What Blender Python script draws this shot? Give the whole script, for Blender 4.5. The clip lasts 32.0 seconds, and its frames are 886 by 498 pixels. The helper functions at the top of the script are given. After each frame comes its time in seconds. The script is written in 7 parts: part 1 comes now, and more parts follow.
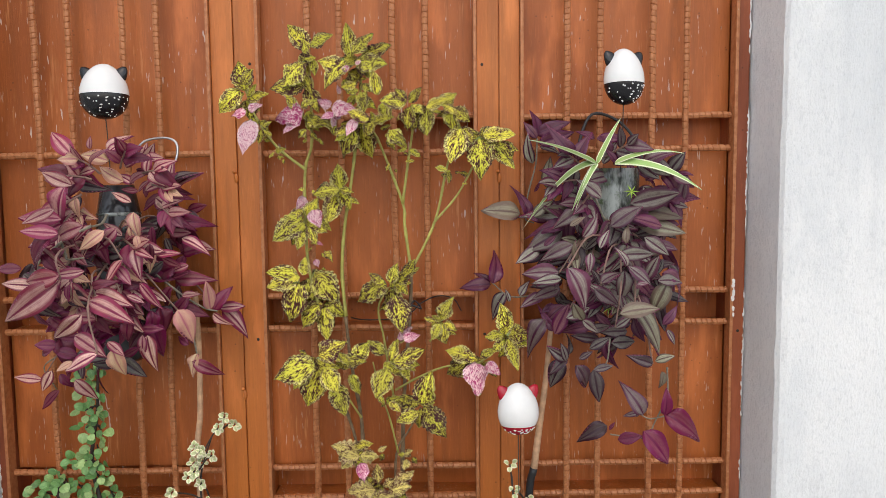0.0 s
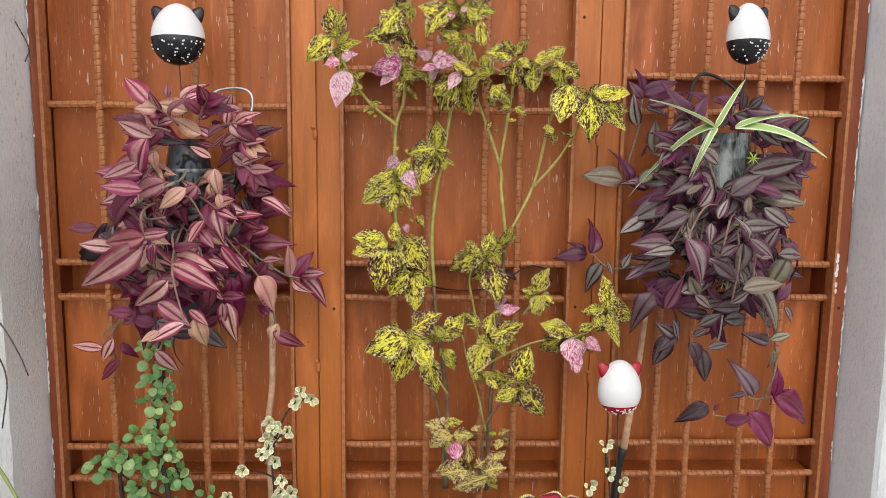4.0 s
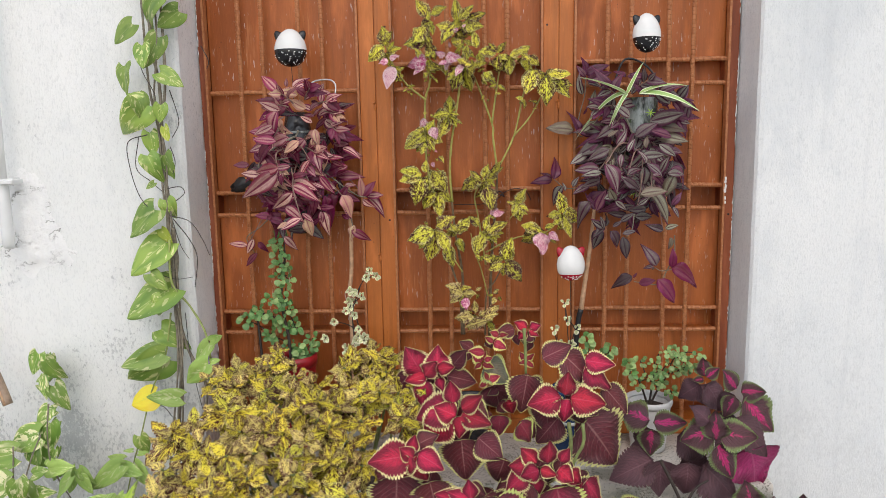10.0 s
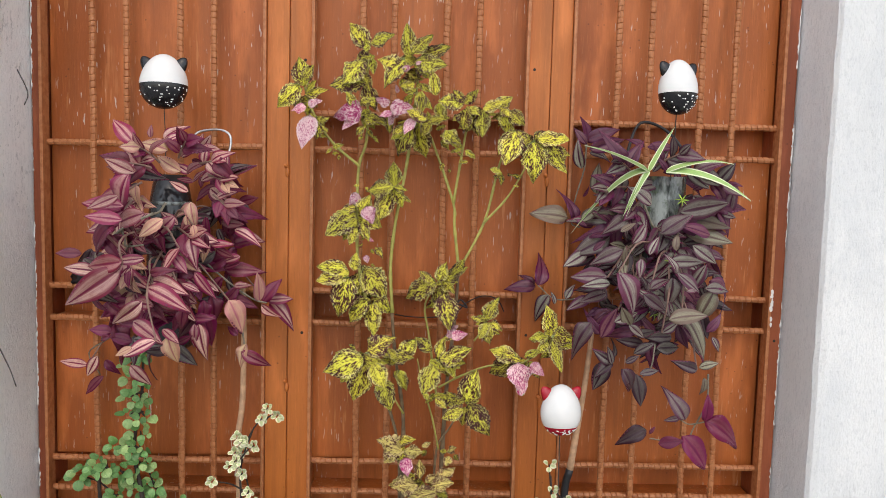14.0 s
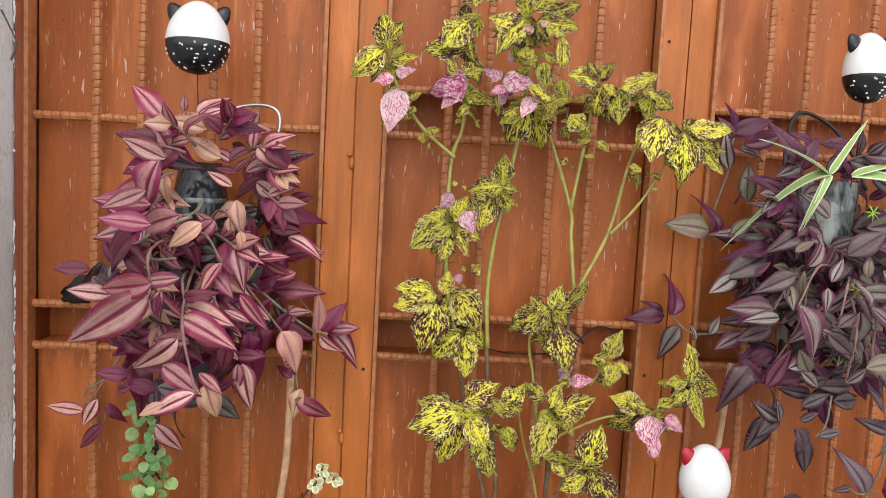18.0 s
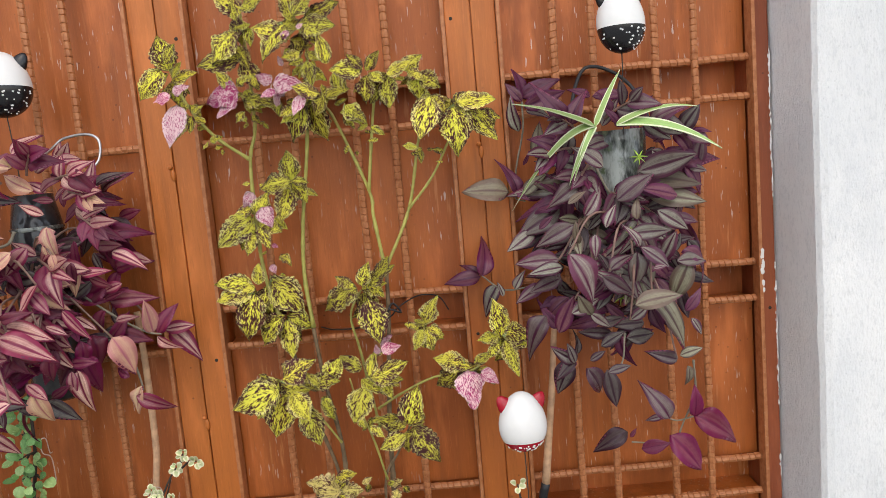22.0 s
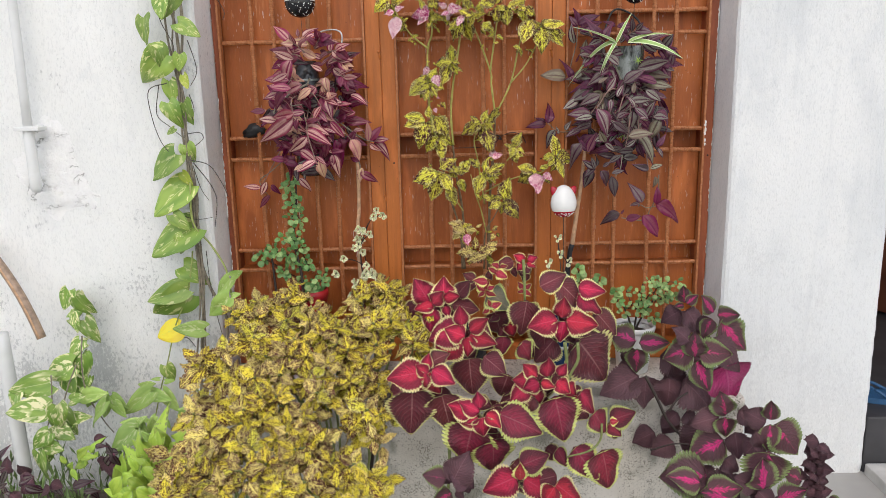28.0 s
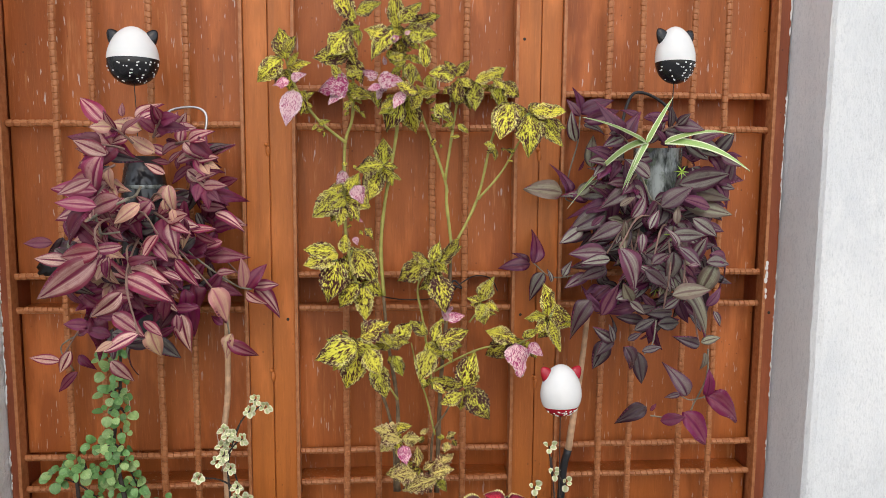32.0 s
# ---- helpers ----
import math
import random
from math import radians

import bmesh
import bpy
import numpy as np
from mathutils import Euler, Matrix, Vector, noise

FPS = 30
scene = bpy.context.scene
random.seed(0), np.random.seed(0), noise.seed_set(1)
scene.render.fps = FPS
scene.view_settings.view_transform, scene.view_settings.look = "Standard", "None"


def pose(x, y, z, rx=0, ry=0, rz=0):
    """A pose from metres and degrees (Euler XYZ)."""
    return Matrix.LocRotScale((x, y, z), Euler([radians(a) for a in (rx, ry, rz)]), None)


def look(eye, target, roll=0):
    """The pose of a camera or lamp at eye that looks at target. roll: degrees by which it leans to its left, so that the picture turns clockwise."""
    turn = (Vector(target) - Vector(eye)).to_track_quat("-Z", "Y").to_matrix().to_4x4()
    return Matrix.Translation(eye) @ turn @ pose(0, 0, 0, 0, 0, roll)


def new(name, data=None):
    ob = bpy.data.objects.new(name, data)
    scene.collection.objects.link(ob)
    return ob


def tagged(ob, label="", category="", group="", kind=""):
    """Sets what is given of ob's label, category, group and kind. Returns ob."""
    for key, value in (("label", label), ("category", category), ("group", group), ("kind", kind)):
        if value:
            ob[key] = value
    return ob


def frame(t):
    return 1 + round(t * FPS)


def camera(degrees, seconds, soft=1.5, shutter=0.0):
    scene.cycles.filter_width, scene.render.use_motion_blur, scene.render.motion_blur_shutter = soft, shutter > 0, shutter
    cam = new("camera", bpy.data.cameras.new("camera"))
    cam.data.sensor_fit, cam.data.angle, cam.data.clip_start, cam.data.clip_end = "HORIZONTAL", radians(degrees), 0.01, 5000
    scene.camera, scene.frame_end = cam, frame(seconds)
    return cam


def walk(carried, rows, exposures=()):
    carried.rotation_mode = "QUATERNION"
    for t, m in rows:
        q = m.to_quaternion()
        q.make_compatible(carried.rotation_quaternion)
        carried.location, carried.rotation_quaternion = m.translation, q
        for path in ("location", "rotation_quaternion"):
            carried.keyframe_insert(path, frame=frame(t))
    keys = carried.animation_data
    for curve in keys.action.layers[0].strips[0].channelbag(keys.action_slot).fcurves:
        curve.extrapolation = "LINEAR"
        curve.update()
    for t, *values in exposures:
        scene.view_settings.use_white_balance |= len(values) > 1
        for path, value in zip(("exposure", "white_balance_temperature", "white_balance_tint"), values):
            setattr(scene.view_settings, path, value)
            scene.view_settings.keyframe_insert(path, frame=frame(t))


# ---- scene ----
cam = camera(60.3, 32.0, soft=0.4)
METRES, EYE, TILT, LEAN, TURN = 4.7, 1.22, 0.0, 0.0, -0.5
ROWS = [
    (0.0, 0.0, 0.0, 0.0, -0.06, -5.27, 0.64),
    (0.5, 0.0035, -0.001, -0.0005, -0.39, -6.02, 1.38),
    (1.0, 0.0047, 0.0008, -0.0006, -0.77, -6.48, 1.72),
    (1.5, 0.0024, 0.0025, -0.0004, -0.71, -6.6, 1.43),
    (2.0, -0.0058, 0.0056, 0.0003, -0.13, -6.59, 0.65),
    (2.5, -0.0192, 0.0116, 0.0009, 0.4, -6.74, -0.25),
    (3.0, -0.029, 0.0155, 0.0012, 0.3, -7.01, -1.05),
    (3.5, -0.0365, 0.0178, 0.0005, -0.46, -7.39, -1.35),
    (4.0, -0.0424, 0.0202, -0.0022, -1.71, -7.75, -0.7),
    (4.5, -0.0478, 0.0174, -0.0063, -2.96, -7.56, 0.18),
    (6.5, -0.0424, -0.0786, -0.0077, -2.49, -7.38, -0.23),
    (7.0, -0.0473, -0.0879, -0.0084, -4.11, -8.62, -0.44),
    (7.5, -0.0492, -0.0906, -0.0109, -5.28, -9.67, -0.65),
    (8.0, -0.0429, -0.0985, -0.0102, -4.92, -10.28, -0.75),
    (8.5, -0.0308, -0.1121, -0.0097, -2.55, -10.39, -0.52),
    (9.0, -0.0247, -0.1263, -0.0106, 0.67, -10.07, 0.06),
    (9.5, -0.0184, -0.1325, -0.0103, 2.65, -9.54, 0.67),
    (10.0, -0.0162, -0.1344, -0.0106, 3.43, -9.08, 1.05),
    (10.5, -0.0144, -0.136, -0.01, 3.68, -9.12, 1.29),
    (11.0, -0.0127, -0.1372, -0.0087, 3.74, -9.52, 1.15),
    (11.5, -0.017, -0.1223, -0.01, 3.26, -9.54, 0.46),
    (12.0, -0.0308, -0.0936, -0.0072, 1.68, -9.01, -0.3),
    (12.5, -0.0428, -0.071, -0.0076, -0.72, -8.17, -0.63),
    (13.0, -0.0434, -0.0585, -0.0072, -2.48, -7.09, -0.72),
    (13.5, -0.0339, -0.0352, -0.0043, -2.11, -5.83, -1.03),
    (14.0, -0.0214, -0.0038, -0.0011, -0.49, -5.02, -1.54),
    (14.5, -0.0251, 0.0182, -0.0027, 0.39, -4.69, -1.76),
    (15.0, -0.0444, 0.039, -0.0002, 0.3, -4.25, -1.75),
    (15.5, -0.0568, 0.0569, 0.0007, -0.29, -3.98, -1.93),
    (17.5, -0.0653, 0.065, -0.0016, -3.31, -5.32, -3.15),
    (18.0, -0.0663, 0.0632, -0.0019, -3.5, -5.32, -3.02),
    (18.5, -0.064, 0.0621, -0.0024, -3.99, -5.33, -2.13),
    (19.0, -0.0437, 0.0632, -0.0018, -4.53, -5.52, -0.39),
    (19.5, -0.0146, 0.0668, 0.0007, -3.91, -5.72, 1.37),
    (20.0, 0.0066, 0.0681, 0.0016, -2.59, -5.98, 2.58),
    (20.5, 0.014, 0.0654, 0.0006, -1.12, -6.0, 3.58),
    (21.0, 0.0165, 0.0651, 0.0003, -0.22, -6.35, 4.61),
    (21.5, 0.0178, 0.0587, 0.0005, 0.1, -6.76, 5.29),
    (22.0, 0.0069, 0.0435, 0.0021, -0.63, -7.5, 4.97),
    (22.5, -0.0072, 0.0205, -0.0012, -1.76, -8.7, 3.49),
    (23.0, -0.0186, -0.0022, -0.004, -2.94, -9.79, 1.37),
    (23.5, -0.0218, -0.024, -0.003, -3.3, -9.9, -0.27),
    (24.0, -0.0205, -0.0565, -0.0051, -2.97, -9.81, -0.65),
    (24.5, -0.0239, -0.0761, -0.0058, -2.94, -9.98, -0.14),
    (25.0, -0.0321, -0.0881, -0.009, -3.53, -10.68, 0.34),
    (25.5, -0.038, -0.1066, -0.0122, -4.21, -11.63, 0.3),
    (26.0, -0.0409, -0.1191, -0.0118, -3.95, -12.39, 0.24),
    (26.5, -0.0378, -0.1331, -0.0113, -1.66, -12.73, 0.48),
    (28.5, -0.029, -0.1723, -0.0124, 1.65, -12.72, 1.29),
    (29.0, -0.0341, -0.1679, -0.0144, 0.38, -12.17, 0.65),
    (29.5, -0.0266, -0.1608, -0.0144, -0.05, -11.89, -0.09),
    (30.0, -0.0239, -0.1381, -0.0147, -0.22, -11.5, -0.2),
    (30.5, -0.0351, -0.0916, -0.0094, -0.85, -10.35, 0.2),
    (31.0, -0.0324, -0.0528, -0.008, -1.35, -8.98, 0.17),
    (31.5, -0.0208, -0.0175, -0.0039, -1.65, -7.8, -0.16),
    (32.0, -0.0342, 0.0079, -0.0015, -3.85, -6.7, -0.41),
]
walk(cam, [(t, pose(0, 0, EYE, TILT, LEAN, TURN) @ pose(METRES * x, METRES * y, METRES * z, 90 + pitch, roll, yaw)) for t, x, y, z, yaw, pitch, roll in ROWS],
     exposures=[(0.0, 0.06), (1.0, 0.04), (4.0, 0.15), (7.0, -0.01), (9.0, -0.04), (11.0, -0.07), (13.0, -0.03), (15.0, 0.22), (18.0, 0.29), (19.0, 0.27), (21.0, 0.10), (22.0, 0.12), (24.0, 0.02), (26.0, 0.00), (30.0, -0.02), (32.0, 0.04)])

# ---- world, sun ----
SUN = Vector((0.04, -0.66, 0.72)).normalized()
world = bpy.data.worlds.new("sky")
scene.world = world
world.use_nodes = True
wn = world.node_tree.nodes
sky = wn.new("ShaderNodeTexSky")
sky.sky_type = "NISHITA"
sky.sun_disc = False
sky.sun_elevation = math.asin(SUN.z)
sky.sun_rotation = math.atan2(SUN.x, SUN.y)
sky.dust_density = 2.0
world.node_tree.links.new(sky.outputs[0], wn["Background"].inputs[0])
wn["Background"].inputs[1].default_value = 0.165
sun = new("sun", bpy.data.lights.new("sun", "SUN"))
sun.data.energy = 1.95
sun.data.angle = radians(155)
sun.data.color = (1.0, 0.955, 0.865)
sun.matrix_basis = look(SUN * 20, (0, 0, 0))


# ---- materials ----
class Nodes:
    """A short way to write node materials."""

    def __init__(self, name):
        self.mat = bpy.data.materials.new(name)
        self.mat.use_nodes = True
        self.tree = self.mat.node_tree
        self.bsdf = self.tree.nodes["Principled BSDF"]

    def put(self, socket, value):
        if isinstance(value, bpy.types.NodeSocket):
            self.tree.links.new(value, socket)
        elif socket.type == "RGBA":
            socket.default_value = (*value, 1.0)
        else:
            socket.default_value = value

    def math(self, op, a, b=0.0, c=0.0):
        n = self.tree.nodes.new("ShaderNodeMath")
        n.operation = op
        for i, v in enumerate((a, b, c)):
            self.put(n.inputs[i], v)
        return n.outputs[0]

    def mix(self, fac, a, b, kind="MIX"):
        n = self.tree.nodes.new("ShaderNodeMix")
        n.data_type, n.blend_type = "RGBA", kind
        self.put(n.inputs[0], fac)
        self.put(n.inputs[6], a)
        self.put(n.inputs[7], b)
        return n.outputs[2]

    def step(self, value, low, high):
        n = self.tree.nodes.new("ShaderNodeMapRange")
        n.interpolation_type = "SMOOTHSTEP"
        self.put(n.inputs[0], value)
        n.inputs[1].default_value, n.inputs[2].default_value = low, high
        return n.outputs[0]

    def coords(self, which="Object"):
        return self.tree.nodes.new("ShaderNodeTexCoord").outputs[which]

    def place(self):
        return self.tree.nodes.new("ShaderNodeNewGeometry").outputs["Position"]

    def split(self, vec):
        n = self.tree.nodes.new("ShaderNodeSeparateXYZ")
        self.put(n.inputs[0], vec)
        return n.outputs

    def join(self, x, y, z):
        n = self.tree.nodes.new("ShaderNodeCombineXYZ")
        for i, v in enumerate((x, y, z)):
            self.put(n.inputs[i], v)
        return n.outputs[0]

    def scale(self, vec, s):
        n = self.tree.nodes.new("ShaderNodeVectorMath")
        n.operation = "MULTIPLY"
        self.put(n.inputs[0], vec)
        n.inputs[1].default_value = s
        return n.outputs[0]

    def noise(self, vec, scale, detail=4.0, rough=0.55):
        n = self.tree.nodes.new("ShaderNodeTexNoise")
        self.put(n.inputs["Vector"], vec)
        n.inputs["Scale"].default_value = scale
        n.inputs["Detail"].default_value = detail
        n.inputs["Roughness"].default_value = rough
        return n.outputs[0]

    def voronoi(self, vec, scale, feature="F1"):
        n = self.tree.nodes.new("ShaderNodeTexVoronoi")
        n.feature = feature
        self.put(n.inputs["Vector"], vec)
        n.inputs["Scale"].default_value = scale
        return n.outputs["Distance"]

    def random(self):
        return self.tree.nodes.new("ShaderNodeObjectInfo").outputs["Random"]

    def bump(self, height, strength=0.3, distance=0.002):
        n = self.tree.nodes.new("ShaderNodeBump")
        n.inputs["Strength"].default_value, n.inputs["Distance"].default_value = strength, distance
        self.put(n.inputs["Height"], height)
        self.put(self.bsdf.inputs["Normal"], n.outputs[0])

    def done(self, colour, rough=0.5, metal=0.0, **more):
        self.put(self.bsdf.inputs["Base Color"], colour)
        self.put(self.bsdf.inputs["Roughness"], rough)
        self.put(self.bsdf.inputs["Metallic"], metal)
        for key, value in more.items():
            self.put(self.bsdf.inputs[key.replace("_", " ")], value)
        return self.mat

    def leafy(self, colour, rough, through_light, sheen=0.42):
        """A leaf: a glossy skin with some light coming through it; each leaf a little lighter or darker."""
        h = self.tree.nodes.new("ShaderNodeHueSaturation")
        r = self.math("FRACT", self.math("MULTIPLY", self.random(), 7.31))
        self.put(h.inputs["Value"], self.math("ADD", 0.72, self.math("MULTIPLY", r, 0.52)))
        self.put(h.inputs["Hue"], self.math("ADD", 0.494, self.math("MULTIPLY", self.math("FRACT", self.math("MULTIPLY", self.random(), 13.7)), 0.012)))
        self.put(h.inputs["Color"], colour)
        colour = h.outputs[0]
        self.done(colour, rough + 0.05, Specular_IOR_Level=sheen)
        t = self.tree.nodes.new("ShaderNodeBsdfTranslucent")
        self.put(t.inputs[0], colour)
        m = self.tree.nodes.new("ShaderNodeMixShader")
        m.inputs[0].default_value = through_light
        self.tree.links.new(self.bsdf.outputs[0], m.inputs[1])
        self.tree.links.new(t.outputs[0], m.inputs[2])
        self.tree.links.new(m.outputs[0], self.tree.nodes["Material Output"].inputs[0])
        return self.mat


def painted_wood(name, base, dark, flecks):
    n = Nodes(name)
    p = n.place()
    grain = n.noise(n.scale(p, (60, 60, 3)), 1.0, 5)
    patch = n.noise(n.scale(p, (7, 7, 2.2)), 1.0, 3)
    col = n.mix(n.step(patch, 0.35, 0.65), base, dark)
    col = n.mix(n.math("MULTIPLY", n.step(grain, 0.48, 0.72), 0.5), col, tuple(c * 0.55 for c in base))
    rubbed = n.noise(n.scale(p, (22, 22, 5)), 1.0, 4)
    col = n.mix(n.math("MULTIPLY", n.step(rubbed, 0.50, 0.72), 0.6), col, tuple(min(1, c * 1.5 + 0.02) for c in base))
    dents = n.voronoi(p, 55)
    spots = n.math("MULTIPLY", n.math("SUBTRACT", 1.0, n.step(dents, 0.06, 0.12)), n.step(n.noise(p, 8, 2), 0.5, 0.6))
    col = n.mix(n.math("MULTIPLY", spots, 0.7), col, tuple(c * 0.3 for c in base))
    if flecks:
        f = n.noise(n.scale(p, (230, 230, 30)), 1.0, 2)
        where = n.noise(n.scale(p, (9, 9, 6)), 1.0, 2)
        high = n.math("ADD", 0.60, n.math("MULTIPLY", n.step(n.split(p)[2], 0.9, 1.45), 0.40))
        col = n.mix(n.math("MULTIPLY", high, n.math("MULTIPLY", n.step(f, 0.652, 0.69), n.step(where, 0.42, 0.55))), col, (0.62, 0.50, 0.42))
        bare = n.noise(n.scale(p, (120, 120, 9)), 1.0, 3, 0.6)
        col = n.mix(n.math("MULTIPLY", n.step(bare, 0.60, 0.70), n.math("MULTIPLY", n.step(where, 0.46, 0.6), 0.5)), col, (0.62, 0.26, 0.09))
    scratch = n.noise(n.scale(p, (420, 420, 26)), 1.0, 3, 0.7)
    col = n.mix(n.math("MULTIPLY", n.step(scratch, 0.56, 0.68), 0.16), col, tuple(min(1, c * 1.7 + 0.03) for c in base))
    col = n.mix(n.math("MULTIPLY", n.step(n.math("SUBTRACT", 1.0, scratch), 0.57, 0.70), 0.22), col, tuple(c * 0.4 for c in base))
    n.bump(n.math("ADD", grain, n.math("ADD", n.math("MULTIPLY", rubbed, 0.5), n.math("MULTIPLY", scratch, 0.5))), 0.4, 0.0025)
    return n.done(col, n.math("ADD", 0.38, n.math("MULTIPLY", patch, 0.25)))


FRAME_WOOD = painted_wood("orange_brown_paint", (0.50, 0.148, 0.024), (0.42, 0.115, 0.017), False)
PANEL_WOOD = painted_wood("weathered_brown_paint", (0.44, 0.120, 0.019), (0.33, 0.082, 0.012), True)


JAMB_WOOD = painted_wood("dark_red_brown_paint", (0.30, 0.074, 0.022), (0.23, 0.052, 0.016), False)


def rebar_paint():
    n = Nodes("painted_rebar")
    p = n.place()
    blot = n.noise(p, 90, 4)
    col = n.mix(n.step(blot, 0.4, 0.65), (0.47, 0.185, 0.07), (0.37, 0.125, 0.04))
    col = n.mix(n.math("MULTIPLY", n.step(n.noise(p, 300, 2), 0.68, 0.74), 0.5), col, (0.5, 0.36, 0.27))
    n.bump(blot, 0.3, 0.001)
    return n.done(col, 0.5)


REBAR = rebar_paint()


def limewash(name, dirt_low, streaks, fresh=(0.77, 0.77, 0.755), old=(0.67, 0.69, 0.695)):
    n = Nodes(name)
    p = n.place()
    cloud = n.noise(n.scale(p, (1, 1, 0.5)), 2.2, 4)
    mid = n.noise(n.scale(p, (1, 1, 0.6)), 11, 5, 0.65)
    grit = n.noise(n.scale(p, (1, 1, 0.45)), 330, 4, 0.7)
    col = n.mix(n.step(cloud, 0.35, 0.7), fresh, old)
    stipple = n.noise(n.scale(p, (1, 1, 0.4)), 210, 4, 0.75)
    col = n.mix(n.math("MULTIPLY", n.step(stipple, 0.50, 0.64), 0.46), col, tuple(c * 0.80 for c in old))
    col = n.mix(n.math("MULTIPLY", n.step(mid, 0.5, 0.72), 0.25), col, (0.64, 0.66, 0.67))
    broad = n.noise(n.scale(p, (1, 1, 0.45)), 5.0, 5, 0.62)
    col = n.mix(n.math("MULTIPLY", n.step(broad, 0.48, 0.68), streaks * 2.2), col, (0.60, 0.625, 0.64))
    run = n.noise(n.scale(p, (34, 34, 1.6)), 1.0, 4)
    col = n.mix(n.math("MULTIPLY", n.step(run, 0.52, 0.75), streaks), col, (0.52, 0.54, 0.55))
    z = n.split(p)[2]
    # flaking wash and damp spots near the foot of the wall
    flake = n.noise(n.scale(p, (1, 1, 0.6)), 120, 4, 0.7)
    patch = n.noise(p, 5.5, 3)
    low = n.math("SUBTRACT", 1.0, n.step(z, 0.1, 0.95))
    peel = n.step(n.math("ADD", n.math("ADD", flake, n.math("MULTIPLY", patch, 0.8)), n.math("MULTIPLY", low, 0.26)), 1.10, 1.18)
    col = n.mix(n.math("MULTIPLY", peel, dirt_low), col, (0.46, 0.46, 0.45))
    pits = n.voronoi(n.scale(p, (1, 1, 0.7)), 120)
    col = n.mix(n.math("MULTIPLY", n.math("SUBTRACT", 1.0, n.step(pits, 0.1, 0.16)), n.math("MULTIPLY", n.step(broad, 0.45, 0.62), 0.20 + 0.4 * dirt_low)), col, (0.42, 0.42, 0.41))
    h = n.math("ADD", n.math("MULTIPLY", grit, 0.6), n.math("ADD", mid, n.math("MULTIPLY", peel, -0.6 * dirt_low)))
    n.bump(h, 0.85, 0.004)
    return n.done(col, 0.88)


def broken_plaster():
    """Rough stucco with bare mortar showing in its cracks and pits."""
    n = Nodes("broken_plaster")
    p = n.place()
    mid = n.noise(p, 26, 5, 0.7)
    grit = n.noise(p, 150, 4, 0.7)
    col = n.mix(n.step(mid, 0.35, 0.65), (0.95, 0.94, 0.91), (0.91, 0.90, 0.88))
    line = n.math("ABSOLUTE", n.math("SUBTRACT", n.noise(n.scale(p, (1, 1, 1.5)), 13, 5, 0.65), 0.5))
    open_ = n.math("MULTIPLY", n.math("SUBTRACT", 1.0, n.step(line, 0.004, 0.022)), n.step(n.noise(p, 11, 3), 0.46, 0.58))
    col = n.mix(n.math("MULTIPLY", open_, 0.7), col, (0.30, 0.28, 0.25))
    pit = n.math("MULTIPLY", n.step(grit, 0.60, 0.68), n.step(mid, 0.5, 0.62))
    col = n.mix(n.math("MULTIPLY", pit, 0.25), col, (0.50, 0.48, 0.45))
    n.bump(n.math("SUBTRACT", n.math("ADD", mid, n.math("MULTIPLY", grit, 0.7)), n.math("MULTIPLY", open_, 0.8)), 0.8, 0.006)
    return n.done(col, 0.92)


STUCCO = broken_plaster()
WALL_LEFT = limewash("worn_limewash", 0.5, 0.06, (0.93, 0.92, 0.885), (0.87, 0.87, 0.84))
WALL_RIGHT = limewash("streaky_limewash", 0.12, 0.16, (0.87, 0.865, 0.84), (0.79, 0.80, 0.79))


def plain(name, colour, rough=0.5, metal=0.0, vary=0.25, size=40, relief=0.15, **more):
    n = Nodes(name)
    p = n.coords()
    v = n.noise(p, size, 4)
    col = n.mix(n.step(v, 0.3, 0.75), colour, tuple(c * (1 - vary) for c in colour))
    n.bump(n.noise(p, size * 3, 3), relief, 0.001)
    return n.done(col, rough, metal, **more)


def concrete():
    n = Nodes("speckled_concrete")
    p = n.place()
    a = n.noise(p, 6, 5)
    col = n.mix(n.step(a, 0.3, 0.7), (0.74, 0.70, 0.63), (0.60, 0.56, 0.49))
    fine = n.noise(p, 190, 4, 0.75)
    where = n.math("MULTIPLY", n.math("SUBTRACT", n.noise(p, 17, 4, 0.7), 0.5), 0.45)
    col = n.mix(n.math("MULTIPLY", n.step(n.math("ADD", fine, where), 0.545, 0.60), 0.8), col, (0.16, 0.145, 0.11))
    algae = n.noise(p, 9, 4)
    col = n.mix(n.math("MULTIPLY", n.step(algae, 0.50, 0.66), 0.6), col, (0.11, 0.115, 0.075))
    n.bump(n.math("ADD", fine, a), 0.5, 0.003)
    return n.done(col, 0.92)


CONCRETE = concrete()


def earth():
    n = Nodes("garden_earth")
    p = n.place()
    a = n.noise(p, 14, 6, 0.7)
    col = n.mix(n.step(a, 0.3, 0.7), (0.075, 0.055, 0.04), (0.16, 0.13, 0.10))
    n.bump(n.noise(p, 60, 5), 0.8, 0.01)
    return n.done(col, 0.95)


EARTH = earth()
# yard mostly out of view, given a pale tone to bounce light upward
PAVING = plain("yard_concrete", (0.40, 0.385, 0.36), 0.9, vary=0.3, size=3, relief=0.4)
STEEL_WIRE = plain("galvanised_wire", (0.62, 0.63, 0.64), 0.35, 0.9)
BLACK_RUBBER = plain("black_rubber", (0.02, 0.02, 0.022), 0.5)
WHITE_PLASTIC = plain("white_plastic", (0.74, 0.74, 0.72), 0.4, vary=0.12)
PVC = plain("white_pvc", (0.76, 0.76, 0.74), 0.45, vary=0.1, size=12)
BLUE_GLAZE = plain("blue_glaze", (0.02, 0.055, 0.16), 0.2)
RED_PLASTIC = plain("red_plastic", (0.42, 0.015, 0.02), 0.35)
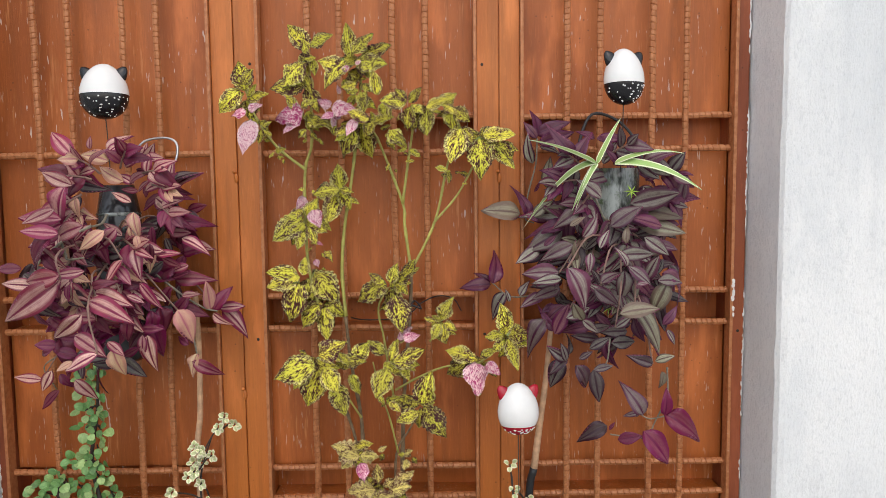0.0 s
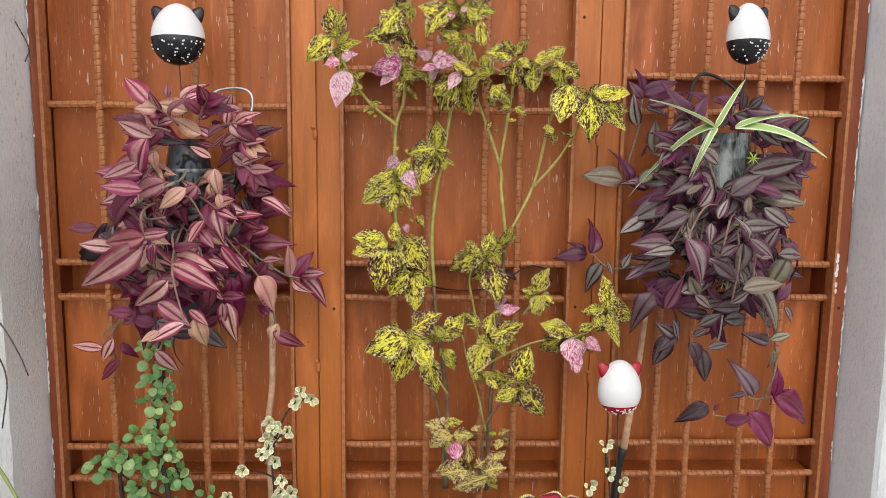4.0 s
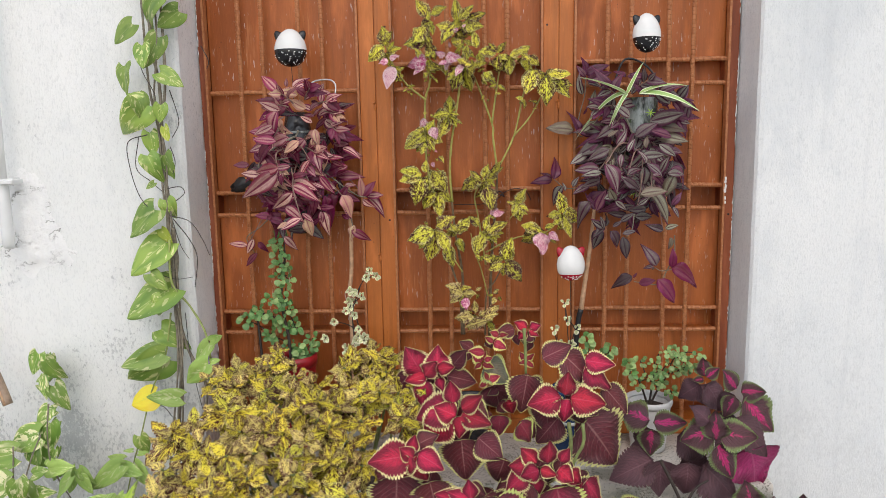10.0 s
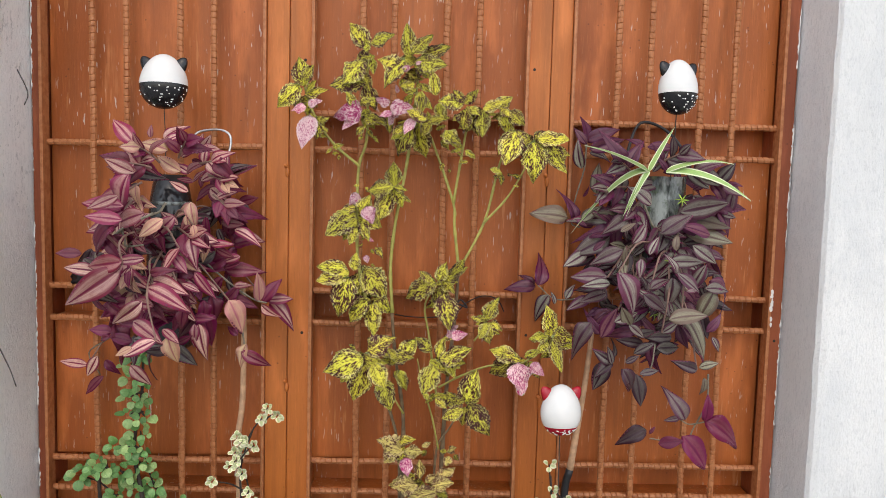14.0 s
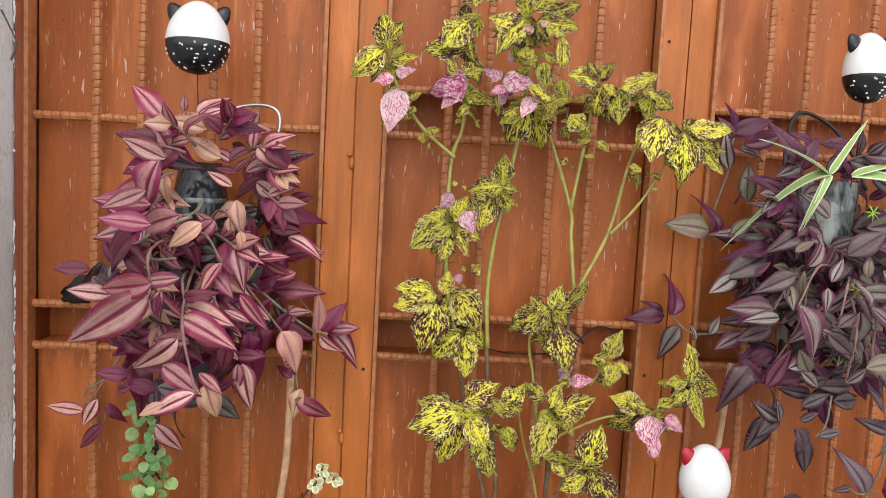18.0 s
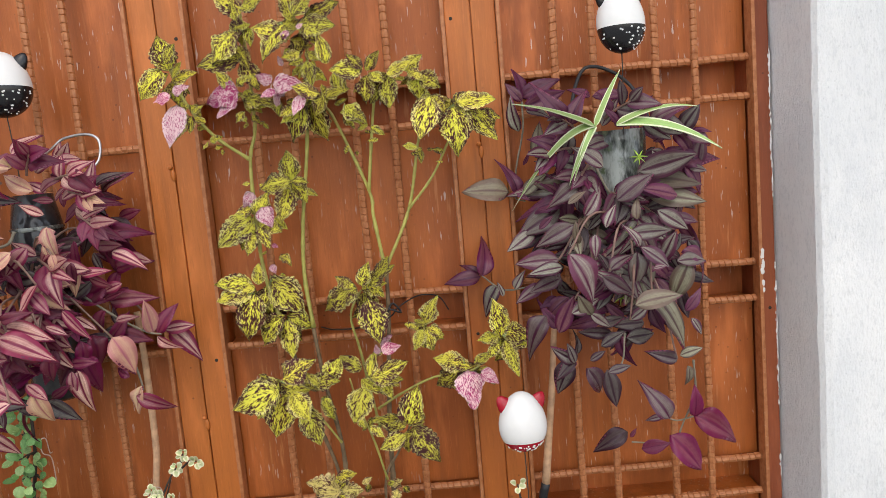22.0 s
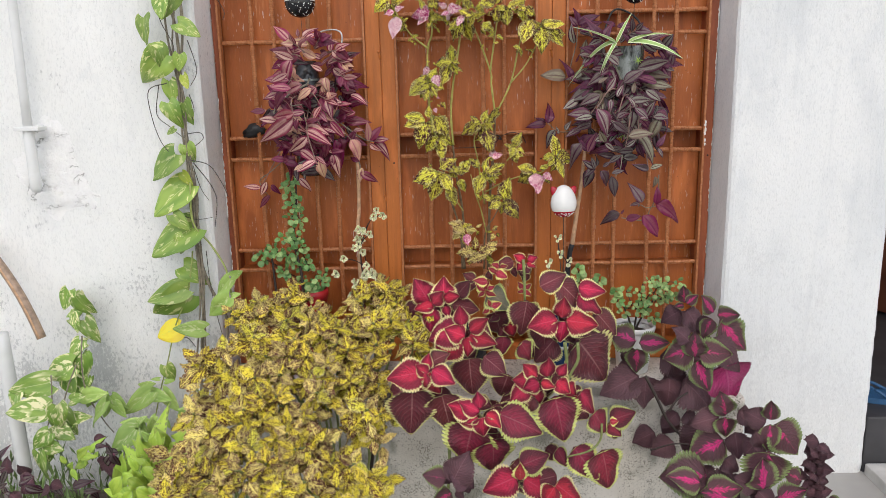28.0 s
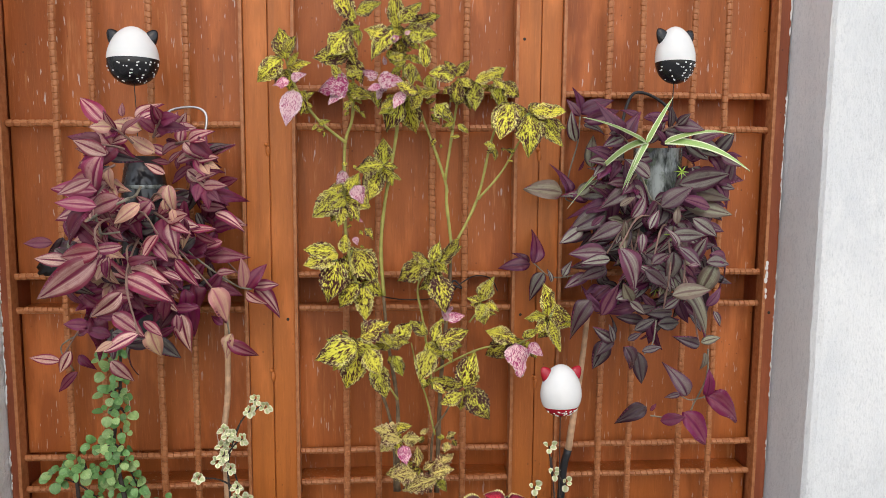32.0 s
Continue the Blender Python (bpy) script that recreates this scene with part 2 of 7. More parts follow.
STICK_WOOD = plain("bare_wood", (0.66, 0.40, 0.23), 0.7, vary=0.4, size=60)
BROWN_TUBE = plain("brown_tube", (0.42, 0.29, 0.20), 0.35, vary=0.5, size=50)
DOOR_PAINT = plain("dark_door_paint", (0.16, 0.055, 0.03), 0.45, size=12)
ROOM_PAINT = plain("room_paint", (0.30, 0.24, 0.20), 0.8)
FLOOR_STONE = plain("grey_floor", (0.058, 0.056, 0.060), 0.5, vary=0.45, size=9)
PALE_CEMENT = plain("pale_cement", (0.60, 0.58, 0.55), 0.9, vary=0.25, size=14, relief=0.4)
SANDAL_BLUE = plain("blue_rubber", (0.03, 0.11, 0.24), 0.55)
POT_SOIL = plain("pot_soil", (0.05, 0.038, 0.028), 0.95, vary=0.6, size=90, relief=0.8)
EGG_WHITE = plain("white_gloss_paint", (0.80, 0.79, 0.76), 0.25, vary=0.05)
EGG_BLACK = plain("black_gloss_paint", (0.012, 0.012, 0.014), 0.22)
EGG_RED = plain("red_gloss_paint", (0.45, 0.012, 0.03), 0.25)
TWINE = plain("pale_twine", (0.65, 0.5, 0.42), 0.8)
JAR = Nodes("dark_clear_plastic").done((0.55, 0.60, 0.60), 0.08, Transmission_Weight=0.85, IOR=1.35)
JAR_DARK = plain("smoky_plastic", (0.035, 0.034, 0.036), 0.12, vary=0.5, size=60)
def streaked_jar():
    n = Nodes("streaked_plastic")
    p = n.coords()
    pale_streak = n.noise(n.scale(p, (30, 30, 9)), 1.0, 5, 0.65)
    # pale and green streaks paint the clear plastic's reflections and a torn label
    col = n.mix(n.step(pale_streak, 0.46, 0.60), (0.045, 0.05, 0.045), (0.36, 0.39, 0.36))
    col = n.mix(n.step(n.noise(p, 42, 4), 0.55, 0.68), col, (0.12, 0.16, 0.09))
    n.bump(pale_streak, 0.5, 0.003)
    return n.done(col, 0.12)


JAR_LABEL = streaked_jar()


def leaf_uv(n):
    """Across (0 at the midrib, 1 at the edge), along (0 to 1), signed across, and a random number for each leaf."""
    s = n.split(n.coords("UV"))
    signed = n.math("SUBTRACT", n.math("MULTIPLY", s[0], 2.0), 1.0)
    return n.math("ABSOLUTE", signed), s[1], signed, n.random()


def vein_space(n, across, along, signed, rnd, fine, length):
    lean = n.math("SUBTRACT", along, n.math("MULTIPLY", across, 0.45))
    return n.join(n.math("MULTIPLY", signed, fine), n.math("MULTIPLY", lean, length), n.math("MULTIPLY", rnd, 97.0))


def striped(name, edge, band, rib, old, old_amount, tip, gloss=0.22):
    """Wandering-dude leaf: dark edge and midrib with a broad, finely lined pale band on either side."""
    n = Nodes(name)
    ac, al, sg, rnd = leaf_uv(n)
    wob = n.noise(n.join(n.math("MULTIPLY", sg, 7.0), n.math("MULTIPLY", al, 2.0), n.math("MULTIPLY", rnd, 60.0)), 1.0, 3)
    x = n.math("ADD", ac, n.math("MULTIPLY", n.math("SUBTRACT", wob, 0.5), 0.22))
    wide = n.math("ADD", x, n.math("MULTIPLY", n.math("SUBTRACT", rnd, 0.5), 0.35))
    mask = n.math("MULTIPLY", n.step(x, 0.06, 0.22), n.math("SUBTRACT", 1.0, n.step(wide, 0.48, 0.82)))
    lines = n.noise(n.join(n.math("MULTIPLY", sg, 22.0), n.math("MULTIPLY", al, 0.9), n.math("MULTIPLY", rnd, 31.0)), 1.0, 2)
    mask = n.math("MULTIPLY", mask, n.math("ADD", 0.55, n.math("MULTIPLY", n.step(lines, 0.30, 0.66), 0.45)))
    own = n.math("FRACT", n.math("MULTIPLY", rnd, 5.71))
    mask = n.math("MULTIPLY", mask, n.math("ADD", 0.25, n.math("MULTIPLY", own, 0.75)))
    edge_c = n.mix(n.step(rnd, 0.2, 0.9), edge, tip)
    col = n.mix(mask, edge_c, band)
    col = n.mix(n.math("MULTIPLY", 0.8, n.math("SUBTRACT", 1.0, n.step(x, 0.0, 0.10))), col, rib)
    faded = n.noise(n.join(n.math("MULTIPLY", sg, 1.5), n.math("MULTIPLY", al, 2.0), n.math("MULTIPLY", rnd, 13.0)), 1.0, 2)
    col = n.mix(n.math("MULTIPLY", n.step(faded, 0.48, 0.72), n.math("MULTIPLY", mask, old_amount)), col, old)
    mott = n.noise(n.join(n.math("MULTIPLY", sg, 4.0), n.math("MULTIPLY", al, 8.0), n.math("MULTIPLY", rnd, 23.0)), 1.0, 4, 0.7)
    col = n.mix(n.math("MULTIPLY", n.step(mott, 0.45, 0.75), 0.45), col, edge)
    n.bump(n.math("ADD", lines, mott), 0.35, 0.001)
    return n.leafy(col, gloss, 0.12, 0.36)


def speckled(name, light, light2, dark, amount, fine=9.0, clear=0.1):
    """Coleus leaf: lime along the veins, straw towards the edge, all over a maze of dark flecks."""
    n = Nodes(name)
    ac, al, sg, rnd = leaf_uv(n)
    v = vein_space(n, ac, al, sg, rnd, fine * 0.80, fine * 1.35)
    x, y, z = n.split(v)
    warp = n.noise(n.scale(v, (0.6, 0.6, 1)), 1.0, 2)
    warp2 = n.noise(n.scale(v, (0.7, 0.7, 3.1)), 1.0, 2)
    a = n.noise(n.join(n.math("ADD", x, n.math("MULTIPLY", warp, 1.6)), n.math("ADD", y, n.math("MULTIPLY", warp2, 1.6)), z), 1.0, 2, 0.6)
    b = n.noise(n.scale(v, (2.9, 2.6, 1)), 1.0, 2, 0.6)
    blot = n.noise(n.join(n.math("MULTIPLY", sg, 1.5), n.math("MULTIPLY", al, 3.0), n.math("MULTIPLY", rnd, 57.0)), 1.0, 2)
    edge = n.step(ac, 0.35, 1.0)
    dens = n.math("ADD", n.math("MULTIPLY", n.math("SUBTRACT", blot, 0.5), 0.26), amount)
    dens = n.math("ADD", dens, n.math("MULTIPLY", n.math("SUBTRACT", rnd, 0.5), 0.06))
    dens = n.math("ADD", dens, n.math("MULTIPLY", edge, 0.015))
    dens = n.math("SUBTRACT", dens, n.math("MULTIPLY", n.math("SUBTRACT", 1.0, n.step(ac, 0.0, 0.16)), clear))
    grain = n.math("ADD", 0.25, n.math("MULTIPLY", edge, 0.25))
    mixed = n.math("ADD", n.math("MULTIPLY", a, n.math("SUBTRACT", 1.0, grain)), n.math("MULTIPLY", b, grain))
    m = n.step(n.math("ADD", mixed, dens), 0.505, 0.525)
    pale = n.math("ADD", n.math("MULTIPLY", edge, 0.7), n.math("MULTIPLY", n.math("SUBTRACT", blot, 0.5), 1.6))
    base = n.mix(n.step(pale, 0.1, 0.7), light, light2)
    inner = n.mix(n.step(b, 0.4, 0.65), dark, tuple(c * 0.5 for c in dark))
    col = n.mix(m, base, inner)
    n.bump(n.math("ADD", a, n.math("MULTIPLY", b, 0.6)), 0.9, 0.0012)
    return n.leafy(col, 0.46, 0.12, 0.28)


def heart_leaf(name, inner, outer, rim, rim_at, vein, spread=0.5, gloss=0.52, blur=0.07, relief=0.0022, reach_along=0.9):
    """Coleus leaf: a bright heart, a dark field and a pale rim."""
    n = Nodes(name)
    ac, al, sg, rnd = leaf_uv(n)
    v = vein_space(n, ac, al, sg, rnd, 3.0, 15.0)
    a = n.noise(v, 1.0, 3)
    wob = n.math("MULTIPLY", n.math("SUBTRACT", a, 0.5), 0.85)
    reach = n.math("ADD", n.math("ADD", ac, n.math("MULTIPLY", n.math("ABSOLUTE", n.math("SUBTRACT", al, 0.38)), reach_along)), wob)
    reach = n.math("ADD", reach, n.math("MULTIPLY", n.math("SUBTRACT", rnd, 0.5), 0.25))
    col = n.mix(n.step(reach, spread * 0.55, spread * 1.5), inner, outer)
    fine = n.noise(n.scale(v, (3.2, 2.6, 1)), 1.0, 3, 0.65)
    col = n.mix(n.math("MULTIPLY", n.step(fine, 0.45, 0.62), 0.55), col, tuple(c * 0.7 for c in outer))
    wave = n.tree.nodes.new("ShaderNodeTexWave")
    wave.wave_type, wave.bands_direction = "BANDS", "Y"
    n.put(wave.inputs["Vector"], n.join(0.0, n.math("ADD", n.math("SUBTRACT", al, n.math("MULTIPLY", n.math("POWER", ac, 1.4), 0.42)), n.math("MULTIPLY", wob, 0.09)), 0.0))
    wave.inputs["Scale"].default_value = 3.2
    line = n.step(wave.outputs["Fac"], 0.93, 0.995)
    col = n.mix(n.math("MULTIPLY", line, 0.28), col, vein)
    col = n.mix(n.math("MULTIPLY", n.math("SUBTRACT", 1.0, n.step(ac, 0.01, 0.05)), 0.6), col, vein)
    end = n.math("MAXIMUM", ac, n.step(al, 0.86, 1.0))
    col = n.mix(n.step(n.math("ADD", end, n.math("MULTIPLY", wob, 0.10 + blur)), rim_at, rim_at + blur), col, rim)
    n.bump(n.math("ADD", n.math("MULTIPLY", wave.outputs["Fac"], 0.28), n.math("ADD", n.math("MULTIPLY", a, 1.2), fine)), 1.0, relief)
    return n.leafy(col, gloss, 0.08)


def splashed(name, green, dark, cream, amount, gloss=0.3, relief=0.001):
    """Pothos leaf: green with cream splashes along the side veins."""
    n = Nodes(name)
    ac, al, sg, rnd = leaf_uv(n)
    v = vein_space(n, ac, al, sg, rnd, 2.6, 6.0)
    a = n.noise(v, 1.0, 3, 0.55)
    base = n.mix(n.step(n.noise(n.join(sg, al, n.math("MULTIPLY", rnd, 40.0)), 1.5, 2), 0.35, 0.7), green, dark)
    where = n.noise(n.join(n.math("MULTIPLY", sg, 1.2), al, n.math("MULTIPLY", rnd, 71.0)), 1.3, 2)
    m = n.math("MULTIPLY", n.step(n.math("ADD", a, amount), 0.6, 0.64), n.step(where, 0.42, 0.56))
    col = n.mix(m, base, cream)
    col = n.mix(n.math("MULTIPLY", n.math("SUBTRACT", 1.0, n.step(ac, 0.005, 0.035)), 0.5), col, cream)
    n.bump(a, 0.25, relief)
    return n.leafy(col, gloss, 0.14)


UNDER_PLUM = plain("plum_underside", (0.17, 0.012, 0.055), 0.5)
UNDER_GREEN = plain("pale_green_underside", (0.26, 0.34, 0.12), 0.55)
UNDER_OLIVE = plain("olive_underside", (0.24, 0.20, 0.06), 0.6)
UNDER_CREAM = plain("cream_underside", (0.66, 0.67, 0.42), 0.5)
UNDER_DARK = plain("dull_purple_underside", (0.075, 0.022, 0.04), 0.6)

LOOKS = {
    "rose": (heart_leaf("rose_coleus", (0.62, 0.06, 0.22), (0.42, 0.035, 0.14), (0.30, 0.05, 0.12), 0.93, (0.66, 0.16, 0.30), 0.6, 0.5), UNDER_DARK),
    "pink": (striped("striped_pink", (0.20, 0.014, 0.040), (0.86, 0.56, 0.46), (0.13, 0.008, 0.040), (0.66, 0.36, 0.20), 0.5, (0.26, 0.024, 0.075)), UNDER_PLUM),
    "aged": (striped("striped_faded", (0.46, 0.17, 0.17), (0.76, 0.57, 0.34), (0.36, 0.09, 0.13), (0.72, 0.50, 0.24), 0.7, (0.58, 0.30, 0.20)), UNDER_PLUM),
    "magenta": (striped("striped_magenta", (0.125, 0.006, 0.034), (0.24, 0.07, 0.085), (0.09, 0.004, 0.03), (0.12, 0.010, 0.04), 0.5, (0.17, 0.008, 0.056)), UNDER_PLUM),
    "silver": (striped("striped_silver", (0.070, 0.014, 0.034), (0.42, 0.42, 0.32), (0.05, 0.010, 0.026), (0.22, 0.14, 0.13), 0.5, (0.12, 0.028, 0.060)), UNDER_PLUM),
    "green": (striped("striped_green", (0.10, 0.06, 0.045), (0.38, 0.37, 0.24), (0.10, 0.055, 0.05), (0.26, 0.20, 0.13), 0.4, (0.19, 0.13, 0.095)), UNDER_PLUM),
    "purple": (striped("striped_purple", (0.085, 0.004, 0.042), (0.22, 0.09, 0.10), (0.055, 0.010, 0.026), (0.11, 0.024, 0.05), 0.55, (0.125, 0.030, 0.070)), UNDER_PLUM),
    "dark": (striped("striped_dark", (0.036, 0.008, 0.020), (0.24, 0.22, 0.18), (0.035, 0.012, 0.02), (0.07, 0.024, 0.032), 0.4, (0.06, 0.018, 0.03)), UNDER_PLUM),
    "speckle": (speckled("speckled_lime", (0.82, 0.75, 0.08), (0.90, 0.79, 0.28), (0.090, 0.020, 0.020), 0.020, 12.5, 0.08), UNDER_GREEN),
    "pinkspeckle": (speckled("speckled_pink", (0.96, 0.66, 0.66), (0.97, 0.74, 0.72), (0.60, 0.045, 0.20), 0.0, 13.0, 0.0), UNDER_GREEN),
    "gold": (speckled("speckled_gold", (0.92, 0.76, 0.07), (0.90, 0.74, 0.24), (0.13, 0.036, 0.018), 0.008, 11.0), UNDER_OLIVE),
    "khaki": (speckled("speckled_khaki", (0.86, 0.70, 0.20), (0.84, 0.64, 0.30), (0.15, 0.044, 0.024), 0.014, 11.5), UNDER_OLIVE),
    "crimson": (heart_leaf("crimson_coleus", (0.68, 0.022, 0.072), (0.26, 0.012, 0.036), (0.92, 0.80, 0.38), 0.835, (0.74, 0.10, 0.17), 0.50, 0.5, 0.05), UNDER_DARK),
    "maroon": (heart_leaf("maroon_coleus", (0.20, 0.034, 0.048), (0.125, 0.034, 0.042), (0.80, 0.76, 0.30), 0.85, (0.46, 0.22, 0.20), 0.7, 0.5, 0.05), UNDER_DARK),
    "limerim": (heart_leaf("lime_rimmed_coleus", (0.34, 0.026, 0.060), (0.15, 0.024, 0.038), (0.68, 0.72, 0.22), 0.80, (0.42, 0.14, 0.15), 0.55, 0.5, 0.06), UNDER_DARK),
    "young": (heart_leaf("young_coleus", (0.56, 0.030, 0.070), (0.36, 0.030, 0.05), (0.92, 0.82, 0.28), 0.60, (0.70, 0.30, 0.2), 0.6, 0.5, 0.1), UNDER_GREEN),
    "sage": (heart_leaf("faded_coleus", (0.26, 0.21, 0.14), (0.19, 0.19, 0.13), (0.70, 0.74, 0.26), 0.80, (0.36, 0.28, 0.20), 0.6, 0.5, 0.06), UNDER_DARK),
    "pinkheart": (heart_leaf("pink_hearted_coleus", (0.72, 0.028, 0.21), (0.110, 0.045, 0.053), (0.22, 0.29, 0.10), 0.66, (0.24, 0.06, 0.10), 0.17, 0.4, 0.3, 0.0022, 0.42), UNDER_DARK),
    "plum": (heart_leaf("plum_coleus", (0.155, 0.066, 0.080), (0.118, 0.054, 0.066), (0.16, 0.10, 0.08), 0.93, (0.24, 0.12, 0.14), 0.5), UNDER_DARK),
    "green_pothos": (splashed("splashed_green", (0.33, 0.47, 0.09), (0.19, 0.33, 0.055), (0.70, 0.72, 0.32), 0.05), UNDER_GREEN),
    "varieg": (splashed("cream_splashed", (0.26, 0.40, 0.07), (0.17, 0.31, 0.05), (0.78, 0.76, 0.42), 0.10), UNDER_GREEN),
    "lime": (splashed("splashed_lime", (0.42, 0.50, 0.05), (0.34, 0.44, 0.05), (0.66, 0.66, 0.22), 0.1), UNDER_GREEN),
    "yellow": (splashed("yellowed_leaf", (0.80, 0.70, 0.04), (0.74, 0.58, 0.03), (0.62, 0.64, 0.08), 0.0), UNDER_OLIVE),
    "pale": (splashed("pale_green_leaf", (0.38, 0.54, 0.13), (0.28, 0.44, 0.09), (0.56, 0.64, 0.28), 0.04, 0.45), UNDER_GREEN),
    "bright": (splashed("bright_green_leaf", (0.44, 0.60, 0.08), (0.30, 0.48, 0.05), (0.48, 0.62, 0.14), 0.0, 0.4), UNDER_GREEN),
    "spider": (heart_leaf("white_edged_blade", (0.36, 0.52, 0.16), (0.36, 0.52, 0.16), (0.74, 0.78, 0.52), 0.62, (0.4, 0.55, 0.2), 0.5, 0.5, 0.07, 0.0002), UNDER_GREEN),
    "jade": (splashed("jade_leaf", (0.17, 0.34, 0.10), (0.12, 0.26, 0.075), (0.26, 0.42, 0.16), 0.0, 0.35, 0.0001), UNDER_GREEN),
    "jadepale": (splashed("jade_leaf_light", (0.34, 0.48, 0.17), (0.24, 0.38, 0.12), (0.46, 0.58, 0.26), 0.0, 0.35, 0.0001), UNDER_GREEN),
    "cream": (heart_leaf("cream_edged_leaf", (0.52, 0.60, 0.26), (0.74, 0.74, 0.42), (0.88, 0.85, 0.58), 0.5, (0.6, 0.66, 0.36), 0.5, 0.4, 0.07, 0.0001), UNDER_CREAM),
}
STEMS = {
    "old": plain("woody_stem", (0.24, 0.16, 0.085), 0.75, vary=0.5, size=80),
    "green": plain("green_stem", (0.46, 0.43, 0.10), 0.5, vary=0.35, size=60),
    "stem": plain("dull_stem", (0.29, 0.25, 0.18), 0.7, vary=0.5, size=90),
    "vine": plain("vine_stem", (0.34, 0.40, 0.11), 0.5, vary=0.3, size=50),
    "root": plain("aerial_root", (0.085, 0.07, 0.065), 0.8, vary=0.4, size=90),
    "stalk": plain("stalk", (0.26, 0.30, 0.10), 0.5, vary=0.4, size=60),
    "shoot": plain("pinkish_shoot", (0.30, 0.17, 0.13), 0.6, vary=0.4, size=70),
    "bark": plain("dark_bark", (0.055, 0.04, 0.032), 0.8, vary=0.4, size=80),
}


# ---- building helpers ----
def as_mesh(name, bm, *mats, smooth=False):
    me = bpy.data.meshes.new(name)
    bm.to_mesh(me)
    bm.free()
    for m in mats:
        me.materials.append(m)
    if smooth:
        me.polygons.foreach_set("use_smooth", [True] * len(me.polygons))
    return me


def thing(name, at, label, category, group="", kind=""):
    ob = new(name)
    ob.matrix_basis = pose(*at)
    ob.empty_display_size = 0.05
    return tagged(ob, label, category, group, kind)


def world_of(ob):
    m = ob.matrix_basis
    return world_of(ob.parent) @ ob.matrix_parent_inverse @ m if ob.parent else m.copy()


def hang(ob, parent):
    """Puts ob, placed in the world, under its thing or part."""
    ob.parent = parent
    ob.matrix_parent_inverse = world_of(parent).inverted()
    return ob


def part(name, bm, material, parent, label="", smooth=False):
    mats = material if isinstance(material, tuple) else (material,)
    ob = new(name, as_mesh(name, bm, *mats, smooth=smooth) if isinstance(bm, bmesh.types.BMesh) else bm)
    if parent:
        hang(ob, parent)
    return tagged(ob, label)


def box(x0, x1, y0, y1, z0, z1, bevel=0.0, bm=None):
    b = bmesh.new()
    bmesh.ops.create_cube(b, size=1.0, matrix=Matrix.Translation(((x0 + x1) / 2, (y0 + y1) / 2, (z0 + z1) / 2)) @ Matrix.Diagonal((x1 - x0, y1 - y0, z1 - z0, 1)))
    if bevel:
        bmesh.ops.bevel(b, geom=b.edges[:], offset=bevel, segments=2, affect="EDGES", profile=0.6)
    if bm is None:
        return b
    me = bpy.data.meshes.new("tmp")
    b.to_mesh(me)
    b.free()
    bm.from_mesh(me)
    bpy.data.meshes.remove(me)
    return bm


def smooth_path(pts, steps=5):
    pts = [Vector(p) for p in pts]
    ext = [pts[0] * 2 - pts[1]] + pts + [pts[-1] * 2 - pts[-2]]
    out = []
    for i in range(1, len(ext) - 2):
        a, b, c, d = ext[i - 1:i + 3]
        for k in range(steps):
            t = k / steps
            out.append(0.5 * ((2 * b) + (c - a) * t + (2 * a - 5 * b + 4 * c - d) * t * t + (3 * b - a - 3 * c + d) * t ** 3))
    return out + [pts[-1]]


def tube(pts, r0, r1=None, sides=7, steps=5, knots=0.0, bm=None):
    """A round rod along a smooth path, from radius r0 to r1, with small joints if knots is set."""
    path = smooth_path(pts, steps)
    r1 = r0 if r1 is None else r1
    bm = bm or bmesh.new()
    rings = []
    side = Vector((0.31, 0.87, 0.38))
    for i, p in enumerate(path):
        d = (path[min(i + 1, len(path) - 1)] - path[max(i - 1, 0)]).normalized()
        u = d.cross(side).normalized()
        w = d.cross(u)
        t = i / (len(path) - 1)
        r = r0 + (r1 - r0) * t
        if knots and i % 4 == 0:
            r *= 1 + knots
        rings.append([bm.verts.new(p + (u * math.cos(a) + w * math.sin(a)) * r) for a in (2 * math.pi * k / sides for k in range(sides))])
    for a, b in zip(rings, rings[1:]):
        for k in range(sides):
            bm.faces.new((a[k], a[(k + 1) % sides], b[(k + 1) % sides], b[k]))
    bm.faces.new(rings[0][::-1])
    bm.faces.new(rings[-1])
    return bm


def lathe(rows, sides=32, bm=None, at=(0, 0, 0), squash=1.0, close=True, top=True):
    """Turns (radius, height) rows round the z axis."""
    bm = bm or bmesh.new()
    at = Vector(at)
    rings = [[bm.verts.new(at + Vector((r * math.cos(a), r * math.sin(a) * squash, z))) for a in (2 * math.pi * k / sides for k in range(sides))] for r, z in rows]
    for a, b in zip(rings, rings[1:]):
        for k in range(sides):
            bm.faces.new((a[k], a[(k + 1) % sides], b[(k + 1) % sides], b[k]))
    if close:
        bm.faces.new(rings[0][::-1])
        if top:
            bm.faces.new(rings[-1])
    return bm


# ---- ground, walls, window, doorway ----
WALL_Y, FRAME_Y, LEDGE_Z = 1.268, 1.405, 0.32
LEFT_X, RIGHT_X, DOOR_X = -0.832, 0.576, 1.034
PIER_X, PIER_Y = 0.590, 1.296

bm = bmesh.new()
bmesh.ops.create_grid(bm, x_segments=60, y_segments=60, size=1.0)
for v in bm.verts:
    # finer near the wall, out to the horizon
    x, y = v.co.x, v.co.y
    v.co = Vector((math.copysign(abs(x) ** 5, x) * 900 + x * 3, math.copysign(abs(y) ** 5, y) * 900 + y * 3, 0))
    near = math.exp(-v.co.xy.length / 4)
    v.co.z = -0.012 + 0.02 * near * noise.noise(v.co * 3.0)
tagged(part("ground", bm, PAVING, None, smooth=True), "pale weathered concrete yard in front of the wall, mostly unseen, bouncing light up", "ground", kind="structure")
bm = bmesh.new()
